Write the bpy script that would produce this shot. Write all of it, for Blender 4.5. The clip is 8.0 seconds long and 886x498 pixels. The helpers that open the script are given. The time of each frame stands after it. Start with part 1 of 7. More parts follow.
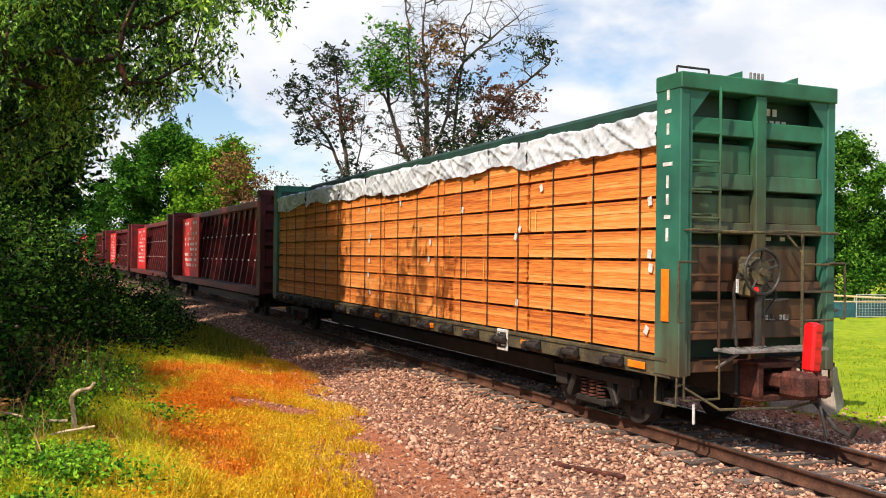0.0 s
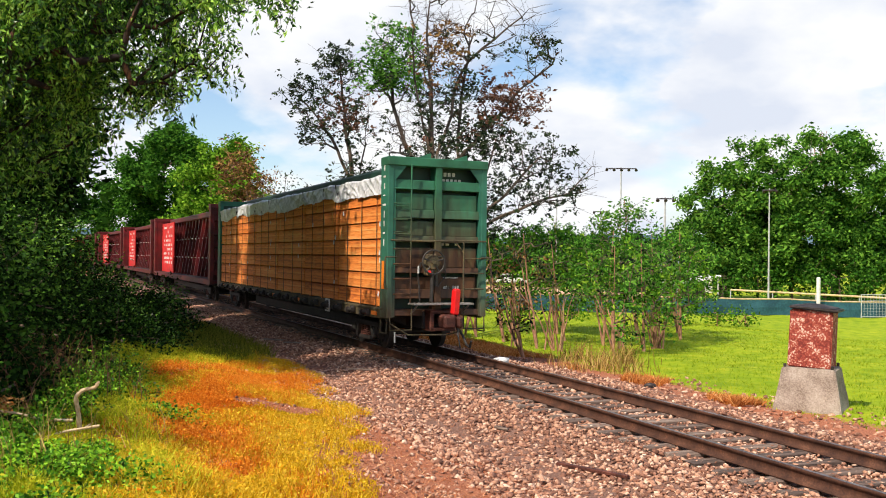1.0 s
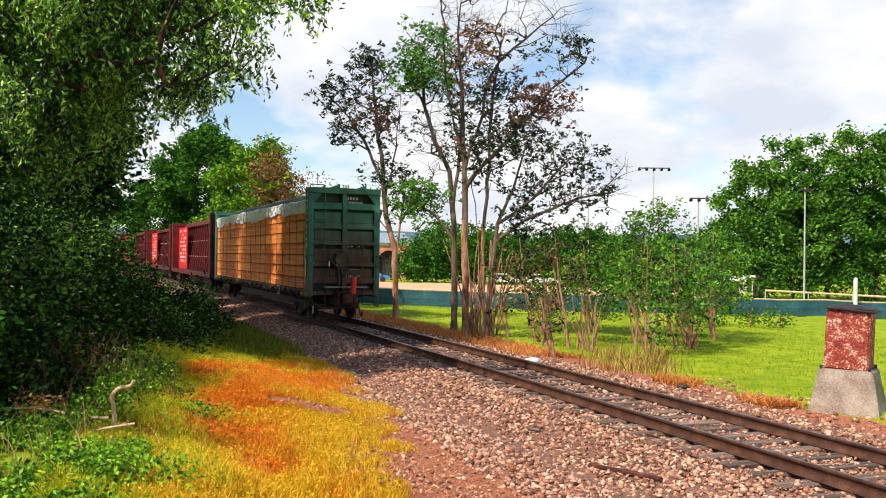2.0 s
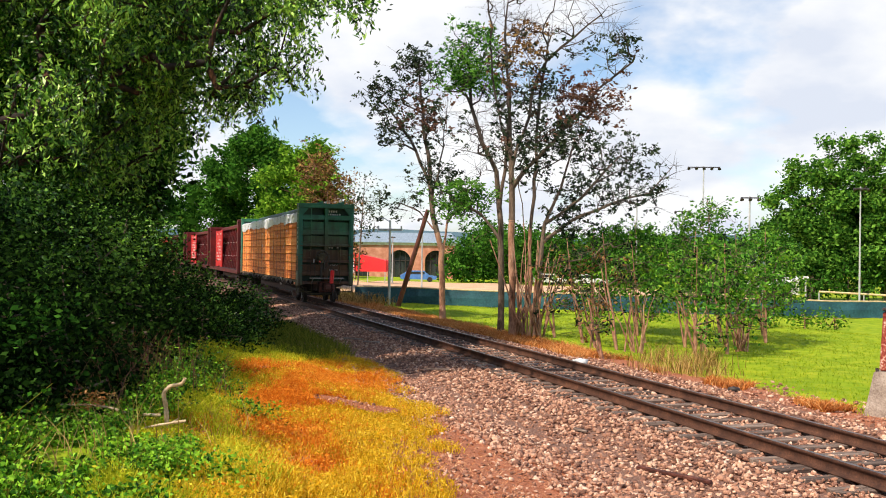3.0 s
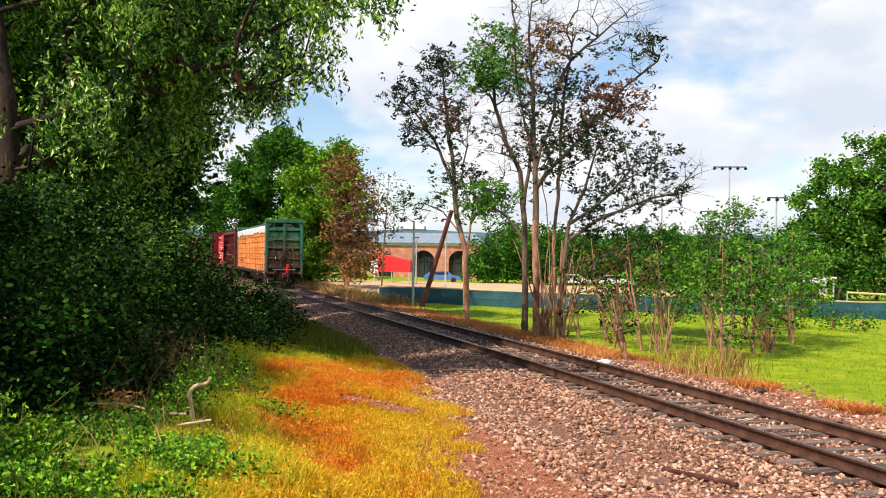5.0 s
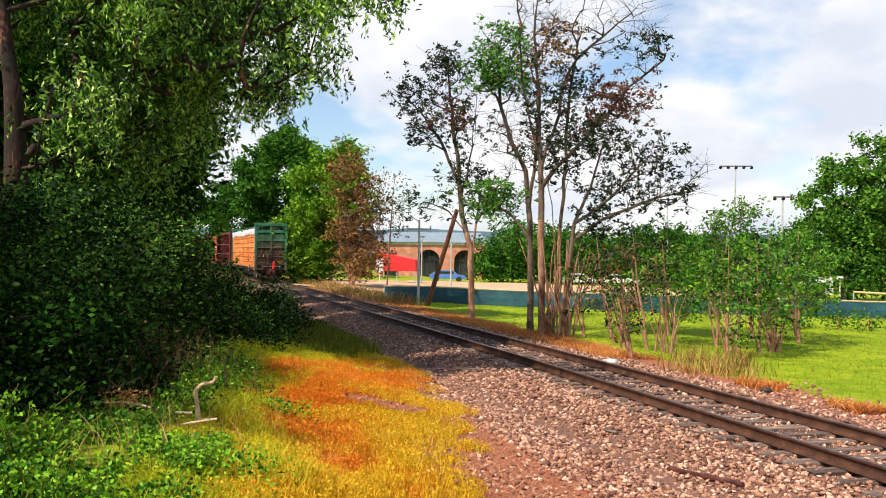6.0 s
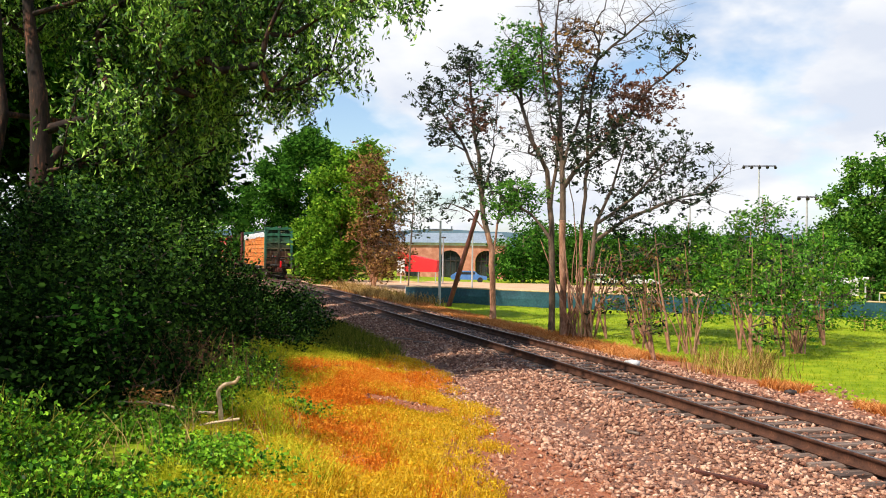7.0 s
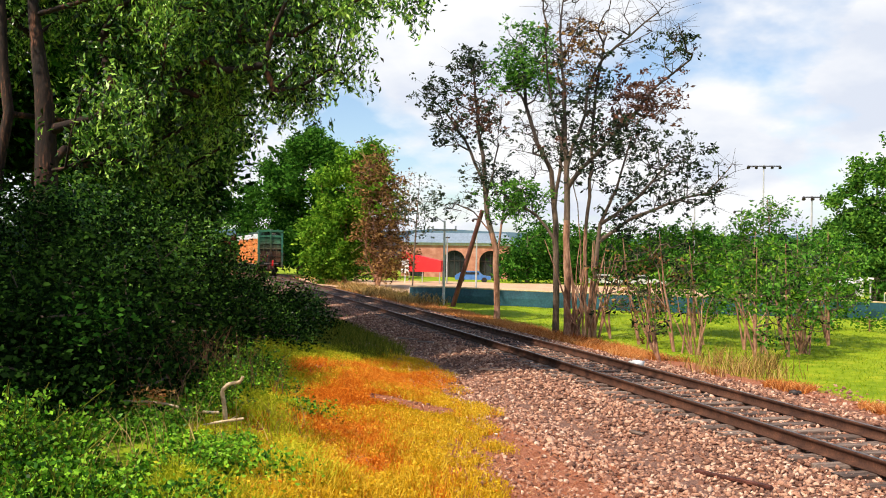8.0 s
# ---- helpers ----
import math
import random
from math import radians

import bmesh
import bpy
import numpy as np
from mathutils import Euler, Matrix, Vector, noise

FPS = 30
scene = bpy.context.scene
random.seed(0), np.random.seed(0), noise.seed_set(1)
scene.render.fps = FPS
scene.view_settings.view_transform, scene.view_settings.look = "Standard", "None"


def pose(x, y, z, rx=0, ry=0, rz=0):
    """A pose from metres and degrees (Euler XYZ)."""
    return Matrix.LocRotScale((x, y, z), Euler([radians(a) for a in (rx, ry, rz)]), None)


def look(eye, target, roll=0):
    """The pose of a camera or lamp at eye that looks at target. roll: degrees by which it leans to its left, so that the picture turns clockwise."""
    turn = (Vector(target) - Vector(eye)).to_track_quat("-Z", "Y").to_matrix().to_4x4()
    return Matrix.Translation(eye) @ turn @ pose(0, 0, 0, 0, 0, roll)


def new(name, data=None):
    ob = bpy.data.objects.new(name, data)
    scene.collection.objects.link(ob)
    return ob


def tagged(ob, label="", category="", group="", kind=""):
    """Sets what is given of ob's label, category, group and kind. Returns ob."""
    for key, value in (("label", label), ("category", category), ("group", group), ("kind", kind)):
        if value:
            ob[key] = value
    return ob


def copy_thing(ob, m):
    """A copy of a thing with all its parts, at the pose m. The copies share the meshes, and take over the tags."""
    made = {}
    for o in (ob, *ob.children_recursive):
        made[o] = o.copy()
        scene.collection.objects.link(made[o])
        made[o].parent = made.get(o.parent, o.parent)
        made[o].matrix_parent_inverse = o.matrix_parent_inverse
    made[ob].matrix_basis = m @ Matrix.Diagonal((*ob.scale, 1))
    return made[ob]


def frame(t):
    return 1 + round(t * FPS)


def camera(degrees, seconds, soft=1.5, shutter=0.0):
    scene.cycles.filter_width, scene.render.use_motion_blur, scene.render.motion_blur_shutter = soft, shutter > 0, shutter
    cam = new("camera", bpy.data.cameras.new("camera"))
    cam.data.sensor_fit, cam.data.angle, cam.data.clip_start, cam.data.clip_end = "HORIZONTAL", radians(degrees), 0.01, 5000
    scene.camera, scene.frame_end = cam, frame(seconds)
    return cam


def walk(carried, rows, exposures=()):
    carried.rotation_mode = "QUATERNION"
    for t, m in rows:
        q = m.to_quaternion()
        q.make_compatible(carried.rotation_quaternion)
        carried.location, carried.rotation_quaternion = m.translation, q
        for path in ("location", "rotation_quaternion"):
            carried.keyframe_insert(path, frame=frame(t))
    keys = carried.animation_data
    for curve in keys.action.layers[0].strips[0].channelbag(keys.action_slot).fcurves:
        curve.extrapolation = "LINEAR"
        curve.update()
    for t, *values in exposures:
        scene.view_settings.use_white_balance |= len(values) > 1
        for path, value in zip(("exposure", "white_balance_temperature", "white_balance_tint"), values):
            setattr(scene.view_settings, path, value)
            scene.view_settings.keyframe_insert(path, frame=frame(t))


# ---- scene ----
# ---- camera: it stands on the bank beside the track and pans slowly to its left ----
EYE = 2.45  # above the rail heads, which lie at z = 0
cam = camera(52.06, 8.0, soft=1.0)
ROWS = [  # seconds, yaw, pitch, roll
    (0.0, 0.0, 0.482, -0.7),
    (0.5, 0.169, 0.449, -0.705),
    (1.0, 0.26, 0.464, -0.735),
    (1.5, 0.428, 0.461, -0.712),
    (1.7, 0.86, 0.455, -0.72),
    (1.9, 1.71, 0.45, -0.74),
    (2.0, 2.23, 0.443, -0.751),
    (2.2, 3.28, 0.435, -0.77),
    (2.7, 4.79, 0.42, -0.80),
    (3.3, 5.45, 0.415, -0.813),
    (3.5, 5.607, 0.416, -0.813),
    (4.0, 5.698, 0.415, -0.803),
    (4.5, 5.952, 0.48, -0.76),
    (4.7, 6.38, 0.45, -0.79),
    (5.8, 6.91, 0.38, -0.825),
    (6.0, 7.025, 0.365, -0.829),
    (6.5, 7.727, 0.393, -0.837),
    (7.0, 8.365, 0.389, -0.806),
    (7.5, 8.576, 0.388, -0.821),
    (8.0, 8.624, 0.386, -0.857),
]
walk(cam, [(t, pose(0, 0, EYE, 90 + p, r, yaw)) for t, yaw, p, r in ROWS])

# ---- sky and sun ----
SUN_DIR = Vector((-0.67, -0.74, 1.18)).normalized()  # towards the sun
sun = new("sun", bpy.data.lights.new("sun", "SUN"))
sun.data.energy, sun.data.angle, sun.data.color = 5.0, radians(0.55), (1.0, 0.855, 0.7)
sun.matrix_world = look((0, 0, 60), Vector((0, 0, 60)) - SUN_DIR)
world = bpy.data.worlds.new("sky")
scene.world = world
world.use_nodes = True


def link(nt, a, b):
    nt.links.new(a, b)


def build_sky(nt):
    n = nt.nodes
    out, bg = n["World Output"], n["Background"]
    sky = n.new("ShaderNodeTexSky")
    sky.sky_type, sky.sun_disc = "NISHITA", False
    sky.sun_elevation = math.asin(SUN_DIR.z)
    sky.sun_rotation = math.atan2(SUN_DIR.x, SUN_DIR.y)
    gain = n.new("ShaderNodeMixRGB")
    gain.blend_type, gain.inputs["Fac"].default_value = "MULTIPLY", 1.0
    gain.inputs["Color2"].default_value = (0.13, 0.135, 0.14, 1)
    co, sep = n.new("ShaderNodeTexCoord"), n.new("ShaderNodeSeparateXYZ")
    # flatten the clouds towards the horizon: direction over height
    add = n.new("ShaderNodeMath")
    add.operation, add.inputs[1].default_value = "ADD", 0.42
    mx = n.new("ShaderNodeMath")
    mx.operation, mx.inputs[1].default_value = "MAXIMUM", 0.0
    div = n.new("ShaderNodeVectorMath")
    div.operation = "DIVIDE"
    comb = n.new("ShaderNodeCombineXYZ")
    link(nt, co.outputs["Generated"], sep.inputs[0])
    link(nt, sep.outputs["Z"], mx.inputs[0])
    link(nt, mx.outputs[0], add.inputs[0])
    for k in range(3):
        link(nt, add.outputs[0], comb.inputs[k])
    link(nt, co.outputs["Generated"], div.inputs[0])
    link(nt, comb.outputs[0], div.inputs[1])
    big = n.new("ShaderNodeTexNoise")
    big.inputs["Scale"].default_value, big.inputs["Detail"].default_value = 2.6, 6
    big.inputs["Roughness"].default_value = 0.52
    link(nt, div.outputs[0], big.inputs["Vector"])
    ramp = n.new("ShaderNodeValToRGB")
    ramp.color_ramp.elements[0].position, ramp.color_ramp.elements[1].position = 0.37, 0.49
    # the cloud cover opens towards the zenith
    high, less = n.new("ShaderNodeMapRange"), n.new("ShaderNodeMath")
    high.inputs["From Min"].default_value, high.inputs["From Max"].default_value = 0.2, 0.8
    high.inputs["To Min"].default_value, high.inputs["To Max"].default_value = 0.0, 0.2
    less.operation = "SUBTRACT"
    link(nt, sep.outputs["Z"], high.inputs["Value"])
    link(nt, big.outputs["Fac"], less.inputs[0])
    link(nt, high.outputs[0], less.inputs[1])
    link(nt, less.outputs[0], ramp.inputs["Fac"])
    shade = n.new("ShaderNodeTexNoise")
    shade.inputs["Scale"].default_value, shade.inputs["Detail"].default_value = 3.4, 5
    link(nt, div.outputs[0], shade.inputs["Vector"])
    tone = n.new("ShaderNodeValToRGB")
    tone.color_ramp.elements[0].position, tone.color_ramp.elements[1].position = 0.36, 0.54
    tone.color_ramp.elements[0].color = (0.62, 0.665, 0.76, 1)
    tone.color_ramp.elements[1].color = (0.83, 0.835, 0.85, 1)
    link(nt, shade.outputs["Fac"], tone.inputs["Fac"])
    mix = n.new("ShaderNodeMixRGB")
    link(nt, ramp.outputs["Color"], mix.inputs["Fac"])
    link(nt, sky.outputs[0], gain.inputs["Color1"])
    link(nt, gain.outputs[0], mix.inputs["Color1"])
    link(nt, tone.outputs["Color"], mix.inputs["Color2"])
    link(nt, mix.outputs[0], bg.inputs["Color"])
    bg.inputs["Strength"].default_value = 1.0


build_sky(world.node_tree)
scene.view_settings.exposure = 0.3


# ---- materials ----
def material(name, stops, scale=6.0, fine=60.0, rough=0.8, metal=0.0, bump=0.15, island=0.0, obrandom=0.0, stretch=(1, 1, 1), fine_mix=0.35, translucent=0.0, bump_dist=0.02, tint=None):
    """A surface whose colour runs along stops (value, rgb) by coarse and fine noise, with relief."""
    m = bpy.data.materials.new(name)
    m.use_nodes = True
    nt = m.node_tree
    n = nt.nodes
    bsdf, out = n["Principled BSDF"], n["Material Output"]
    co, mp = n.new("ShaderNodeTexCoord"), n.new("ShaderNodeMapping")
    mp.inputs["Scale"].default_value = stretch
    link(nt, co.outputs["Object"], mp.inputs["Vector"])
    coarse, grain = n.new("ShaderNodeTexNoise"), n.new("ShaderNodeTexNoise")
    for tex, s, d in ((coarse, scale, 5), (grain, fine, 3)):
        tex.inputs["Scale"].default_value, tex.inputs["Detail"].default_value = s, d
        link(nt, mp.outputs[0], tex.inputs["Vector"])
    mix = n.new("ShaderNodeMath")
    mix.operation = "MULTIPLY_ADD"
    sub = n.new("ShaderNodeMath")
    sub.operation, sub.inputs[1].default_value = "SUBTRACT", 0.5
    link(nt, grain.outputs["Fac"], sub.inputs[0])
    link(nt, sub.outputs[0], mix.inputs[0])
    mix.inputs[1].default_value = fine_mix * 2
    link(nt, coarse.outputs["Fac"], mix.inputs[2])
    last = mix.outputs[0]
    for amount, source in ((island, "island"), (obrandom, "object")):
        if amount:
            if source == "island":
                g = n.new("ShaderNodeNewGeometry")
                rnd = g.outputs["Random Per Island"]
            else:
                g = n.new("ShaderNodeObjectInfo")
                rnd = g.outputs["Random"]
            s2, a2 = n.new("ShaderNodeMath"), n.new("ShaderNodeMath")
            s2.operation, s2.inputs[1].default_value = "SUBTRACT", 0.5
            a2.operation, a2.inputs[1].default_value = "MULTIPLY_ADD", amount
            link(nt, rnd, s2.inputs[0])
            link(nt, s2.outputs[0], a2.inputs[0])
            link(nt, last, a2.inputs[2])
            last = a2.outputs[0]
    ramp = n.new("ShaderNodeValToRGB")
    els = ramp.color_ramp.elements
    while len(els) < len(stops):
        els.new(0.5)
    for e, (p, c) in zip(els, stops):
        e.position, e.color = p, (*c, 1)
    link(nt, last, ramp.inputs["Fac"])
    link(nt, ramp.outputs[0], bsdf.inputs["Base Color"])
    bsdf.inputs["Roughness"].default_value, bsdf.inputs["Metallic"].default_value = rough, metal
    if bump:
        b = n.new("ShaderNodeBump")
        b.inputs["Strength"].default_value, b.inputs["Distance"].default_value = bump, bump_dist
        link(nt, grain.outputs["Fac"], b.inputs["Height"])
        link(nt, b.outputs[0], bsdf.inputs["Normal"])
    if translucent:
        tr, ms = n.new("ShaderNodeBsdfTranslucent"), n.new("ShaderNodeMixShader")
        ms.inputs[0].default_value = translucent
        link(nt, ramp.outputs[0], tr.inputs["Color"])
        link(nt, bsdf.outputs[0], ms.inputs[1])
        link(nt, tr.outputs[0], ms.inputs[2])
        link(nt, ms.outputs[0], out.inputs["Surface"])
        bsdf.inputs["Specular IOR Level"].default_value = 0.03
    return m


def leaf_mat(name, dark, mid, light, translucent=0.3, gloss=0.03):
    m = material(name, [(0.2, dark), (0.5, mid), (0.8, light)], scale=0.35, fine=3.0, rough=0.8, bump=0, island=0.8, fine_mix=0.25, translucent=translucent)
    bsdf = m.node_tree.nodes["Principled BSDF"]
    bsdf.inputs["Specular IOR Level"].default_value = gloss
    if gloss > 0.1:
        bsdf.inputs["Roughness"].default_value = 0.42
    return m


M_BARK = material("bark", [(0.3, (0.05, 0.035, 0.025)), (0.6, (0.17, 0.12, 0.085)), (0.8, (0.26, 0.2, 0.15))], scale=3, fine=25, stretch=(1, 1, 0.25), bump=0.6, rough=0.95)
# shade painted as near-black bark, its sunlit patches as the rusty light tone
M_BARK_SHADED = material("bark_shade_and_sun", [(0.35, (0.01, 0.006, 0.005)), (0.58, (0.034, 0.017, 0.011)), (0.75, (0.19, 0.075, 0.042))], scale=3, fine=25, stretch=(1, 1, 0.25), bump=0.6, rough=0.95)
M_BARK_PALE = material("pale_bark", [(0.3, (0.16, 0.075, 0.042)), (0.55, (0.4, 0.21, 0.13)), (0.8, (0.58, 0.38, 0.26))], scale=3, fine=25, stretch=(1, 1, 0.25), bump=0.5, rough=0.95)
M_LEAF_BIG = leaf_mat("leaf_green", (0.008, 0.036, 0.004), (0.09, 0.27, 0.024), (0.5, 0.8, 0.12), 0.28, 0.5)
# brighter leaf tone that paints sunlight onto the tops of the bushes
M_LEAF_SUNLIT_TOP = leaf_mat("leaf_sunlit_top", (0.014, 0.05, 0.006), (0.06, 0.19, 0.016), (0.24, 0.48, 0.05), 0.3, 0.4)
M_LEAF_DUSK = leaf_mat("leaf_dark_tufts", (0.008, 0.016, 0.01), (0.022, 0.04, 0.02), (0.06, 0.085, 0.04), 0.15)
# near-black green: the deep shade of the thicket is painted into these leaves
M_LEAF_PAINTED_SHADE = leaf_mat("leaf_painted_shade", (0.003, 0.010, 0.002), (0.008, 0.023, 0.004), (0.034, 0.085, 0.011), 0.1)
M_LEAF_DEEP = leaf_mat("leaf_deep", (0.014, 0.055, 0.007), (0.038, 0.135, 0.014), (0.1, 0.26, 0.028), 0.22)
M_LEAF_FIELD = leaf_mat("leaf_field_tree", (0.018, 0.07, 0.009), (0.06, 0.18, 0.02), (0.17, 0.36, 0.045), 0.22)
M_LEAF_YELLOW = leaf_mat("leaf_yellowgreen", (0.05, 0.14, 0.01), (0.13, 0.31, 0.02), (0.3, 0.5, 0.045))
M_LEAF_BROWN = leaf_mat("leaf_brown", (0.08, 0.042, 0.018), (0.22, 0.12, 0.045), (0.42, 0.25, 0.09), 0.2)
M_LEAF_GREY = leaf_mat("leaf_greygreen", (0.02, 0.035, 0.02), (0.045, 0.075, 0.04), (0.1, 0.13, 0.07), 0.2)
M_LEAF_RUST = leaf_mat("leaf_rust", (0.07, 0.03, 0.02), (0.14, 0.065, 0.04), (0.24, 0.12, 0.08), 0.2)
M_LEAF_SAP = leaf_mat("leaf_sapling", (0.035, 0.1, 0.008), (0.09, 0.22, 0.015), (0.18, 0.36, 0.03))
M_GRASS_YEL = leaf_mat("grass_yellow", (0.46, 0.29, 0.01), (0.8, 0.5, 0.02), (0.9, 0.68, 0.07), 0.4)
M_GRASS_ORANGE = leaf_mat("grass_orange", (0.55, 0.14, 0.012), (0.82, 0.27, 0.02), (0.9, 0.44, 0.06), 0.4)
M_GRASS_GREEN = leaf_mat("grass_green", (0.2, 0.27, 0.01), (0.46, 0.5, 0.018), (0.72, 0.68, 0.05), 0.4)
# olive for ivy stems, and for grass with the thicket's shade painted in
M_STEM_AND_SHADE_GRASS = leaf_mat("stem_and_shade_grass", (0.06, 0.09, 0.01), (0.13, 0.16, 0.018), (0.26, 0.25, 0.035), 0.25)
M_STRAW = leaf_mat("dry_straw", (0.42, 0.14, 0.035), (0.64, 0.26, 0.07), (0.76, 0.42, 0.16), 0.25)
M_LEAF_CROWN = leaf_mat("leaf_fresh_green", (0.025, 0.09, 0.012), (0.075, 0.24, 0.028), (0.2, 0.45, 0.06), 0.35)
# near-black limb tone paints the branches' silhouette against the bright sky
M_LIMB_SILHOUETTE = material("limb_silhouette", [(0.3, (0.025, 0.02, 0.017)), (0.6, (0.08, 0.06, 0.05)), (0.85, (0.2, 0.15, 0.12))], scale=2, fine=25, stretch=(1, 1, 0.25), bump=0.4, rough=0.95)
M_STONE = material("ballast_stone", [(0.05, (0.1, 0.045, 0.028)), (0.35, (0.27, 0.125, 0.08)), (0.6, (0.44, 0.235, 0.15)), (0.85, (0.62, 0.39, 0.27)), (1.0, (0.8, 0.63, 0.49))], scale=9, fine=70, island=0.75, bump=0.4, rough=0.95)
M_RAIL = material("rail_steel_rusty", [(0.3, (0.04, 0.016, 0.01)), (0.6, (0.1, 0.042, 0.024)), (0.8, (0.18, 0.08, 0.045))], scale=4, fine=40, rough=0.75, metal=0.25, bump=0.2)
M_RAILTOP = material("rail_head_worn", [(0.3, (0.16, 0.13, 0.12)), (0.7, (0.34, 0.3, 0.28))], scale=3, fine=30, stretch=(1, 1, 1), rough=0.38, metal=0.85, bump=0.05)
M_TIE = material("weathered_sleeper", [(0.3, (0.06, 0.04, 0.032)), (0.55, (0.17, 0.12, 0.095)), (0.8, (0.32, 0.25, 0.2))], scale=3, fine=22, stretch=(0.3, 4, 2), obrandom=0.3, bump=0.7, rough=0.95)


# ---- building helpers ----
def part(name, bm, mat, parent=None, label=""):
    """Links a bmesh as one mesh object."""
    me = bpy.data.meshes.new(name)
    bm.to_mesh(me)
    bm.free()
    for m in (mat if isinstance(mat, (list, tuple)) else [mat]):
        me.materials.append(m)
    ob = new(name, me)
    if parent is not None:
        ob.parent = parent
    if label:
        ob["label"] = label
    return ob


def from_arrays(name, verts, faces, mat, parent=None, smooth=False, index=None):
    me = bpy.data.meshes.new(name)
    verts, faces = np.asarray(verts, np.float32), np.asarray(faces, np.int32)
    k = faces.shape[1]
    me.vertices.add(len(verts))
    me.vertices.foreach_set("co", verts.ravel())
    me.loops.add(faces.size)
    me.loops.foreach_set("vertex_index", faces.ravel())
    me.polygons.add(len(faces))
    me.polygons.foreach_set("loop_start", np.arange(0, faces.size, k, dtype=np.int32))
    if index is not None:
        me.polygons.foreach_set("material_index", np.asarray(index, np.int32))
    if smooth:
        me.polygons.foreach_set("use_smooth", np.ones(len(faces), bool))
    me.update(calc_edges=True)
    for m in (mat if isinstance(mat, (list, tuple)) else [mat]):
        me.materials.append(m)
    ob = new(name, me)
    if parent is not None:
        ob.parent = parent
    return ob


def empty(name, m=None):
    ob = new(name)
    ob.empty_display_size = 0.3
    if m is not None:
        ob.matrix_world = m
    return ob


def box(bm, x0, x1, y0, y1, z0, z1, bevel=0.0, m=None):
    """Adds a box, its edges rounded by bevel."""
    geo = bmesh.ops.create_cube(bm, size=1.0)["verts"]
    for v in geo:
        v.co = Vector(((x0 + x1) / 2 + v.co.x * (x1 - x0), (y0 + y1) / 2 + v.co.y * (y1 - y0), (z0 + z1) / 2 + v.co.z * (z1 - z0)))
    if bevel:
        edges = list({e for v in geo for e in v.link_edges})
        geo = list({v for f in bmesh.ops.bevel(bm, geom=edges, offset=bevel, segments=1, affect="EDGES")["faces"] for v in f.verts} | {v for v in geo if v.is_valid})
    if m is not None:
        bmesh.ops.transform(bm, matrix=m, verts=[v for v in geo if v.is_valid])
    return bm


def rod(bm, a, b, r0, r1=None, sides=8):
    """Adds a round bar from a to b."""
    a, b = Vector(a), Vector(b)
    d = b - a
    q = d.to_track_quat("Z", "Y").to_matrix().to_4x4()
    bmesh.ops.create_cone(bm, cap_ends=True, segments=sides, radius1=r0, radius2=r0 if r1 is None else r1, depth=d.length, matrix=Matrix.Translation((a + b) / 2) @ q)
    return bm


def bar_path(bm, pts, r, sides=6):
    for a, b in zip(pts[:-1], pts[1:]):
        rod(bm, a, b, r, sides=sides)
    return bm


def tubes(a, b, ra, rb, sides=5):
    """Tapered tubes between the arrays of points a and b."""
    a, b, ra, rb = np.asarray(a, float), np.asarray(b, float), np.asarray(ra, float), np.asarray(rb, float)
    d = b - a
    d /= np.maximum(np.linalg.norm(d, axis=1, keepdims=True), 1e-6)
    ref = np.where(np.abs(d[:, 2:3]) > 0.9, [[1.0, 0, 0]], [[0, 0, 1.0]])
    u = np.cross(d, ref)
    u /= np.linalg.norm(u, axis=1, keepdims=True)
    w = np.cross(d, u)
    ang = np.arange(sides) * 2 * np.pi / sides
    ring = np.cos(ang)[None, :, None] * u[:, None] + np.sin(ang)[None, :, None] * w[:, None]
    over = d * (0.3 * np.minimum(ra, rb))[:, None]
    lo = (a - over)[:, None] + ring * ra[:, None, None]
    hi = (b + over)[:, None] + ring * rb[:, None, None]
    verts = np.concatenate([lo, hi], 1).reshape(-1, 3)
    base = np.arange(len(a))[:, None, None] * 2 * sides
    i = np.arange(sides)
    quad = np.stack([i, (i + 1) % sides, (i + 1) % sides + sides, i + sides], 1)[None]
    return verts, (base + quad).reshape(-1, 4)


def leaf_quads(centres, size, rng, droop=0.3, ratio=0.5, up=0.0):
    """Leaves: a folded diamond at each centre."""
    n = len(centres)
    d = rng.normal(size=(n, 3))
    d[:, 2] = d[:, 2] * 0.6 - droop + up
    d /= np.linalg.norm(d, axis=1, keepdims=True)
    r = rng.normal(size=(n, 3))
    r[:, 2] *= 0.5
    s = np.cross(d, r)
    s /= np.maximum(np.linalg.norm(s, axis=1, keepdims=True), 1e-6)
    nrm = np.cross(s, d)
    ln = (size * rng.uniform(0.6, 1.35, n))[:, None]
    base, tip = centres - d * ln / 2, centres + d * ln / 2
    fold = nrm * ln * 0.12
    left, right = centres + s * ln * ratio / 2 + fold, centres - s * ln * ratio / 2 + fold
    verts = np.stack([base, left, tip, right], 1).reshape(-1, 3)
    faces = np.arange(4 * n).reshape(-1, 4)
    return verts, faces


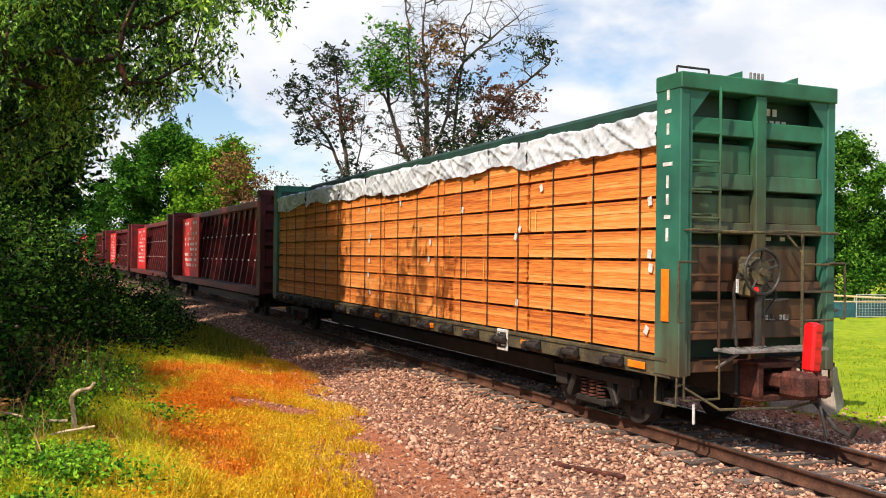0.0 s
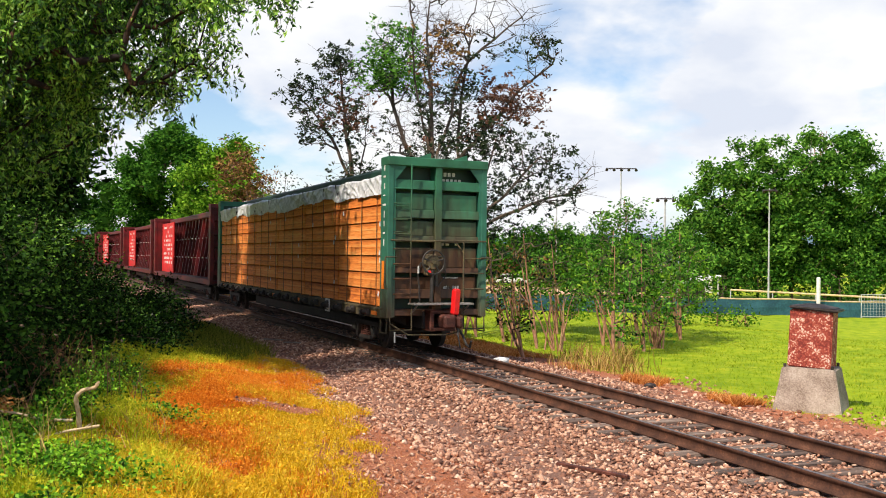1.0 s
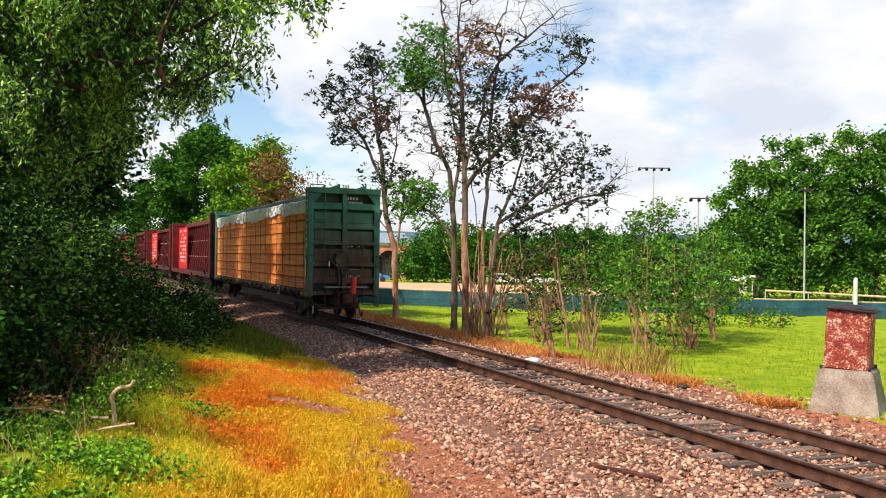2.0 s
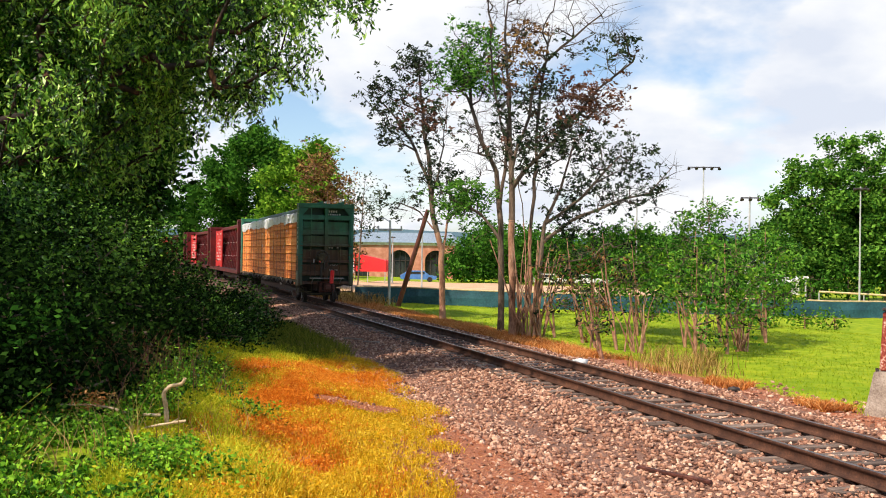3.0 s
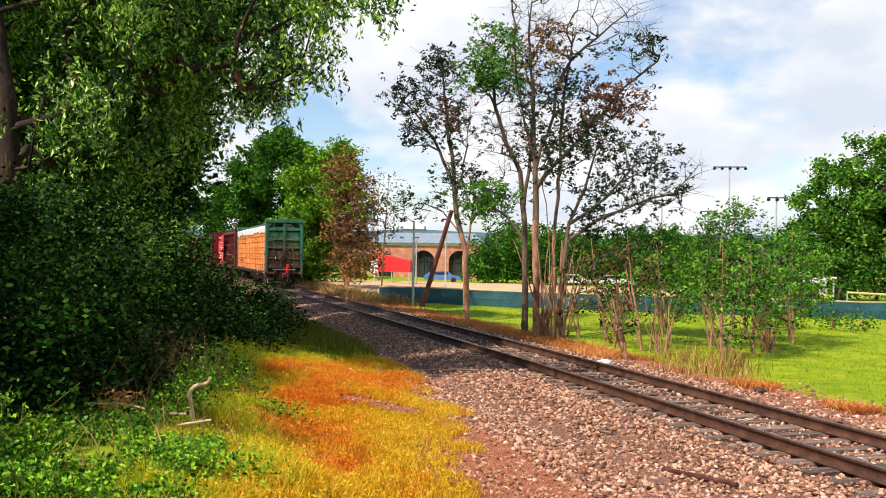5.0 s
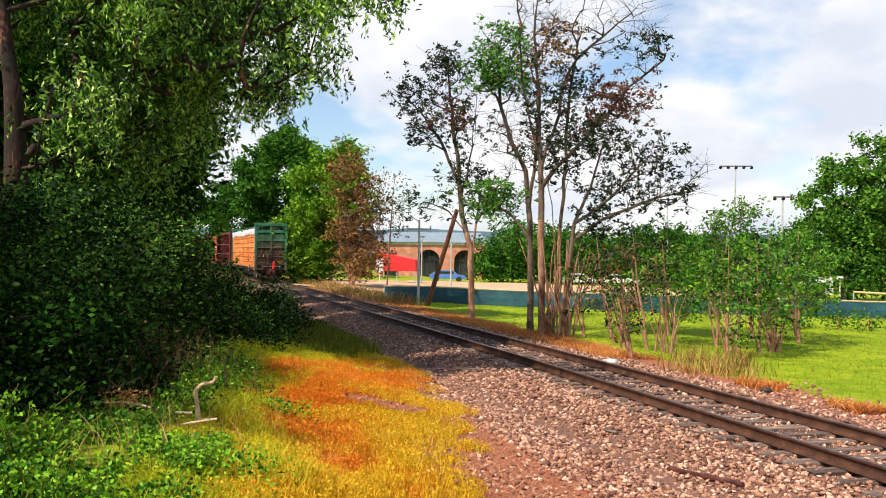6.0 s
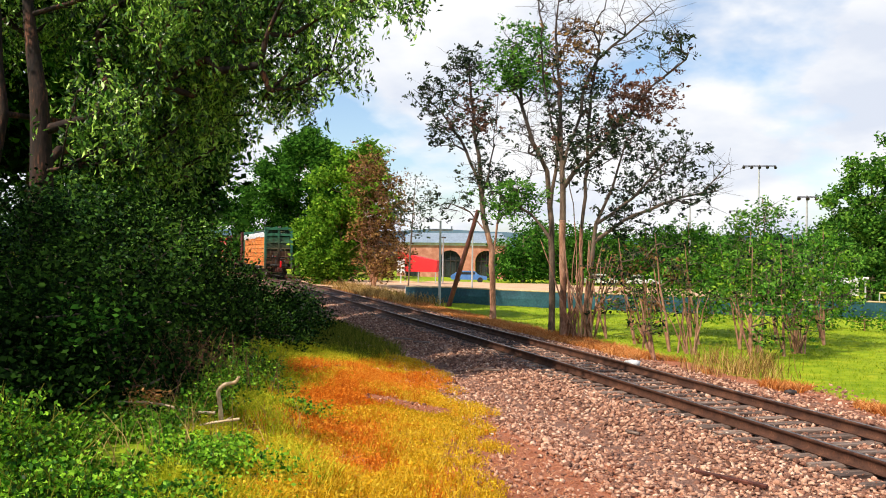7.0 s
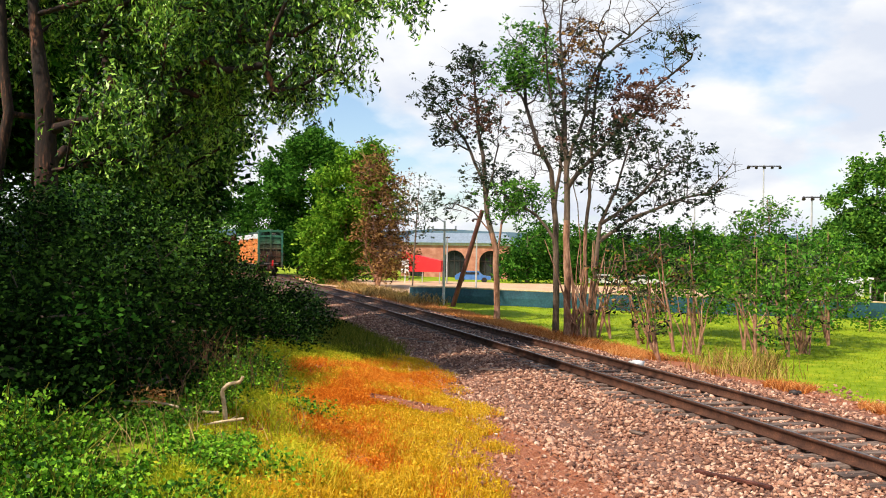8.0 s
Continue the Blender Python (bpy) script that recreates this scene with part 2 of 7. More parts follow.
def blades(base, height, width, rng, lean=0.35):
    """Grass blades: a bent strip of two faces each."""
    n = len(base)
    a = rng.uniform(0, 2 * np.pi, n)
    side = np.stack([np.cos(a), np.sin(a), 0 * a], 1)
    b = rng.uniform(0, 2 * np.pi, n)
    h = (height * rng.uniform(0.5, 1.3, n))[:, None]
    bend = np.stack([np.cos(b), np.sin(b), 0 * b], 1) * h * (lean * rng.uniform(0.2, 1.5, n))[:, None]
    up = np.array([[0, 0, 1.0]])
    w = side * width / 2
    mid = base + up * h * 0.55 + bend * 0.35
    tip = base + up * h + bend
    verts = np.stack([base - w, base + w, mid - w * 0.7, mid + w * 0.7, tip - w * 0.12, tip + w * 0.12], 1).reshape(-1, 3)
    k = np.arange(n)[:, None] * 6
    faces = np.stack([k + [[0, 1, 3, 2]], k + [[2, 3, 5, 4]]], 1).reshape(-1, 4)
    return verts, faces


def scatter_ellipsoids(blobs, rng, spacing=1.0):
    """Points inside a set of ellipsoids (centre, radii), denser towards their shells."""
    pts = []
    for c, r in blobs:
        c, r = np.array(c, float), np.array(r, float)
        n = max(4, int(4.0 * (r[0] * r[1] * r[2]) ** (2 / 3) / spacing ** 2 * 1.6))
        d = rng.normal(size=(n, 3))
        d /= np.linalg.norm(d, axis=1, keepdims=True)
        rad = rng.uniform(0.25, 1.0, n) ** 0.5 * rng.uniform(0.85, 1.12, n)
        pts.append(c + d * r * rad[:, None])
    return np.concatenate(pts)


def tree(name, label, base, trunk, blobs, leaf, bark, seed, leaf_size=0.16, per=40, clump=0.55, spacing=1.0, tip=0.012, droop=0.3, ratio=0.5, trunk_r=0.25, leaf_keep=1.0, category="tree", step=0.8, wander=0.16, crowns=None, rise=0.25, limb=0.5, stems=(), limb_mat=None, strands=0, strand_len=0.5, tufts=0, reach=0.35, pale_top=1e9):
    """A tree: trunk points (relative to base), limbs that grow out to clumps inside the blobs, and leaves round the clumps.
    crowns: optional list of (share, leaf material, above height, below height, and optionally between two x).
    strands: hanging leafy twigs on each clump; tufts: leaf tufts on short twigs round each limb's end."""
    rng = np.random.default_rng(seed)
    trunk = np.array(trunk, float)
    # the trunk as a chain of nodes
    nodes, parent = [trunk[0]], [-1]
    for a, b in zip(trunk[:-1], trunk[1:]):
        k = max(1, int(np.linalg.norm(b - a) / step))
        for i in range(1, k + 1):
            nodes.append(a + (b - a) * i / k + rng.normal(size=3) * trunk_r * 0.12)
            parent.append(len(nodes) - 2)
    for line in stems:  # further main stems, each from the nearest node
        q = int(np.argmin(np.linalg.norm(np.array(nodes) - np.array(line[0]), axis=1)))
        for a, b in zip([nodes[q], *map(np.array, line[1:-1])], map(np.array, line[1:])):
            k = max(1, int(np.linalg.norm(b - a) / step))
            for i in range(1, k + 1):
                nodes.append(a + (b - a) * i / k + rng.normal(size=3) * trunk_r * 0.25)
                parent.append(q)
                q = len(nodes) - 1
    n_trunk = len(nodes)
    tips = scatter_ellipsoids(blobs, rng, spacing)
    axis = np.array(nodes)
    d0 = np.min(np.linalg.norm(tips[:, None] - axis[None], axis=2), axis=1)
    ends = []
    low = trunk[0][2] + 0.22 * (trunk[-1][2] - trunk[0][2])
    for c in tips[np.argsort(d0)]:
        arr = np.array(nodes)
        dd = np.linalg.norm(arr - c, axis=1)
        cost = dd + 1.2 * np.maximum(0, arr[:, 2] - c[2] + rise * dd) + 3.0 * (arr[:, 2] < low)
        p = int(np.argmin(cost))
        a = arr[p]
        ln = np.linalg.norm(c - a)
        k = max(1, int(ln / step))
        q = p
        for i in range(1, k + 1):
            f = i / k
            sag = np.array([0, 0, 0.12 * ln * math.sin(math.pi * f)])
            nodes.append(a + (c - a) * f + sag * (0.5 if i < k else 0) + rng.normal(size=3) * wander * (i < k) * min(1, ln))
            parent.append(q)
            q = len(nodes) - 1
        ends.append(q)
    nodes = np.array(nodes)
    count = np.zeros(len(nodes))
    count[ends] = 1
    for i in range(len(nodes) - 1, 0, -1):
        count[parent[i]] += count[i]
    count = np.maximum(count, 1)
    rad = tip * count ** 0.5
    scale = np.interp(np.arange(len(nodes)), [0, n_trunk], [1, 1])
    rad = rad * scale
    f = trunk_r / rad[0]
    rad = np.where(np.arange(len(nodes)) < n_trunk, np.maximum(rad * f, tip * 1.5), np.minimum(rad * min(f, 1.6), trunk_r * limb))
    main = 1 + sum(max(1, int(np.linalg.norm(b - a) / step)) for a, b in zip(trunk[:-1], trunk[1:]))
    for _ in range(6):  # an even taper up the main stem
        rad[1:main - 1] = (rad[:main - 2] + 2 * rad[1:main - 1] + rad[2:main]) / 4
    rad[0] *= 1.25
    par = np.array(parent)
    ch = np.arange(1, len(nodes))
    pr = np.minimum(rad[par[ch]], rad[ch] * 1.5)
    v, fc = tubes(nodes[par[ch]], nodes[ch], pr, rad[ch], 6)
    root = empty(name, Matrix.Translation(base))
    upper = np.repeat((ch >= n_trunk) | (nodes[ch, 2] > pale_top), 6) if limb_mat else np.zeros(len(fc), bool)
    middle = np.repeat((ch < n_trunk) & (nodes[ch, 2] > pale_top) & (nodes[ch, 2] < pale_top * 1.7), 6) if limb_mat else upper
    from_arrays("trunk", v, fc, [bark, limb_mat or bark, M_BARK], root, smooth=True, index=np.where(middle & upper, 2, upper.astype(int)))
    # leaves
    e = nodes[ends]
    if tufts:  # short twigs fan out from each limb's end
        src = np.repeat(e, tufts, 0)
        d = rng.normal(size=src.shape) * reach * [1, 1, 0.8] + [0, 0, 0.3 * reach]
        e = src + d
        v, fc = tubes(src, e, np.full(len(e), tip * 0.7), np.full(len(e), tip * 0.4), 4)
        from_arrays("twig_spray", v, fc, limb_mat or bark, root)["kind"] = "stuff"
    e = e[rng.random(len(e)) < leaf_keep]
    groups = crowns or [(1.0, leaf, -1e9, 1e9)]
    pick = rng.random(len(e))
    acc = 0.0
    for share, mat, lo, hi, *span in groups:
        sel = (pick >= acc) & (pick < acc + share) & (e[:, 2] > lo) & (e[:, 2] < hi)
        if span:
            sel &= (e[:, 0] > span[0]) & (e[:, 0] < span[1])
        else:
            acc += share
        cs = e[sel]
        pick[sel] = 9.0
        if not len(cs):
            continue
        n = np.maximum(2, rng.poisson(per, len(cs)))
        cen = np.repeat(cs, n, 0)
        cen = cen + rng.normal(size=cen.shape) * clump * rng.uniform(0.5, 1.1, (len(cen), 1)) * [1, 1, 0.75]
        if strands:
            st = np.repeat(cs, strands, 0)
            st = st + rng.normal(size=st.shape) * clump
            ln = strand_len * rng.uniform(0.5, 1.5, (len(st), 1))
            out = rng.normal(size=st.shape) * [0.3, 0.3, 0.1] - [0, 0, 1.0]
            v, fc = tubes(st, st + out * ln, np.full(len(st), 0.005), np.full(len(st), 0.003), 3)
            from_arrays("twig_spray", v, fc, bark, root)["kind"] = "stuff"
            u = np.linspace(0.05, 1.0, 11)
            hung = st[:, None] + out[:, None] * (ln * u)[..., None] + rng.normal(size=(len(st), 11, 3)) * 0.035
            cen = np.concatenate([cen, hung.reshape(-1, 3)])
        v, fc = leaf_quads(cen, leaf_size, rng, droop, ratio)
        ob = from_arrays("crown", v, fc, mat, root)
        ob["kind"] = "stuff"
    return tagged(root, label, category)


# ---- the line of the track and the lie of the land ----
STEP = 0.25
_s = np.arange(-60, 330, STEP)
_c = np.clip(_s, -15, 110)
_k = -0.00211 + 0.00992 * _c / 100 - 0.01068 * (_c / 100) ** 2
_h = np.cumsum(_k) * STEP
_zero = int(60 / STEP)
_h = _h - _h[_zero] - 0.403
_x, _y = np.cumsum(np.sin(_h)) * STEP, np.cumsum(np.cos(_h)) * STEP
_x, _y = _x - _x[_zero] + 3.25, _y - _y[_zero] + 15.0


def at(s, q=0.0):
    """A point s metres along the track and q metres to the right of its middle."""
    x, y, h = np.interp(s, _s, _x), np.interp(s, _s, _y), np.interp(s, _s, _h)
    return x + q * np.cos(h), y - q * np.sin(h)


def heading(s):
    return float(np.interp(s, _s, _h))


def lateral(x, y):
    """Distance to the right of the track's middle, for arrays, and the length along it."""
    x, y = np.atleast_1d(x).astype(float), np.atleast_1d(y).astype(float)
    q, s = np.empty(len(x)), np.empty(len(x))
    for i in range(0, len(x), 4000):
        d = (x[i:i + 4000, None] - _x[None, ::2]) ** 2 + (y[i:i + 4000, None] - _y[None, ::2]) ** 2
        j = d.argmin(1) * 2
        q[i:i + 4000] = (x[i:i + 4000] - _x[j]) * np.cos(_h[j]) - (y[i:i + 4000] - _y[j]) * np.sin(_h[j])
        s[i:i + 4000] = _s[j]
    return q, s


Q_LINE = [-60, -30, -9, -3, -1.9, 1.9, 3.2, 60, 300]
Z_LINE = [1.6, 1.5, 0.75, -0.4, -0.24, -0.24, -0.5, -1.4, -1.4]


def wobble(x, y):
    return 0.05 * np.sin(x * 0.9 + 1.3 * np.sin(y * 0.37)) * np.sin(y * 0.8 + 0.5) + 0.03 * np.sin(x * 2.3 + y * 1.1)


def ground_z(x, y):
    x, y = np.atleast_1d(x).astype(float), np.atleast_1d(y).astype(float)
    q, _ = lateral(x, y)
    amount = np.clip((np.abs(q) - 2.2) / 2.0, 0, 1)
    return np.interp(q, Q_LINE, Z_LINE) + wobble(x, y) * amount


def gz(x, y):
    return float(ground_z(x, y)[0])


# ---- the ground: one sheet from the bank to the horizon ----
def graded(lo, hi, fine_lo, fine_hi, fine, grow=1.25):
    xs = list(np.arange(fine_lo, fine_hi + 1e-6, fine))
    d = fine
    while xs[-1] < hi:
        d *= grow
        xs.append(xs[-1] + d)
    d = fine
    while xs[0] > lo:
        d *= grow
        xs.insert(0, xs[0] - d)
    return np.array(xs)


def ground_material():
    """Soil, straw, ballast dust and mown grass, laid out by the strips of land along the track."""
    m = bpy.data.materials.new("ground")
    m.use_nodes = True
    nt = m.node_tree
    n = nt.nodes
    bsdf = n["Principled BSDF"]
    co = n.new("ShaderNodeTexCoord")
    zone = n.new("ShaderNodeAttribute")
    zone.attribute_name = "zone"
    sep = n.new("ShaderNodeSeparateColor")
    link(nt, zone.outputs["Color"], sep.inputs[0])

    def noise_tex(scale, detail, rough=0.6):
        t = n.new("ShaderNodeTexNoise")
        t.inputs["Scale"].default_value, t.inputs["Detail"].default_value, t.inputs["Roughness"].default_value = scale, detail, rough
        link(nt, co.outputs["Object"], t.inputs["Vector"])
        return t

    def ramp_of(tex, stops):
        r = n.new("ShaderNodeValToRGB")
        els = r.color_ramp.elements
        while len(els) < len(stops):
            els.new(0.5)
        for e, (p, c) in zip(els, stops):
            e.position, e.color = p, (*c, 1)
        link(nt, tex.outputs["Fac"], r.inputs["Fac"])
        return r.outputs[0]

    small, mid, broad = noise_tex(38, 5, 0.7), noise_tex(2.2, 6), noise_tex(0.22, 4)
    soil = ramp_of(small, [(0.3, (0.18, 0.058, 0.03)), (0.55, (0.42, 0.165, 0.09)), (0.75, (0.6, 0.32, 0.2))])
    dust = ramp_of(small, [(0.32, (0.09, 0.048, 0.036)), (0.55, (0.24, 0.135, 0.1)), (0.75, (0.44, 0.3, 0.23))])
    turf = ramp_of(mid, [(0.3, (0.1, 0.19, 0.004)), (0.5, (0.25, 0.35, 0.01)), (0.7, (0.46, 0.46, 0.03))])
    far = ramp_of(broad, [(0.35, (0.15, 0.26, 0.008)), (0.65, (0.3, 0.38, 0.015))])

    def mixer(fac, a, b, mode="MIX", value=None):
        x = n.new("ShaderNodeMixRGB")
        x.blend_type = mode
        if fac is not None:
            link(nt, fac, x.inputs["Fac"])
        else:
            x.inputs["Fac"].default_value = value
        link(nt, a, x.inputs["Color1"])
        link(nt, b, x.inputs["Color2"])
        return x.outputs[0]

    green = mixer(None, turf, far, value=0.45)
    # ragged borders between the strips
    def ragged(channel):
        a, s = n.new("ShaderNodeMath"), n.new("ShaderNodeMath")
        s.operation, s.inputs[1].default_value = "SUBTRACT", 0.5
        link(nt, mid.outputs["Fac"], s.inputs[0])
        a.operation, a.inputs[1].default_value = "MULTIPLY_ADD", 0.9
        link(nt, s.outputs[0], a.inputs[0])
        link(nt, channel, a.inputs[2])
        r = n.new("ShaderNodeMapRange")
        r.inputs["From Min"].default_value, r.inputs["From Max"].default_value = 0.35, 0.65
        link(nt, a.outputs[0], r.inputs["Value"])
        return r.outputs[0]

    c = mixer(ragged(sep.outputs["Red"]), soil, dust)
    c = mixer(ragged(sep.outputs["Green"]), c, green)
    link(nt, c, bsdf.inputs["Base Color"])
    bsdf.inputs["Roughness"].default_value = 0.95
    bsdf.inputs["Specular IOR Level"].default_value = 0.15
    b = n.new("ShaderNodeBump")
    b.inputs["Strength"].default_value, b.inputs["Distance"].default_value = 0.6, 0.03
    link(nt, small.outputs["Fac"], b.inputs["Height"])
    link(nt, b.outputs[0], bsdf.inputs["Normal"])
    return m


def build_ground():
    xs, ys = graded(-900, 900, -22, 34, 0.4), graded(-400, 1800, -6, 64, 0.45)
    gx, gy = np.meshgrid(xs, ys)
    x, y = gx.ravel(), gy.ravel()
    q, s = lateral(x, y)
    z = np.interp(q, Q_LINE, Z_LINE) + wobble(x, y) * np.clip((np.abs(q) - 2.2) / 2.0, 0, 1)
    nx, ny = len(xs), len(ys)
    i = (np.arange(ny - 1)[:, None] * nx + np.arange(nx - 1)[None]).ravel()
    faces = np.stack([i, i + 1, i + nx + 1, i + nx], 1)
    ob = from_arrays("ground", np.stack([x, y, z], 1), faces, ground_material(), smooth=True)
    col = ob.data.attributes.new("zone", "FLOAT_COLOR", "POINT")
    stone = np.clip(1 - (np.abs(q + 0.3) - np.where(q < 0, 2.5, 3.2)) / 1.2, 0, 1)
    green = np.where(q > 0, np.clip((q - 4.2) / 1.2, 0, 1), np.clip((-q - 8.0) / 1.2, 0, 0.9))
    rgba = np.stack([stone, green, 0 * q, 0 * q + 1], 1).astype(np.float32)
    col.data.foreach_set("color", rgba.ravel())
    tagged(ob, "bank of soil, stone dust and bright mown grass", "ground", kind="structure")


build_ground()

# ---- the railway track ----
track_root = tagged(empty("railway_track"), "rusty steel rails on weathered wooden sleepers", "railway track", kind="structure")
GAUGE = 1.5


def build_rail(q):
    prof = [(-0.075, -0.18), (0.075, -0.18), (0.075, -0.165), (0.012, -0.14), (0.012, -0.05), (0.036, -0.035), (0.036, -0.008), (0.028, 0), (-0.028, 0), (-0.036, -0.008), (-0.036, -0.035), (-0.012, -0.05), (-0.012, -0.14), (-0.075, -0.165)]
    ss = np.arange(-30, 200, 1.0)
    k = len(prof)
    verts, faces, idx = [], [], []
    for s in ss:
        for a, z in prof:
            verts.append((*at(s, q + a), z))
    for i in range(len(ss) - 1):
        for j in range(k):
            j2 = (j + 1) % k
            faces.append((i * k + j, i * k + j2, (i + 1) * k + j2, (i + 1) * k + j))
            idx.append(1 if j == 7 else 0)
    return from_arrays("rail", np.array(verts), faces, [M_RAIL, M_RAILTOP], track_root, index=idx)


build_rail(-GAUGE / 2), build_rail(GAUGE / 2)


def build_sleepers():
    rng = random.Random(5)
    meshes = []
    for k in range(5):
        bm = bmesh.new()
        box(bm, -1.3, 1.3, -0.115, 0.115, -0.17, 0.0, 0.015)
        for v in bm.verts:
            v.co += Vector((rng.uniform(-1, 1) * 0.02, rng.uniform(-1, 1) * 0.008, rng.uniform(-1, 1) * 0.008))
        me = bpy.data.meshes.new("sleeper")
        bm.to_mesh(me)
        bm.free()
        me.materials.append(M_TIE)
        meshes.append(me)
    s, i = -14.0, 0
    while s < 120 and i < 290:
        ob = new("sleeper", meshes[i % 5])
        ob.parent = track_root
        x, y = at(s, rng.uniform(-0.06, 0.06))
        ob.matrix_local = pose(x, y, -0.183, 0, 0, -math.degrees(heading(s)) + rng.uniform(-1.5, 1.5))
        s += 0.53 + rng.uniform(-0.03, 0.03)
        i += 1


build_sleepers()


# ---- the train ----
def dirty_paint(name, clean_lo, clean_hi, dirt_lo, dirt_hi, level, spread, rough=0.6):
    """Worn paint over steel, with road dirt thrown up from below to a ragged level."""
    m = bpy.data.materials.new(name)
    m.use_nodes = True
    nt = m.node_tree
    n = nt.nodes
    bsdf = n["Principled BSDF"]
    co, sep = n.new("ShaderNodeTexCoord"), n.new("ShaderNodeSeparateXYZ")
    link(nt, co.outputs["Object"], sep.inputs[0])

    def tex(scale, detail, stretch=(1, 1, 1)):
        mp, t = n.new("ShaderNodeMapping"), n.new("ShaderNodeTexNoise")
        mp.inputs["Scale"].default_value = stretch
        t.inputs["Scale"].default_value, t.inputs["Detail"].default_value = scale, detail
        link(nt, co.outputs["Object"], mp.inputs["Vector"])
        link(nt, mp.outputs[0], t.inputs["Vector"])
        return t.outputs["Fac"]

    def ramp_of(fac, lo, hi, p0=0.35, p1=0.68):
        r = n.new("ShaderNodeValToRGB")
        for e, p, c in zip(r.color_ramp.elements, (p0, p1), (lo, hi)):
            e.position, e.color = p, (*c, 1)
        link(nt, fac, r.inputs["Fac"])
        return r.outputs[0]

    streak, cloud, grit = tex(5, 6, (1, 1, 0.16)), tex(1.6, 5), tex(55, 3)
    clean, dirt = ramp_of(cloud, clean_lo, clean_hi), ramp_of(streak, dirt_lo, dirt_hi)
    add, rng_ = n.new("ShaderNodeMath"), n.new("ShaderNodeMapRange")
    add.operation, add.inputs[1].default_value = "MULTIPLY_ADD", 2.4
    link(nt, streak, add.inputs[0])
    link(nt, sep.outputs["Z"], add.inputs[2])
    rng_.inputs["From Min"].default_value, rng_.inputs["From Max"].default_value = level + 1.2 - spread, level + 1.2 + spread
    rng_.inputs["To Min"].default_value, rng_.inputs["To Max"].default_value = 1.0, 0.08
    link(nt, add.outputs[0], rng_.inputs["Value"])
    mix = n.new("ShaderNodeMixRGB")
    link(nt, rng_.outputs[0], mix.inputs["Fac"])
    link(nt, clean, mix.inputs["Color1"])
    link(nt, dirt, mix.inputs["Color2"])
    link(nt, mix.outputs[0], bsdf.inputs["Base Color"])
    bsdf.inputs["Roughness"].default_value = rough
    b = n.new("ShaderNodeBump")
    b.inputs["Strength"].default_value, b.inputs["Distance"].default_value = 0.25, 0.01
    link(nt, grit, b.inputs["Height"])
    link(nt, b.outputs[0], bsdf.inputs["Normal"])
    return m


M_GREEN = dirty_paint("green_paint_dirty", (0.01, 0.095, 0.05), (0.026, 0.2, 0.105), (0.04, 0.017, 0.007), (0.11, 0.047, 0.017), 3.3, 0.9)
M_GREEN_CLEAN = dirty_paint("green_paint_worn", (0.008, 0.1, 0.066), (0.026, 0.2, 0.135), (0.06, 0.04, 0.02), (0.14, 0.1, 0.05), 1.5, 0.9)
# dark green of the chord, used again to paint shade behind the ribs
M_CHORD_AND_RECESS = dirty_paint("dark_green_and_recess_shade", (0.002, 0.022, 0.014), (0.007, 0.05, 0.03), (0.02, 0.02, 0.016), (0.05, 0.04, 0.03), 0.5, 0.5)
# one red paint twice: sunlight painted into this tone, tree shade into the next
M_RED_SUNLIT = dirty_paint("red_paint_sunlit", (0.42, 0.006, 0.008), (0.66, 0.012, 0.014), (0.3, 0.008, 0.008), (0.45, 0.012, 0.01), 1.0, 0.6)
M_RED_SHADED = dirty_paint("red_paint_shaded_dirty", (0.055, 0.003, 0.004), (0.15, 0.004, 0.007), (0.03, 0.005, 0.004), (0.09, 0.008, 0.007), 1.0, 0.7)
M_SILL = material("sill_grime", [(0.3, (0.03, 0.024, 0.016)), (0.55, (0.085, 0.07, 0.035)), (0.75, (0.16, 0.12, 0.05))], scale=2.2, fine=30, bump=0.3)
M_UNDER = material("underframe_black", [(0.3, (0.008, 0.007, 0.007)), (0.7, (0.03, 0.024, 0.02))], scale=3, fine=30, rough=0.7, bump=0.3)
M_RUSTY = material("rust_brown_casting", [(0.3, (0.03, 0.01, 0.008)), (0.55, (0.1, 0.03, 0.02)), (0.75, (0.17, 0.06, 0.04))], scale=5, fine=40, rough=0.7, metal=0.2, bump=0.4)
M_STEEL = material("galvanised_grey", [(0.3, (0.12, 0.115, 0.11)), (0.7, (0.36, 0.34, 0.32))], scale=8, fine=60, rough=0.5, metal=0.3, bump=0.15)
M_BLACKBAR = material("dark_iron", [(0.3, (0.012, 0.012, 0.011)), (0.7, (0.045, 0.038, 0.032))], scale=8, fine=60, rough=0.6, bump=0.1)
M_ORANGE = material("orange_reflector", [(0.3, (0.75, 0.17, 0.01)), (0.7, (0.9, 0.27, 0.02))], scale=6, fine=60, rough=0.35, bump=0.05)
M_REDBOX = material("red_signal_box", [(0.3, (0.62, 0.006, 0.01)), (0.7, (0.8, 0.015, 0.015))], scale=6, fine=60, rough=0.35, bump=0.05)
M_WHITEPAINT = material("worn_white_lettering", [(0.3, (0.42, 0.42, 0.4)), (0.7, (0.8, 0.8, 0.77))], scale=9, fine=60, rough=0.8, bump=0.05)
M_WRAP = material("white_lumber_wrap", [(0.3, (0.38, 0.41, 0.46)), (0.5, (0.58, 0.61, 0.66)), (0.8, (0.7, 0.73, 0.78))], scale=2.4, fine=14, rough=0.38, bump=0.35, bump_dist=0.03)
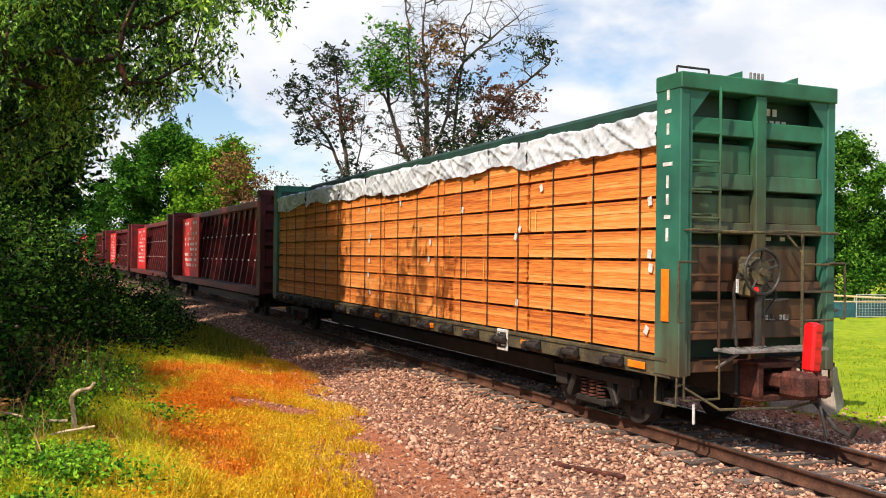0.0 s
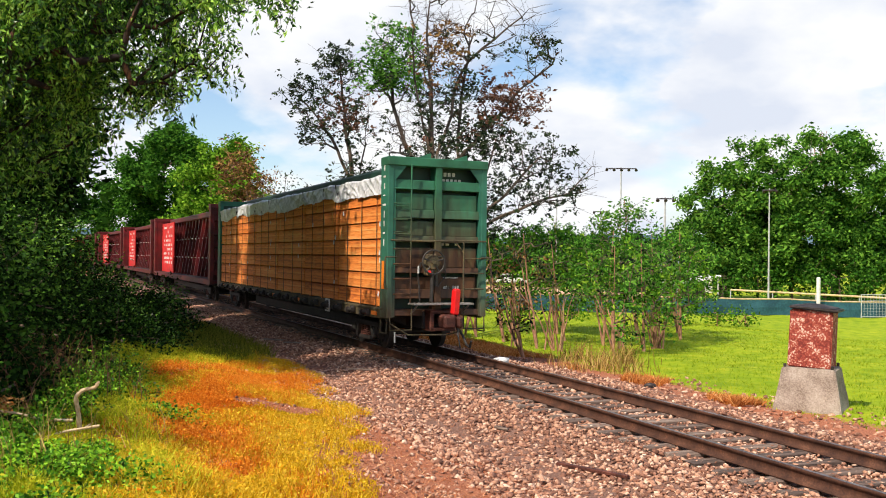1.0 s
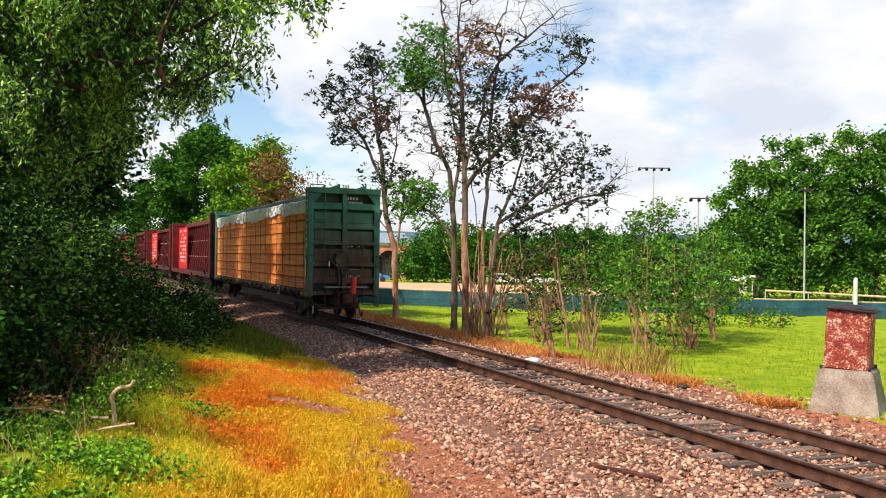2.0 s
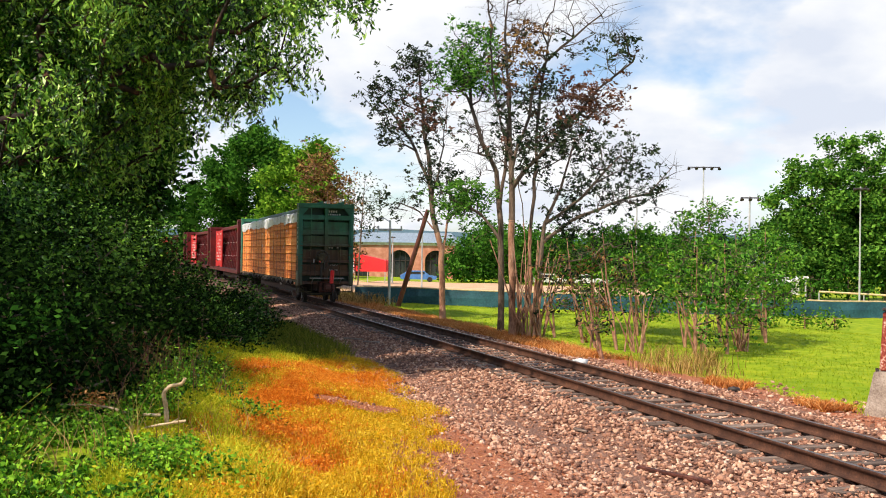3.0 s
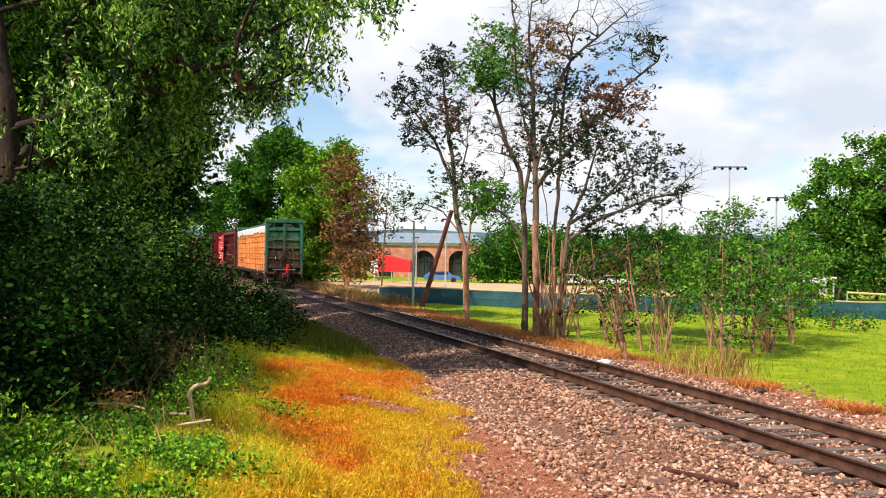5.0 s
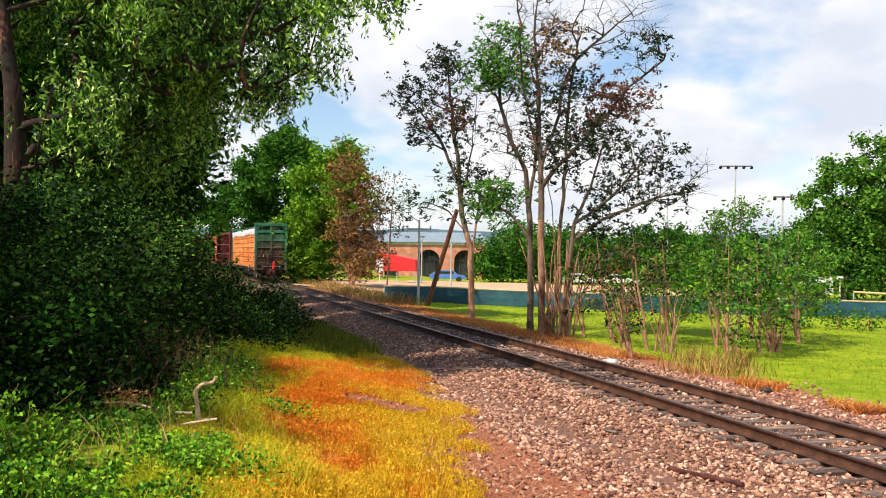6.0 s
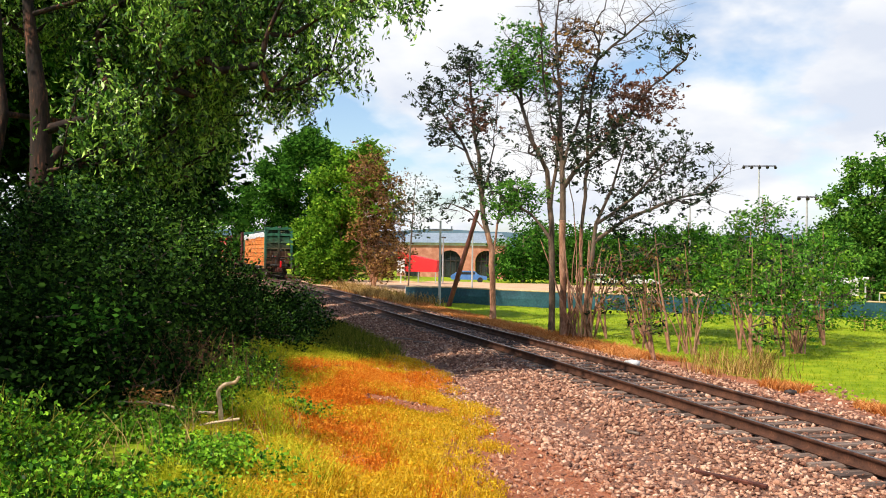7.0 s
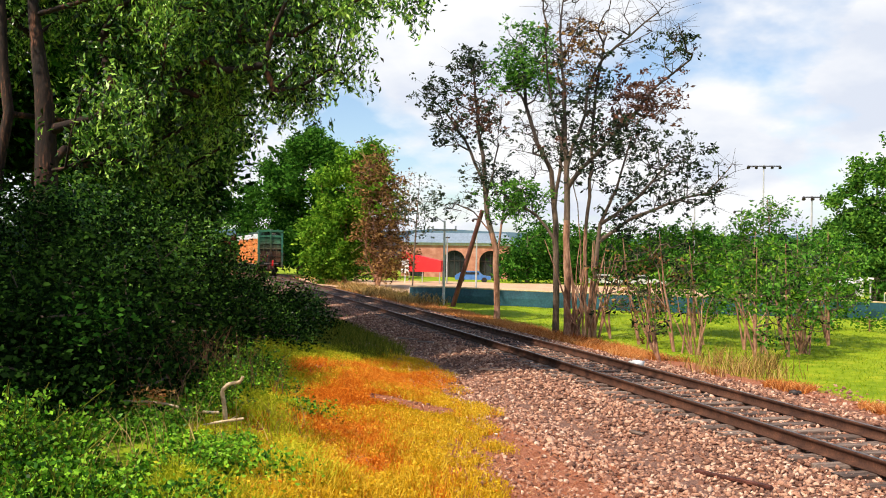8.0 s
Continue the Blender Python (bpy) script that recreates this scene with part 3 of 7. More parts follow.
M_LUMBER = material("fresh_sawn_lumber", [(0.15, (0.42, 0.095, 0.013)), (0.4, (0.68, 0.195, 0.028)), (0.65, (0.78, 0.26, 0.046)), (0.9, (0.82, 0.38, 0.11))], scale=2.2, fine=26, stretch=(1, 0.09, 2.2), island=0.5, obrandom=0.25, fine_mix=0.65, rough=0.75, bump=0.3)
M_YELSTRAP = material("yellow_strap", [(0.3, (0.6, 0.42, 0.08)), (0.7, (0.78, 0.62, 0.2))], scale=9, fine=50, rough=0.5, bump=0)

CAR_LEN, HALF = 22.9, 1.37


def wheelset_mesh():
    bm = bmesh.new()
    rod(bm, (-1.0, 0, 0), (1.0, 0, 0), 0.075, sides=12)
    for sx in (-1, 1):
        rod(bm, (sx * 0.69, 0, 0), (sx * 0.82, 0, 0), 0.42, 0.42, 28)
        rod(bm, (sx * 0.665, 0, 0), (sx * 0.692, 0, 0), 0.45, 0.45, 28)
        rod(bm, (sx * 0.82, 0, 0), (sx * 0.86, 0, 0), 0.15, 0.12, 14)
        for k in range(6):
            a = k * math.pi / 3
            c = (sx * 0.835, 0.26 * math.cos(a), 0.26 * math.sin(a))
            rod(bm, (c[0] - 0.02, c[1], c[2]), (c[0] + 0.02, c[1], c[2]), 0.05, 0.04, 8)
    me = bpy.data.meshes.new("wheelset")
    bm.to_mesh(me)
    bm.free()
    me.materials.append(M_UNDER)
    return me


WHEELSET = wheelset_mesh()
TURNING = []


def add_truck(car, y):
    """A two-axle truck with side frames, springs and bolster."""
    root = empty("truck")
    root.parent = car
    root.location = (0, y, 0)
    for sx in (-1, 1):
        bm = bmesh.new()
        x0, x1 = sx * 0.92, sx * 1.06
        lo, hi = min(x0, x1), max(x0, x1)
        box(bm, lo, hi, -1.12, 1.12, 0.56, 0.70, 0.02)
        box(bm, lo, hi, -1.06, -0.72, 0.36, 0.58, 0.02)
        box(bm, lo, hi, 0.72, 1.06, 0.36, 0.58, 0.02)
        box(bm, lo, hi, -0.42, 0.42, 0.17, 0.28, 0.02)
        for s2 in (-1, 1):
            box(bm, lo, hi, s2 * 0.58 - 0.07, s2 * 0.58 + 0.07, 0.2, 0.62, 0.02, Matrix.Translation((0, s2 * 0.58, 0.4)) @ Matrix.Rotation(s2 * 0.5, 4, "X") @ Matrix.Translation((0, -s2 * 0.58, -0.4)))
        part("side_frame", bm, M_UNDER, root)
        bm = bmesh.new()
        for k in (-0.22, 0.0, 0.22):
            for j in range(5):
                rod(bm, (sx * 0.99, k, 0.29 + j * 0.055), (sx * 0.99, k, 0.32 + j * 0.055), 0.085, sides=10)
        part("spring_nest", bm, M_RUSTY, root)["kind"] = "stuff"
    bm = bmesh.new()
    box(bm, -1.0, 1.0, -0.2, 0.2, 0.44, 0.72, 0.03)
    part("bolster", bm, M_UNDER, root)
    for dy in (-0.89, 0.89):
        w = new("wheelset", WHEELSET)
        w.parent = root
        w.location = (0, dy, 0.42)
        TURNING.append((w, dy))
    return root


def end_bulkhead(car, paint, y, face, rich):
    """A bulkhead whose outer face lies at y and looks along face (-1: backwards)."""
    def yy(a, b):
        p, q = y - face * a, y - face * b
        return min(p, q), max(p, q)

    root = empty("bulkhead")
    root.parent = car
    for sx in (-1, 1):
        bm = bmesh.new()
        lo, hi = sorted((sx * 1.22, sx * HALF))
        box(bm, lo, hi, *yy(0, 0.52), 0.9, 4.86, 0.012)
        lo, hi = sorted((sx * 1.16, sx * 1.24))
        box(bm, lo, hi, *yy(0.02, 0.2), 0.92, 4.7)
        part("corner_post", bm, M_GREEN_CLEAN if paint is M_GREEN else paint, root)
        bm = bmesh.new()
        tri = [(sx * 1.22, 4.72), (sx * 0.86, 4.72), (sx * 1.22, 4.28)]
        for d in (0.015, 0.045):
            p = yy(d, d)[0]
            vs = [bm.verts.new((a, p, b)) for a, b in tri]
            bm.faces.new(vs)
        part("gusset", bm, M_GREEN_CLEAN if paint is M_GREEN else paint, root)
    bm = bmesh.new()
    box(bm, -HALF - 0.01, HALF + 0.01, *yy(-0.03, 0.53), 4.70, 4.92, 0.015)
    part("top_beam", bm, paint, root)
    bm = bmesh.new()
    box(bm, -0.085, 0.095, *yy(0.0, 0.37), 0.92, 4.7, 0.01)
    part("centre_post", bm, paint, root)
    bm = bmesh.new()
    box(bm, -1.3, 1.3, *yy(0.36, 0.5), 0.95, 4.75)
    # on the green car a dark tone paints the recess shade between ribs
    part("back_panel", bm, M_CHORD_AND_RECESS if paint is M_GREEN else paint, root)
    for z0, z1 in ((4.12, 4.36), (3.40, 3.62), (2.80, 2.96), (2.02, 2.16), (1.38, 1.62), (0.95, 1.1)):
        for a, b in ((-1.17, -0.09), (0.1, 1.17)):
            bm = bmesh.new()
            box(bm, a, b, *yy(0.04, 0.37), z0, z1, 0.012)
            for v in bm.verts:  # the upper side of each rib slopes
                if v.co.z > (z0 + z1) / 2 and abs(v.co.y - y) < 0.12:
                    v.co.y += -face * 0.03
            part("rib", bm, paint, root)
    # raised door-like plates between the ribs
    for z0, z1 in ((3.62, 4.02), (2.96, 3.33), (2.16, 2.66), (1.62, 1.92)):
        for a, b in ((-1.12, -0.1), (0.11, 1.12)):
            bm = bmesh.new()
            box(bm, a, b, *yy(0.11, 0.37), z0, z1, 0.01)
            part("plate", bm, paint, root)
    if not rich:
        return root
    # ladders and grab irons
    bm = bmesh.new()
    yo = y + face * 0.08
    bar_path(bm, [(-0.78, yo, 1.25), (-0.78, yo, 4.75)], 0.02)
    z = 1.5
    while z < 4.5:
        bar_path(bm, [(-1.24, yo, z), (-0.78, yo, z)], 0.017)
        z += 0.375
    for zz in (3.05, 3.35, 3.7):
        bar_path(bm, [(-1.22, y - face * 0.03, zz), (-0.83, y - face * 0.03, zz)], 0.014)
    part("ladder", bm, M_GREEN, root, "dirty green steel end ladder")
    bm = bmesh.new()
    bar_path(bm, [(0.68, yo, 1.2), (0.68, yo, 2.82)], 0.022)
    for zz in (1.62, 2.02, 2.4):
        bar_path(bm, [(0.68, yo, zz), (1.26, yo, zz)], 0.017)
    rod(bm, (0.68, yo, 2.55), (0.5, y - face * 0.02, 2.8), 0.02)
    part("ladder", bm, M_SILL, root, "short steel end ladder")
    bm = bmesh.new()
    bar_path(bm, [(-1.3, y + face * 0.14, 2.84), (-0.4, y + face * 0.14, 2.82), (0.4, y + face * 0.14, 2.85), (1.28, y + face * 0.14, 2.84)], 0.02)
    for xx in (-1.28, -0.5, 0.3, 1.26):
        bar_path(bm, [(xx, y + face * 0.14, 2.84), (xx, y, 2.84)], 0.016)
    part("grab_bar", bm, M_SILL, root)
    for sx, zz in ((-1, 2.42), (1, 2.42)):
        bm = bmesh.new()
        bar_path(bm, [(sx * 1.16, y + face * 0.1, zz), (sx * 1.46, y + face * 0.1, zz), (sx * 1.46, y + face * 0.1, zz - 0.78), (sx * 1.38, y + face * 0.1, zz - 0.78)], 0.016)
        part("corner_rail", bm, M_SILL, root)
    # small brackets over the top
    bm = bmesh.new()
    bar_path(bm, [(-1.28, y - face * 0.2, 4.9), (-1.28, y - face * 0.2, 5.03), (-0.75, y - face * 0.2, 5.03), (-0.75, y - face * 0.2, 4.9)], 0.016)
    part("top_grab", bm, M_BLACKBAR, root)
    for x0, x1 in ((-0.6, -0.12), (0.48, 0.9)):
        bm = bmesh.new()
        vs = [bm.verts.new(p) for p in ((x0, y - face * 0.25, 4.92), (x1, y - face * 0.25, 4.92), (x1, y - face * 0.25, 5.08))]
        vs2 = [bm.verts.new((v.co.x, v.co.y - face * 0.12, v.co.z)) for v in vs]
        bm.faces.new(vs), bm.faces.new(vs2)
        for i in range(3):
            bm.faces.new((vs[i], vs[(i + 1) % 3], vs2[(i + 1) % 3], vs2[i]))
        part("chord_gusset", bm, paint, root)
    bm = bmesh.new()
    for k in range(4):
        rod(bm, (-0.02 + k * 0.07, y - face * 0.2, 4.9), (-0.02 + k * 0.07, y - face * 0.2, 5.06), 0.022, 0.018)
    part("tie_down_hook", bm, M_STEEL, root)
    return root


def bars(car, rows, plane, mat=None, name="lettering"):
    """Plain bars that stand for lettering; rows of (u, z, width, height) on the plane given."""
    bm = bmesh.new()
    for u, z, w, h in rows:
        if plane[0] == "end":
            box(bm, u - w / 2, u + w / 2, plane[1] - 0.004, plane[1] + 0.004, z - h / 2, z + h / 2)
        else:
            box(bm, plane[1] - 0.004, plane[1] + 0.004, u - w / 2, u + w / 2, z - h / 2, z + h / 2)
    ob = part(name, bm, mat or M_WHITEPAINT, car, "faded white lettering")
    ob["kind"] = "stuff"
    return ob


def underframe(car, paint):
    for sx in (-1, 1):
        bm = bmesh.new()
        lo, hi = sorted((sx * 1.26, sx * 1.36))
        box(bm, lo, hi, 0.2, CAR_LEN - 0.2, 0.86, 1.12, 0.01)
        lo, hi = sorted((sx * 1.2, sx * 1.38))
        box(bm, lo, hi, 0.25, CAR_LEN - 0.25, 1.085, 1.13)
        part("side_sill", bm, paint, car)
    bm = bmesh.new()
    box(bm, -0.4, 0.4, 0.0, CAR_LEN, 0.62, 1.06, 0.02)
    box(bm, -0.55, 0.55, 4.6, CAR_LEN - 4.6, 0.34, 0.66, 0.03)
    part("centre_sill", bm, M_UNDER, car)
    bm = bmesh.new()
    box(bm, -1.25, 1.25, 0.3, CAR_LEN - 0.3, 1.06, 1.12)
    part("deck", bm, M_UNDER, car)
    for k in range(14):
        y = 1.2 + k * 1.57
        bm = bmesh.new()
        ring = ((-1.255, 0.9), (-0.42, 0.64), (0.42, 0.64), (1.255, 0.9), (1.255, 1.05), (-1.255, 1.05))
        a, b = ([bm.verts.new((u, y + d, w)) for u, w in ring] for d in (-0.05, 0.05))
        bm.faces.new(a), bm.faces.new(b[::-1])
        for i in range(6):
            bm.faces.new((a[i], b[i], b[(i + 1) % 6], a[(i + 1) % 6]))
        part("cross_bearer", bm, M_UNDER, car)
    add_truck(car, 2.55)
    add_truck(car, CAR_LEN - 2.55)


def coupler(car, y, face):
    root = empty("coupler")
    root.parent = car
    bm = bmesh.new()
    for a, b, c, d in ((-0.34, 0.34, 0.58, 0.66), (-0.34, 0.34, 1.02, 1.1), (-0.34, -0.24, 0.6, 1.08), (0.24, 0.34, 0.6, 1.08)):
        p = sorted((y + face * 0.34, y - face * 0.2))
        box(bm, a, b, p[0], p[1], c, d, 0.012)
    part("draft_box", bm, M_RUSTY, root)
    bm = bmesh.new()
    p = sorted((y + face * 0.7, y))
    box(bm, -0.085, 0.085, p[0], p[1], 0.76, 0.95, 0.03)
    part("shank", bm, M_RUSTY, root)
    bm = bmesh.new()
    p = sorted((y + face * 0.98, y + face * 0.56))
    box(bm, -0.24, 0.10, p[0], p[1], 0.68, 1.02, 0.06)
    p = sorted((y + face * 1.03, y + face * 0.74))
    box(bm, 0.10, 0.25, p[0], p[1], 0.70, 0.98, 0.05)
    rod(bm, (0.18, y + face * 0.84, 0.64), (0.18, y + face * 0.84, 1.05), 0.05)
    part("knuckle_head", bm, M_RUSTY, root)
    bm = bmesh.new()
    pts = [(0.3, y + face * 0.5, 0.72), (0.36, y + face * 0.75, 0.5), (0.34, y + face * 1.0, 0.3), (0.3, y + face * 1.28, 0.26), (0.28, y + face * 1.4, 0.42)]
    bar_path(bm, pts, 0.03, 8)
    part("air_hose", bm, M_BLACKBAR, root)
    return root


def lumber_car():
    car = empty("lumber_car")
    underframe(car, M_SILL)
    end_bulkhead(car, M_GREEN, 0.0, -1, True)
    end_bulkhead(car, M_GREEN, CAR_LEN, 1, False)
    coupler(car, 0.0, -1)
    coupler(car, CAR_LEN, 1)
    # middle beam
    bm = bmesh.new()
    box(bm, -0.2, 0.2, 0.5, CAR_LEN - 0.5, 4.6, 4.97, 0.07)
    part("top_chord", bm, M_CHORD_AND_RECESS, car, "dark green top chord")
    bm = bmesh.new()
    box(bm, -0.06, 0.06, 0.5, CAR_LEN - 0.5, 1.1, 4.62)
    part("web", bm, M_CHORD_AND_RECESS, car)
    # brake gear on the end
    gear = empty("brake_gear")
    gear.parent = car
    gear.location = (-0.26, -0.32, 2.30)
    bm = bmesh.new()
    seg = 24
    for r, zc in ((0.30, 0.0),):
        for i in range(seg):
            a, b = 2 * math.pi * i / seg, 2 * math.pi * (i + 1) / seg
            rod(bm, (r * math.cos(a), 0.06 * math.sin(a * 2) * 0, r * math.sin(a)), (r * math.cos(b), 0, r * math.sin(b)), 0.024, sides=6)
        for i in range(5):
            a = 2 * math.pi * i / 5 + 0.3
            rod(bm, (0.05 * math.cos(a), 0.05, 0.05 * math.sin(a)), (r * math.cos(a), 0, r * math.sin(a)), 0.02, sides=6)
    part("brake_wheel", bm, M_BLACKBAR, gear, "dark iron brake wheel")
    bm = bmesh.new()
    rod(bm, (0, 0.02, 0.0), (0, 0.25, 0.0), 0.17, 0.19, 18)
    rod(bm, (0, -0.03, 0.0), (0, 0.03, 0.0), 0.05, 0.05, 12)
    box(bm, -0.14, 0.14, 0.1, 0.33, -0.34, 0.2, 0.03)
    part("housing", bm, M_SILL, gear)
    bm = bmesh.new()
    bar_path(bm, [(-0.12, 0.12, -0.1), (-0.3, 0.12, -0.02), (-0.36, 0.14, -0.3), (-0.3, 0.15, -0.98)], 0.022)
    bar_path(bm, [(-0.02, 0.05, -0.2), (-0.03, 0.05, -0.98)], 0.05, 8)
    bar_path(bm, [(0.12, 0.16, -0.25), (0.12, 0.16, -0.6)], 0.06, 8)
    bar_path(bm, [(0.1, 0.2, 0.1), (0.38, 0.2, 0.16), (0.42, 0.2, -0.35), (0.2, 0.2, -0.62)], 0.016)
    part("brake_rod", bm, M_BLACKBAR, gear)
    bm = bmesh.new()
    box(bm, -0.42, -0.38, 0.02, 0.04, -0.28, -0.1, 0.005)
    part("release_tag", bm, M_WHITEPAINT, gear, "small white tag")
    bm = bmesh.new()
    rod(bm, (-0.12, -0.02, -0.24), (-0.12, 0.03, -0.24), 0.045, sides=10)
    part("indicator", bm, M_REDBOX, gear, "small red indicator")
    bm = bmesh.new()
    box(bm, -0.82, 0.82, -0.42, -0.02, 1.235, 1.275, 0.006)
    step = part("crossover_step", bm, M_STEEL, car, "grey steel crossover step")
    for k in range(14):
        x = -0.78 + k * 0.12
        part("tread_bar", box(bmesh.new(), x - 0.02, x + 0.02, -0.41, -0.03, 1.275, 1.285), M_STEEL, step)
    for x in (-0.7, 0.7):
        part("bracket", rod(bmesh.new(), (x, -0.36, 1.23), (x, 0.05, 1.0), 0.022), M_STEEL, step)
    # steps below the corners
    for sx in (-1, 1):
        bm = bmesh.new()
        bar_path(bm, [(sx * 1.34, 0.06, 0.95), (sx * 1.36, 0.06, 0.52), (sx * 1.36, 0.5, 0.52), (sx * 1.34, 0.5, 0.95)], 0.018)
        bar_path(bm, [(sx * 1.3, -0.03, 0.92), (sx * 1.3, -0.03, 0.6), (sx * 0.72, -0.03, 0.6), (sx * 0.72, -0.03, 1.2)], 0.016)
        part("sill_step", bm, M_SILL, car)
    bm = bmesh.new()
    bar_path(bm, [(-1.32, -0.06, 0.78), (-0.9, -0.25, 0.5), (0.1, -0.45, 0.5), (0.34, -0.7, 0.62)], 0.018)
    part("uncoupling_lever", bm, M_SILL, car)
    bm = bmesh.new()
    box(bm, -1.2, -1.17, -0.1, -0.07, 0.3, 0.56, 0.004)
    part("marker_flag", bm, M_WHITEPAINT, car, "small white tag")
    # end-of-train unit
    eot = empty("end_of_train_unit")
    eot.parent = car
    eot.matrix_local = pose(0.1, -0.8, 0.94, 0, 4, 0)
    bm = bmesh.new()
    box(bm, -0.085, 0.085, -0.1, 0.1, 0.08, 0.70, 0.03)
    for k in range(3):
        box(bm, -0.06, 0.06, -0.11, -0.09, 0.2 + k * 0.2, 0.3 + k * 0.2, 0.004)
    part("case", bm, M_REDBOX, eot, "bright red plastic case")
    bm = bmesh.new()
    rod(bm, (-0.07, 0, 0.67), (0.07, 0, 0.67), 0.05)
    part("lamp", bm, M_REDBOX, eot)
    bm = bmesh.new()
    bar_path(bm, [(0.06, 0, 0.1), (0.08, -0.05, -0.2), (0.07, -0.16, -0.45), (0.12, -0.22, -0.72)], 0.022)
    part("hose", bm, M_BLACKBAR, eot)
    # faded lettering
    face = -HALF - 0.004
    bars(car, [(0.26, 4.66 - 0.235 * i, (0.05, 0.13, 0.05, 0.12, 0.2, 0.05, 0.05, 0.13, 0.05)[i], (0.17, 0.05, 0.15, 0.04, 0.05, 0.17, 0.14, 0.05, 0.18)[i]) for i in range(9)], ("side", face))
    bars(car, [(0.16 + 0.115 * i, 4.38, 0.075, 0.13) for i in range(6)] + [(0.2 + 0.12 * i, 4.56, 0.08, 0.1) for i in range(4)], ("end", 0.352))
    bars(car, [(0.22 + 0.13 * i, 3.1 - 0.115 * j, 0.09, 0.055) for j in range(4) for i in range(4) if (i + j) % 5], ("end", 0.23))
    bm = bmesh.new()
    box(bm, 0.18, 0.62, 0.12, 0.17, 1.5, 1.86, 0.01)
    part("data_plate", bm, M_BLACKBAR, car, "black data plate")
    bars(car, [(0.22 + 0.065 * i, 1.66, 0.05, 0.07) for i in range(7) if i != 3] + [(0.4, 1.9, 0.42, 0.035)], ("end", 0.114))
    # reflectors along the side
    for sx in (-1, 1):
        bm = bmesh.new()
        p = sorted((sx * (HALF + 0.004), sx * (HALF + 0.02)))
        box(bm, p[0], p[1], 0.2, 0.36, 1.62, 2.32, 0.004)
        part("reflector", bm, M_ORANGE, car, "orange reflector strip")
        for y in (0.9, 4.05, 6.4, 8.3, 11.6, 15.0, 18.2, 21.3):
            bm = bmesh.new()
            box(bm, p[0], p[1], y - 0.2, y + 0.2, 0.93, 1.03, 0.004)
            part("reflector", bm, M_ORANGE, car, "small orange reflector")
    bm = bmesh.new()
    box(bm, -HALF - 0.035, -HALF + 0.0, 4.72, 5.12, 0.78, 1.16, 0.01)
    part("routing_board", bm, M_WHITEPAINT, car, "white-framed routing board")
    bm = bmesh.new()
    box(bm, -HALF - 0.045, -HALF - 0.037, 4.77, 5.07, 0.83, 1.11)
    part("routing_panel", bm, M_BLACKBAR, car)
    bars(car, [(4.84, 1.0, 0.09, 0.14), (4.84, 0.88, 0.12, 0.03), (4.99, 1.0, 0.03, 0.2)], ("side", -HALF - 0.051), name="routing_mark")
    # winches on the sill
    bm = bmesh.new()
    box(bm, -0.05, 0.03, -0.14, 0.14, -0.08, 0.1, 0.02)
    rod(bm, (-0.06, -0.18, 0), (-0.06, 0.2, 0), 0.055, sides=10)
    rod(bm, (-0.07, 0.16, -0.02), (-0.07, 0.24, -0.02), 0.085, sides=10)
    first = part("winch", bm, M_UNDER, car)
    me = first.data
    k = 0
    y = 1.35
    while y < CAR_LEN - 0.6:
        ob = first if k == 0 else new("winch", me)
        ob.parent = car
        ob.location = (-HALF - 0.03, y, 0.98)
        y += 1.18
        k += 1
    load(car)
    return tagged(car, "green centrebeam flat car loaded with wrapped orange lumber", "railway car")


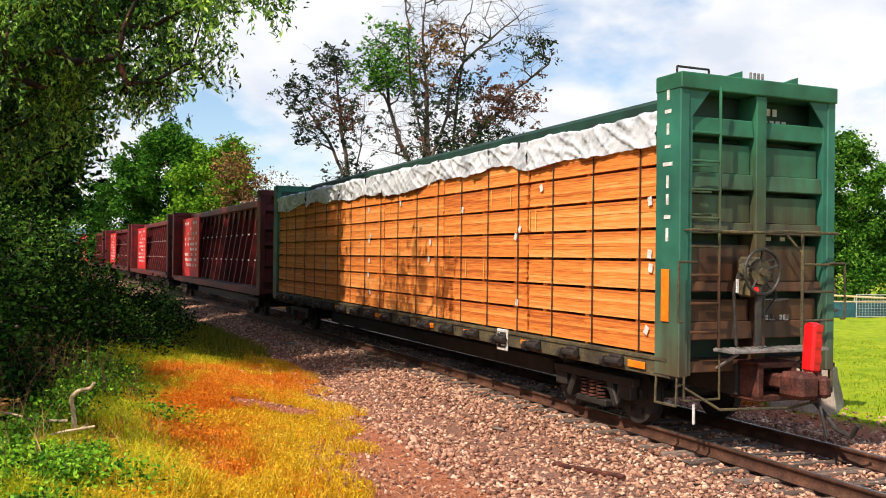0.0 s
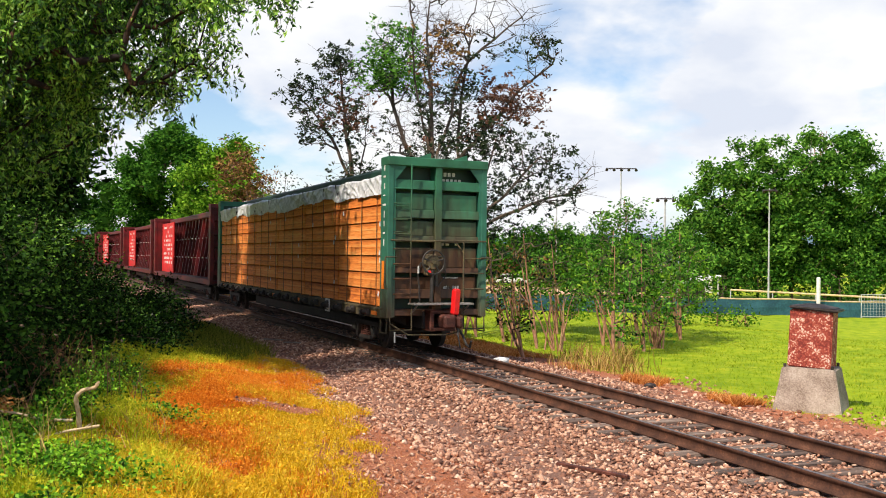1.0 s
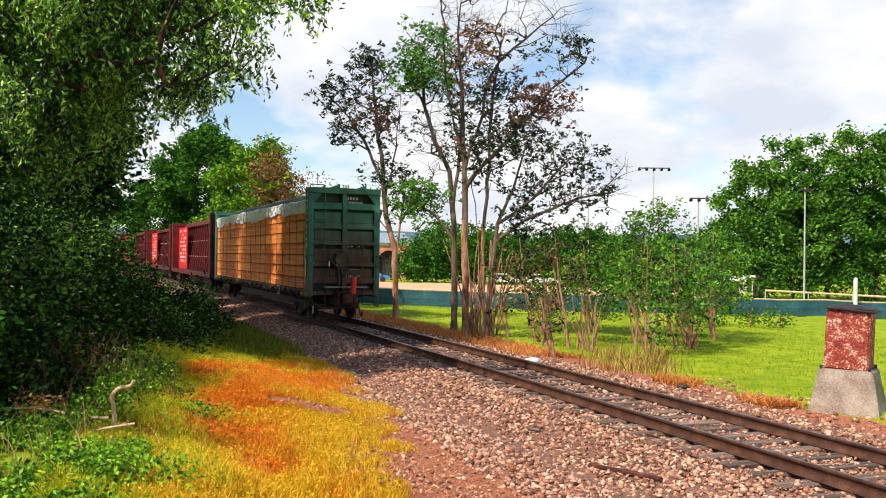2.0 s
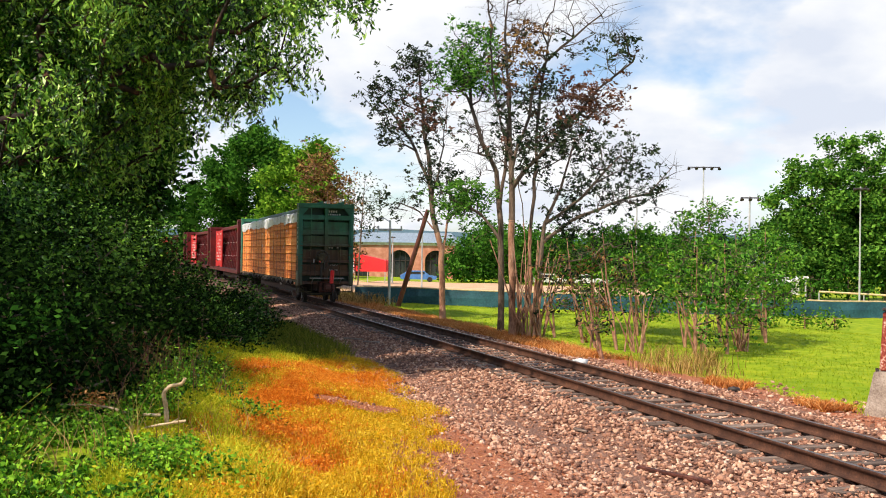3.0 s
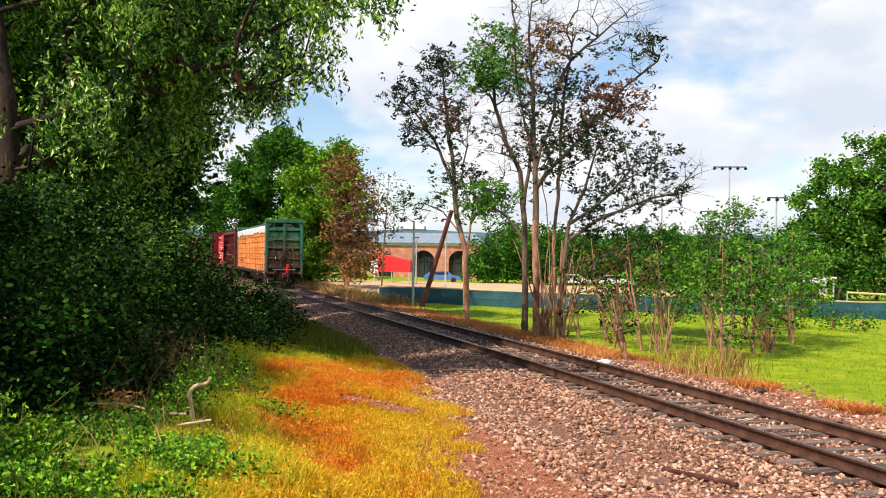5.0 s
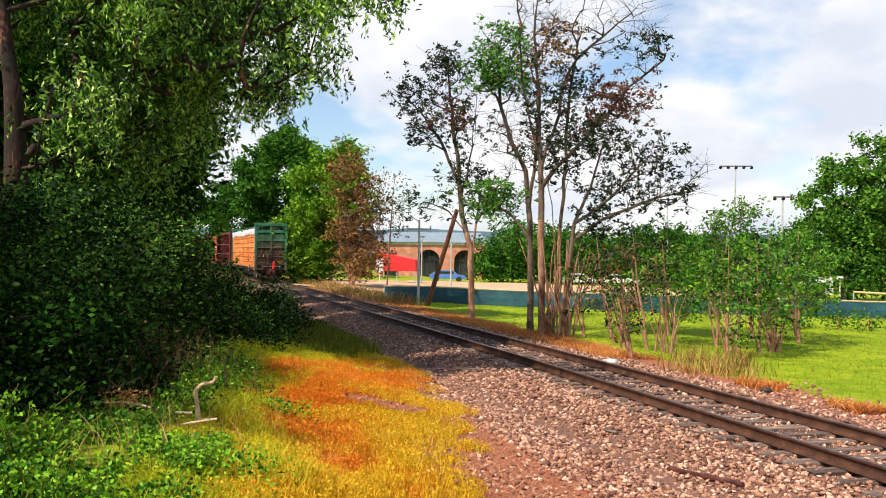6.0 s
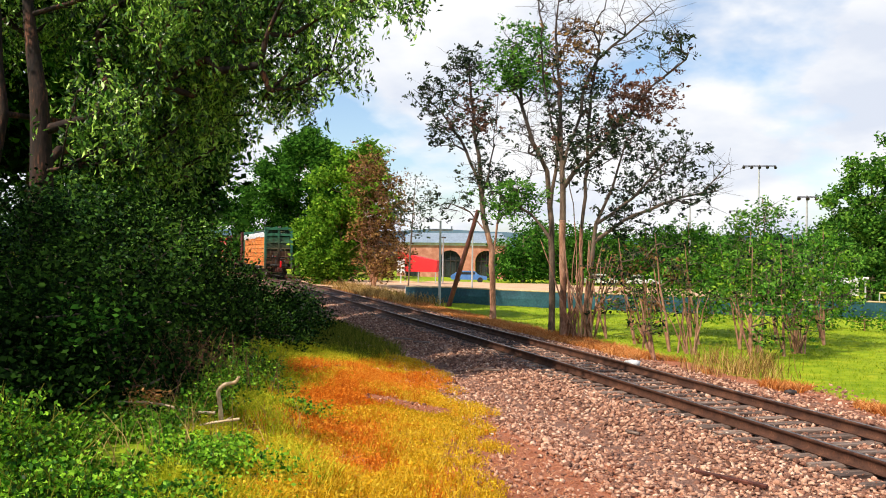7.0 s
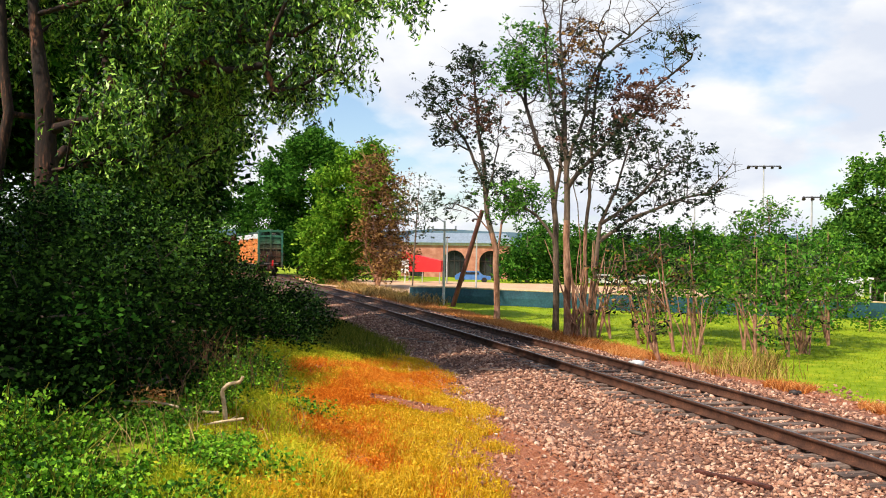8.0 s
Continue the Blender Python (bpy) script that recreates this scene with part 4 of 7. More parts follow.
def load(car):
    """Seven tiers of lumber packs on each side of the beam, straps, tags, and white wrap on top."""
    rng = random.Random(8)
    metres = (CAR_LEN - 1.08) / 6
    meshes = []
    for k in range(6):
        bm = bmesh.new()
        for c in range(9):
            z0 = c * 0.0432
            dx, dy = rng.uniform(-0.003, 0.003), rng.uniform(-0.02, 0.02)
            # boards side by side along the face are told apart by their ends
            cut = sorted(rng.uniform(-1.5, 1.5) for _ in range(rng.choice((0, 0, 1))))
            marks = [-metres / 2 + 0.03 + dy, *cut, metres / 2 - 0.03 + dy]
            for a, b in zip(marks[:-1], marks[1:]):
                box(bm, -0.54 + dx + rng.uniform(-0.003, 0.003), 0.54, a + 0.002, b - 0.002, z0 + 0.0006, z0 + 0.0426)
        me = bpy.data.meshes.new("lumber_pack")
        bm.to_mesh(me)
        bm.free()
        me.materials.append(M_LUMBER)
        meshes.append(me)
    bm = bmesh.new()
    for c in range(3):
        y = -1.3 + c * 1.3
        box(bm, -0.52, 0.52, y - 0.045, y + 0.045, 0.0, 0.033)
    dun = bpy.data.meshes.new("dunnage")
    bm.to_mesh(dun)
    bm.free()
    dun.materials.append(M_LUMBER)
    for side in (-1, 1):
        for col in range(6):
            yc = 0.54 + metres * (col + 0.5)
            for tier in range(7):
                z = 1.165 + tier * 0.432
                ob = new("lumber_pack", meshes[(col * 3 + tier * 5 + (side > 0)) % 6])
                ob.parent = car
                ob["kind"] = "stuff"
                ob.matrix_local = pose(side * 0.75, yc + rng.uniform(-0.02, 0.02), z, 0, 0, 180 if side > 0 else 0)
                d = new("dunnage", dun)
                d["kind"] = "stuff"
                d.parent = car
                d.location = (side * 0.74, yc, z - 0.036)
            wrap(car, side, yc, metres, rng)
    for side in (-1, 1):
        x = side * 1.315
        y = 0.95
        while y < CAR_LEN - 0.7:
            bm = bmesh.new()
            box(bm, x - 0.006, x + 0.006, y - 0.009, y + 0.009, 1.05, 4.42)
            rod(bm, (x, y, 4.42), (side * 0.2, y, 4.75), 0.012, sides=5)
            box(bm, x - 0.015, x + 0.015, y - 0.03, y + 0.03, 4.36, 4.5, 0.005)
            part("strap", bm, M_BLACKBAR, car, "dark tie-down strap")
            y += 1.19
    x = -1.308
    spots = [(y0, tier) for y0, tiers in ((0.72, (0, 2, 3, 4, 6)), (4.5, (1, 3, 4, 6)), (3.7, (5,)), (6.9, (5,)), (8.5, (2, 3, 6)), (10.4, (5,)), (12.5, (0, 1, 2, 3, 4, 5)), (16.4, (0, 2, 4, 6)), (20.2, (1, 3, 5))) for tier in tiers]
    for y0, tier in spots:
        y, z = y0 + rng.uniform(-0.12, 0.12), 1.165 + 0.432 * tier + rng.choice((0.06, 0.3, 0.36))
        bm = bmesh.new()
        box(bm, x - 0.012, x - 0.006, y - 0.045, y + 0.045, z - 0.06, z + 0.06, 0.0, Matrix.Translation((x, y, z)) @ Matrix.Rotation(rng.uniform(-0.5, 0.5), 4, "X") @ Matrix.Translation((-x, -y, -z)))
        part("tag", bm, M_WHITEPAINT, car, "small white paper tag")
    for k in range(26):
        y, tier = rng.uniform(0.8, CAR_LEN - 0.9), rng.randrange(2, 7)
        z = 1.165 + 0.432 * tier
        bm = bmesh.new()
        box(bm, x - 0.008, x - 0.003, y - 0.008, y + 0.008, z + 0.02, z + 0.38)
        part("band", bm, M_YELSTRAP, car, "thin yellow band")


def wrap(car, side, yc, metres, rng):
    """White plastic over the top packs: crumpled, with a ragged lower hem."""
    nu, nv = 84, 20
    seed = rng.uniform(0, 100)
    bm = bmesh.new()
    grid = []
    for i in range(nu + 1):
        u = i / nu
        y = yc + (u - 0.5) * (metres - 0.02)
        hem = 3.98 + 0.2 * noise.noise((y * 0.6, seed, 0)) + 0.035 * noise.noise((y * 4.2, seed, 3)) + 0.02
        sag = 0.04 * noise.noise((y * 0.7, seed, 9))
        row = []
        for j in range(nv + 1):
            v = j / nv
            if v < 0.72:
                f = v / 0.72
                x, z = 1.313, hem + (4.47 + sag - hem) * f
            else:
                f = (v - 0.72) / 0.28
                x, z = 1.313 - 1.1 * f, 4.47 + sag + 0.07 * f
            p = Vector((y * 1.0, z * 1.4, seed))
            cr = 0.06 * noise.noise(p * 1.5) + 0.028 * abs(noise.noise(Vector((y * 5 + z * 3, z * 2.0 - y, seed)))) + 0.006 * noise.noise(p * 9) + 0.04 * max(0.0, 0.16 - abs(noise.noise(Vector((y * 2.3 - z * 3.4, y * 0.5 + z * 1.2, seed + 40))))) / 0.16 + 0.03 * max(0.0, 0.14 - abs(noise.noise(Vector((y * 3.1 + z * 4.6, z * 0.8, seed + 70))))) / 0.14
            row.append(bm.verts.new((side * (x + cr + 0.012), y, z + (cr * 0.6 if v > 0.7 else 0))))
        grid.append(row)
    for i in range(nu):
        for j in range(nv):
            bm.faces.new((grid[i][j], grid[i + 1][j], grid[i + 1][j + 1], grid[i][j + 1]))
    ob = part("wrap", bm, M_WRAP, car, "crumpled white plastic lumber wrap")
    for p in ob.data.polygons:
        p.use_smooth = True


def red_car():
    car = empty("red_car")
    underframe(car, M_RED_SHADED)
    end_bulkhead(car, M_RED_SHADED, 0.0, -1, False)
    end_bulkhead(car, M_RED_SHADED, CAR_LEN, 1, False)
    coupler(car, 0.0, -1)
    coupler(car, CAR_LEN, 1)
    bm = bmesh.new()
    box(bm, -0.35, 0.35, 0.5, CAR_LEN - 0.5, 4.5, 4.82, 0.04)
    part("top_chord", bm, M_RED_SHADED, car)
    # web of plates with upright openings between posts
    n = 18
    pitch = (CAR_LEN - 1.0) / n
    for k in range(n + 1):
        y = 0.5 + pitch * k
        bm = bmesh.new()
        vs = [bm.verts.new((sx * a, y + d, z)) for d in (-0.06, 0.06) for sx, a, z in ((-1, 0.75, 1.12), (1, 0.75, 1.12), (1, 0.2, 4.55), (-1, 0.2, 4.55))]
        for f in ((0, 1, 2, 3), (7, 6, 5, 4), (0, 4, 5, 1), (1, 5, 6, 2), (2, 6, 7, 3), (3, 7, 4, 0)):
            bm.faces.new([vs[i] for i in f])
        part("post", bm, M_RED_SHADED, car)
    for k in range(n):
        y0 = 0.5 + pitch * k
        bm = bmesh.new()
        solid = k in (0, 1, n - 2, n - 1) or k % 3 == 1
        if solid:
            box(bm, -0.12, 0.12, y0 + 0.07, y0 + pitch - 0.07, 1.12, 4.5)
        else:
            box(bm, -0.12, 0.12, y0 + 0.07, y0 + 0.42, 1.12, 4.5)
            box(bm, -0.12, 0.12, y0 + pitch - 0.42, y0 + pitch - 0.07, 1.12, 4.5)
            box(bm, -0.12, 0.12, y0 + 0.421, y0 + pitch - 0.421, 1.12, 2.0)
            box(bm, -0.12, 0.12, y0 + 0.421, y0 + pitch - 0.421, 3.9, 4.5)
        part("web_plate", bm, M_RED_SHADED, car)
    rng = random.Random(4)
    rows = [(17.4 + 0.46 * i, 4.2 - 0.3 * j, rng.uniform(0.2, 0.4), 0.16) for j in range(9) for i in range(9) if rng.random() < 0.55]
    bars(car, rows, ("side", -0.866))
    # added panel in the brighter red, standing for the sunlit stretch of web
    bm = bmesh.new()
    box(bm, -0.86, -0.78, 16.6, 22.3, 1.13, 4.5, 0.01)
    part("sunlit_panel", bm, M_RED_SUNLIT, car, "red panel painted as the sunlit stretch, with faded white lettering")
    bars(car, [(1.0 + pitch * k, z, 0.22, 0.06) for k in range(n) for z in (2.2, 3.3)], ("side", -0.76), name="stencil")
    return tagged(car, "empty red centrebeam flat car with faded white lettering", "railway car")


lead = red_car()
TRAIN = [lumber_car(), lead]
for _ in range(3):
    TRAIN.append(copy_thing(lead, Matrix()))
for c in TRAIN[1:]:
    tagged(c, group="empty red flat cars ahead")
SPEED, START, CAR_PITCH = 11.51, -2.81, 24.9


def motions():
    """The train runs off round the curve at a steady speed; the wheels of the last car roll."""
    for i, car in enumerate(TRAIN):
        rows = []
        for k in range(17):
            t = k * 0.5
            s = START + SPEED * t + i * CAR_PITCH
            a, b = at(s), at(s + 21)
            rows.append((t, pose(a[0], a[1], 0, 0, 0, -math.degrees(math.atan2(b[0] - a[0], b[1] - a[1])))))
        walk(car, rows)
    turn = math.degrees(SPEED / 30 / 0.42)
    for w, dy in LUMBER_WHEELS:
        walk(w, [(f / 30, pose(0, dy, 0.42, -turn * f, 0, 0)) for f in range(241)])


LUMBER_WHEELS = [t for t in TURNING if t[0].parent.parent is TRAIN[0]]


# ---- trees and bushes ----
def rel(x, y, z=0.0):
    return (x, y, gz(x, y) + z)


def near_bank_trees():
    """The trees on the near bank whose crowns hang over the thicket, and others added for their shade."""
    b = rel(-9.7, 15.4, -0.1)
    blobs = [((4.28, 2.42, 6.62), (1.24, 1.24, 1.03)), ((3.24, 2.76, 5.87), (1.38, 1.38, 1.1)), ((2.0, 3.04, 5.52), (1.52, 1.52, 1.24)), ((1.38, 2.0, 5.93), (1.66, 1.66, 1.38)), ((0.9, 2.14, 4.97), (1.5, 1.5, 1.38)), ((4.77, 2.55, 5.59), (0.69, 0.69, 0.55)), ((5.59, 1.38, 6.9), (0.83, 0.83, 0.62)), ((6.62, 0.14, 6.38), (0.47, 0.47, 0.36)), ((2.9, 2.69, 7.59), (1.52, 1.52, 1.24)), ((1.31, 2.0, 7.73), (1.79, 1.79, 1.38)), ((0.55, 4.69, 4.28), (1.38, 1.38, 1.1)), ((-0.14, 2.62, 3.73), (1.24, 1.1, 0.97)), ((1.5, 0.2, 6.6), (1.2, 1.1, 1.1)), ((3.79, 2.97, 5.11), (0.62, 0.62, 0.5)), ((1.15, -0.3, 4.3), (0.8, 0.69, 0.9)), ((-2.07, 1.66, 7.04), (2.21, 2.21, 1.66))]
    tree("broadleaf_tree", "large green broadleaf tree with drooping leafy branches", b, [(0, 0, 0), (-0.05, 0.05, 2.4), (-0.2, 0.1, 4.6), (-0.55, 0.3, 6.8), (-0.7, 0.6, 9.6)], blobs, M_LEAF_BIG, M_BARK_SHADED, 11, leaf_size=0.135, per=34, clump=0.27, spacing=0.55, trunk_r=0.23, droop=1.0, ratio=0.34, strands=6, strand_len=0.34, limb=0.32, tip=0.009, step=0.6)
    b = rel(-10.75, 15.4, -0.1)
    tree("broadleaf_tree", "slim dark tree with forked trunks on the bank", b, [(0, 0, 0), (-0.1, 0.0, 2.2), (0.15, 0.1, 4.2), (-0.2, 0.2, 7)], [((-0.4, 0, 8.4), (2.0, 2.0, 1.4)), ((0.9, 2.3, 4.6), (1.4, 1.2, 1.5)), ((-2.6, 0.6, 5.8), (1.6, 1.6, 2.2))], M_LEAF_DEEP, M_BARK_SHADED, 12, leaf_size=0.14, per=60, clump=0.34, spacing=0.75, trunk_r=0.11, droop=0.6, ratio=0.42, limb=0.4)
    # two unseen trees, added out of view so that their crowns shade the bushes
    b = rel(-11.5, 8.6, -0.1)
    tree("broadleaf_tree", "unseen leafy tree added out of view to shade the thicket", b, [(0, 0, 0), (0.1, 0, 3.5), (0.4, 0.3, 6.6)], [((0.2, 0.6, 6.2), (2.6, 2.6, 1.7)), ((1.0, 1.5, 4.8), (2.0, 2.0, 1.5)), ((-1.0, 1.0, 5.6), (2.6, 2.6, 2.0))], M_LEAF_DEEP, M_BARK_SHADED, 13, leaf_size=0.2, per=110, clump=0.5, spacing=0.8, trunk_r=0.2, limb=0.4)
    b = rel(-7.9, 5.8, -0.1)
    tree("broadleaf_tree", "small unseen tree added out of view to shade the bushes", b, [(0, 0, 0), (0.1, 0, 2.2), (0.1, 0.1, 5.0)], [((0, 0, 4.4), (2.1, 2.1, 2.0)), ((-0.5, -0.3, 2.8), (1.8, 1.8, 1.5))], M_LEAF_DEEP, M_BARK_SHADED, 19, leaf_size=0.16, per=110, clump=0.45, spacing=0.75, trunk_r=0.1, limb=0.4)
    # mostly hidden row, added so that its high crowns shade track and train
    for k, (x, y, h) in enumerate(((-14.6, 18.2, 15.0), (-13.2, 20.4, 15.5), (-12.8, 23.5, 15), (-13.2, 27.0, 12.5), (-14.6, 29.0, 14.5), (-17.2, 35.5, 18), (-20.2, 42.5, 20), (-23.4, 50, 18))):
        b = rel(x, y, -0.1)
        tree("broadleaf_tree", "tall dark green tree added behind the thicket to shade the track", b, [(0, 0, 0), (0.1, 0, h * 0.3), (0.3, 0.2, h * 0.8)], [((0.3, 0, h * 0.66), (2.9, 3.3, h * 0.3)), ((0.0, 0.5, h * 0.36), (2.5, 2.9, h * 0.24)), ((0.5, -0.5, h * 0.88), (2.2, 2.4, h * 0.12)), ((2.7, 0.8, h * 0.84), (2.5, 3.3, h * 0.13))], M_LEAF_DEEP if k % 2 else M_LEAF_PAINTED_SHADE, M_BARK_SHADED, 14 + k, leaf_size=0.3, per=120, clump=0.55, spacing=0.9, trunk_r=0.2, limb=0.4)


near_bank_trees()


def curve_trees():
    b = rel(-37.3, 118)
    tree("broadleaf_tree", "dark green round-topped broadleaf tree behind the railway curve", b, [(0, 0, 0), (0, 0, 8), (0.3, 0, 15)], [((1.2, 0, 13), (6.5, 7, 5.4)), ((1.6, 0, 17.0), (4.6, 5, 3.0)), ((5.0, 0, 11), (4.2, 5, 4.8)), ((-5, 0, 8), (5, 6, 5)), ((3, 0, 5), (6, 5, 4)), ((-3.5, 0, 4.5), (6, 5, 3.5))], M_LEAF_DEEP, M_BARK, 21, leaf_size=0.48, per=220, clump=0.75, spacing=1.75, trunk_r=0.5)
    b = rel(-20.6, 78)
    tree("broadleaf_tree", "yellow-green young tree beside the curve of the track", b, [(0, 0, 0), (0, 0, 5), (0.3, 0, 10)], [((0.4, 0, 8.4), (3.1, 3.2, 3.8)), ((-0.8, 0, 4.5), (3.0, 3, 3.6)), ((1.8, 0, 10.9), (1.8, 2.0, 1.9)), ((-1.6, -0.6, 2.2), (2.4, 2, 1.9))], M_LEAF_YELLOW, M_BARK_PALE, 22, leaf_size=0.36, per=100, clump=0.5, spacing=0.95, trunk_r=0.2, crowns=[(0.6, M_LEAF_YELLOW, -1, 99), (0.4, M_LEAF_SAP, -1, 99)])
    b = rel(-17.2, 76)
    tree("vine_covered_tree", "brown tangled tree covered in dry vines", b, [(0, 0, 0), (0.2, 0, 4), (0.0, 0, 9.4)], [((0.2, 0, 6.4), (2.2, 2.0, 3.6)), ((-0.4, 0, 9.6), (1.6, 1.6, 2.0)), ((0.8, 0, 2.8), (1.9, 2, 2.3))], M_LEAF_BROWN, M_BARK_PALE, 23, leaf_size=0.26, per=17, clump=0.3, spacing=0.55, trunk_r=0.18, tip=0.032, wander=0.3, tufts=3, reach=0.6, crowns=[(0.72, M_LEAF_BROWN, -1, 99), (0.28, M_LEAF_YELLOW, 6.0, 99)], stems=[[(0, 0, 0), (-1.0, 0, 3), (-1.2, 0, 7.5)], [(0, 0, 0), (0.9, 0, 3.4), (1.2, 0, 7)], [(0, 0, 0), (-0.5, 0.2, 4), (-0.4, 0.2, 9)]])
    b = rel(-13.6, 73)
    tree("sapling", "thin sparse sapling with small dark leaves", b, [(0, 0, 0), (0.2, 0, 4), (0.5, 0, 9)], [((0.7, 0, 7.2), (2.0, 1.6, 2.6))], M_LEAF_GREY, M_BARK, 24, leaf_size=0.25, per=13, clump=0.4, spacing=0.7, trunk_r=0.07)
    for i, (x, y, h) in enumerate(((-24.5, 90, 6.5), (-46, 96, 10), (-24, 96, 6.0), (-58, 110, 13), (-34, 78, 6))):
        b = rel(x, y)
        tree("broadleaf_tree", "green tree in the woods along the curve", b, [(0, 0, 0), (0, 0, h * 0.5), (0.2, 0, h * 0.85)], [((0, 0, h * 0.55), (h * 0.38, h * 0.38, h * 0.46)), ((0.5, 0, h * 0.28), (h * 0.42, h * 0.4, h * 0.28))], M_LEAF_SAP if i % 2 else M_LEAF_DEEP, M_BARK, 120 + i, leaf_size=0.34, per=70, clump=0.75, spacing=1.25, trunk_r=0.2)


curve_trees()


def centre_trees():
    # limbs and stem tops get the painted silhouette tone above the pale trunk
    thin = dict(leaf_size=0.17, per=9, clump=0.11, spacing=0.56, tip=0.0095, wander=0.07, rise=0.35, limb=0.34, limb_mat=M_LIMB_SILHOUETTE, tufts=5, reach=0.4, ratio=0.42, step=0.55, pale_top=4.6)
    b = rel(-0.43, 34.2)
    tree("sparse_tree", "tall sparse tree with pale forked trunks and thin leaves", b, [(0, 0, 0), (-0.05, 0, 2.0), (-0.08, 0, 3.7), (-0.1, 0, 5.6), (-0.2, 0, 7.5), (-0.27, 0, 9.4), (-0.45, 0, 11.3), (-0.3, 0, 13.2)],
         [((0.2, 0, 8.9), (1.3, 1.3, 1.3)), ((0.0, 0, 10.9), (1.3, 1.2, 1.1)), ((2.4, 0, 9.0), (1.1, 1.0, 0.8)), ((3.2, 0, 8.6), (0.8, 0.8, 0.6)), ((0.3, 0, 6.8), (1.3, 1.2, 1.1)), ((1.8, 0, 7.4), (1.1, 1.0, 0.8)), ((1.0, 0, 12.2), (1.6, 1.0, 1.0)), ((2.9, 0, 11.4), (1.5, 1.0, 1.0)), ((3.9, 0, 10.3), (0.7, 0.7, 0.4)), ((-0.6, 0, 12.8), (1.1, 1.0, 0.9))],
         M_LEAF_DUSK, M_BARK_PALE, 31, trunk_r=0.16, leaf_keep=0.92,
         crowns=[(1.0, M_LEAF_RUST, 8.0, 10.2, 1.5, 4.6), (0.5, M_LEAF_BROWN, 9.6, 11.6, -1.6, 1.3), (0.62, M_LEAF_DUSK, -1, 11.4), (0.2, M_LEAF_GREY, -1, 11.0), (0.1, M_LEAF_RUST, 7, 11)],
         stems=[[(-0.1, 0, 5.4), (0.4, 0, 6.3), (1.9, 0.1, 7.9), (3.1, 0.1, 9.3), (4.3, 0.1, 10.4)], [(-0.12, 0, 6.0), (0.5, -0.2, 8.3), (0.8, -0.2, 9.8), (1.6, -0.2, 10.8), (3.2, -0.2, 12.0)], [(0, 0, 0), (0.6, 0.2, 1.4), (0.62, 0.2, 4.1), (0.75, 0.1, 6.5), (0.9, 0.1, 9.2), (1.2, 0.1, 11.6)], [(-0.15, 0, 6.8), (-0.7, 0.2, 8.6), (-0.9, 0.2, 10.6), (-1.1, 0.1, 12.8)], [(0, 0, 0.2), (0.3, -0.2, 1.6), (0.38, -0.25, 3.6), (0.2, -0.3, 5.6)]], **thin)
    b = rel(0.4, 34.5)
    tree("sparse_tree", "leaning sparse tree with dark twiggy crown", b, [(0, 0, 0), (0.1, 0, 2.2), (0.3, 0, 4.2), (0.9, 0, 5.6), (1.4, 0, 7.4)],
         [((1.7, 0, 5.3), (1.1, 1.0, 0.8)), ((3.1, 0, 6.6), (0.9, 0.9, 0.7)), ((2.2, 0, 6.9), (0.9, 0.9, 0.7)), ((4.2, 0, 5.3), (0.9, 0.8, 0.6)), ((2.8, 0, 5.2), (0.9, 0.8, 0.6)), ((1.3, 0, 4.2), (0.9, 0.8, 0.6)), ((4.9, 0, 6.2), (0.5, 0.5, 0.5)), ((1.0, 0, 7.4), (0.8, 0.8, 0.8))],
         M_LEAF_DUSK, M_BARK, 33, trunk_r=0.11, leaf_keep=0.9, crowns=[(0.75, M_LEAF_DUSK, -1, 99, -9, 4.7), (0.8, M_LEAF_GREY, -1, 99, -9, 4.7)],
         stems=[[(0.3, 0, 4.0), (1.7, 0, 5.2), (3.1, 0, 6.8)], [(0.2, 0, 3.4), (1.3, 0.2, 4.3), (2.8, 0.2, 5.0), (4.2, 0.2, 5.4), (5.0, 0.2, 6.4)]], **thin)
    b = rel(-0.92, 35.6)
    tree("sparse_tree", "dark-trunked tree with a ragged green crown", b, [(0, 0, 0), (0.0, 0, 2.4), (-0.06, 0, 4.2), (-0.26, 0, 6.3), (-0.8, 0, 7.4), (-1.25, 0, 8.9), (-1.5, 0, 11.4)],
         [((-1.1, 0, 10.9), (1.4, 1.2, 0.9)), ((-1.9, 0, 9.9), (0.9, 0.9, 0.7)), ((-0.6, 0, 9.6), (1.2, 1.1, 1.1)), ((-0.9, 0, 7.6), (1.2, 1.1, 1.0)), ((-1.8, 0, 5.2), (1.0, 0.9, 0.6)), ((-1.0, 0, 5.0), (0.7, 0.7, 0.6)), ((-0.8, 0, 6.5), (0.6, 0.6, 0.5)), ((0.4, 0, 7.6), (0.8, 0.8, 1.0))],
         M_LEAF_SAP, M_BARK, 34, trunk_r=0.14, leaf_keep=0.95, crowns=[(0.9, M_LEAF_CROWN, 9.4, 99, -9, -0.2), (1.0, M_LEAF_CROWN, -1, 5.9), (1.0, M_LEAF_DUSK, -1, 99)],
         stems=[[(-0.1, 0, 4.6), (0.1, 0, 7), (0.3, 0, 10)], [(-0.05, 0, 3.6), (-0.8, 0, 4.6), (-2.0, 0, 5.2)]], **{**thin, "per": 16, "clump": 0.15})
    b = rel(-3.78, 41.8)
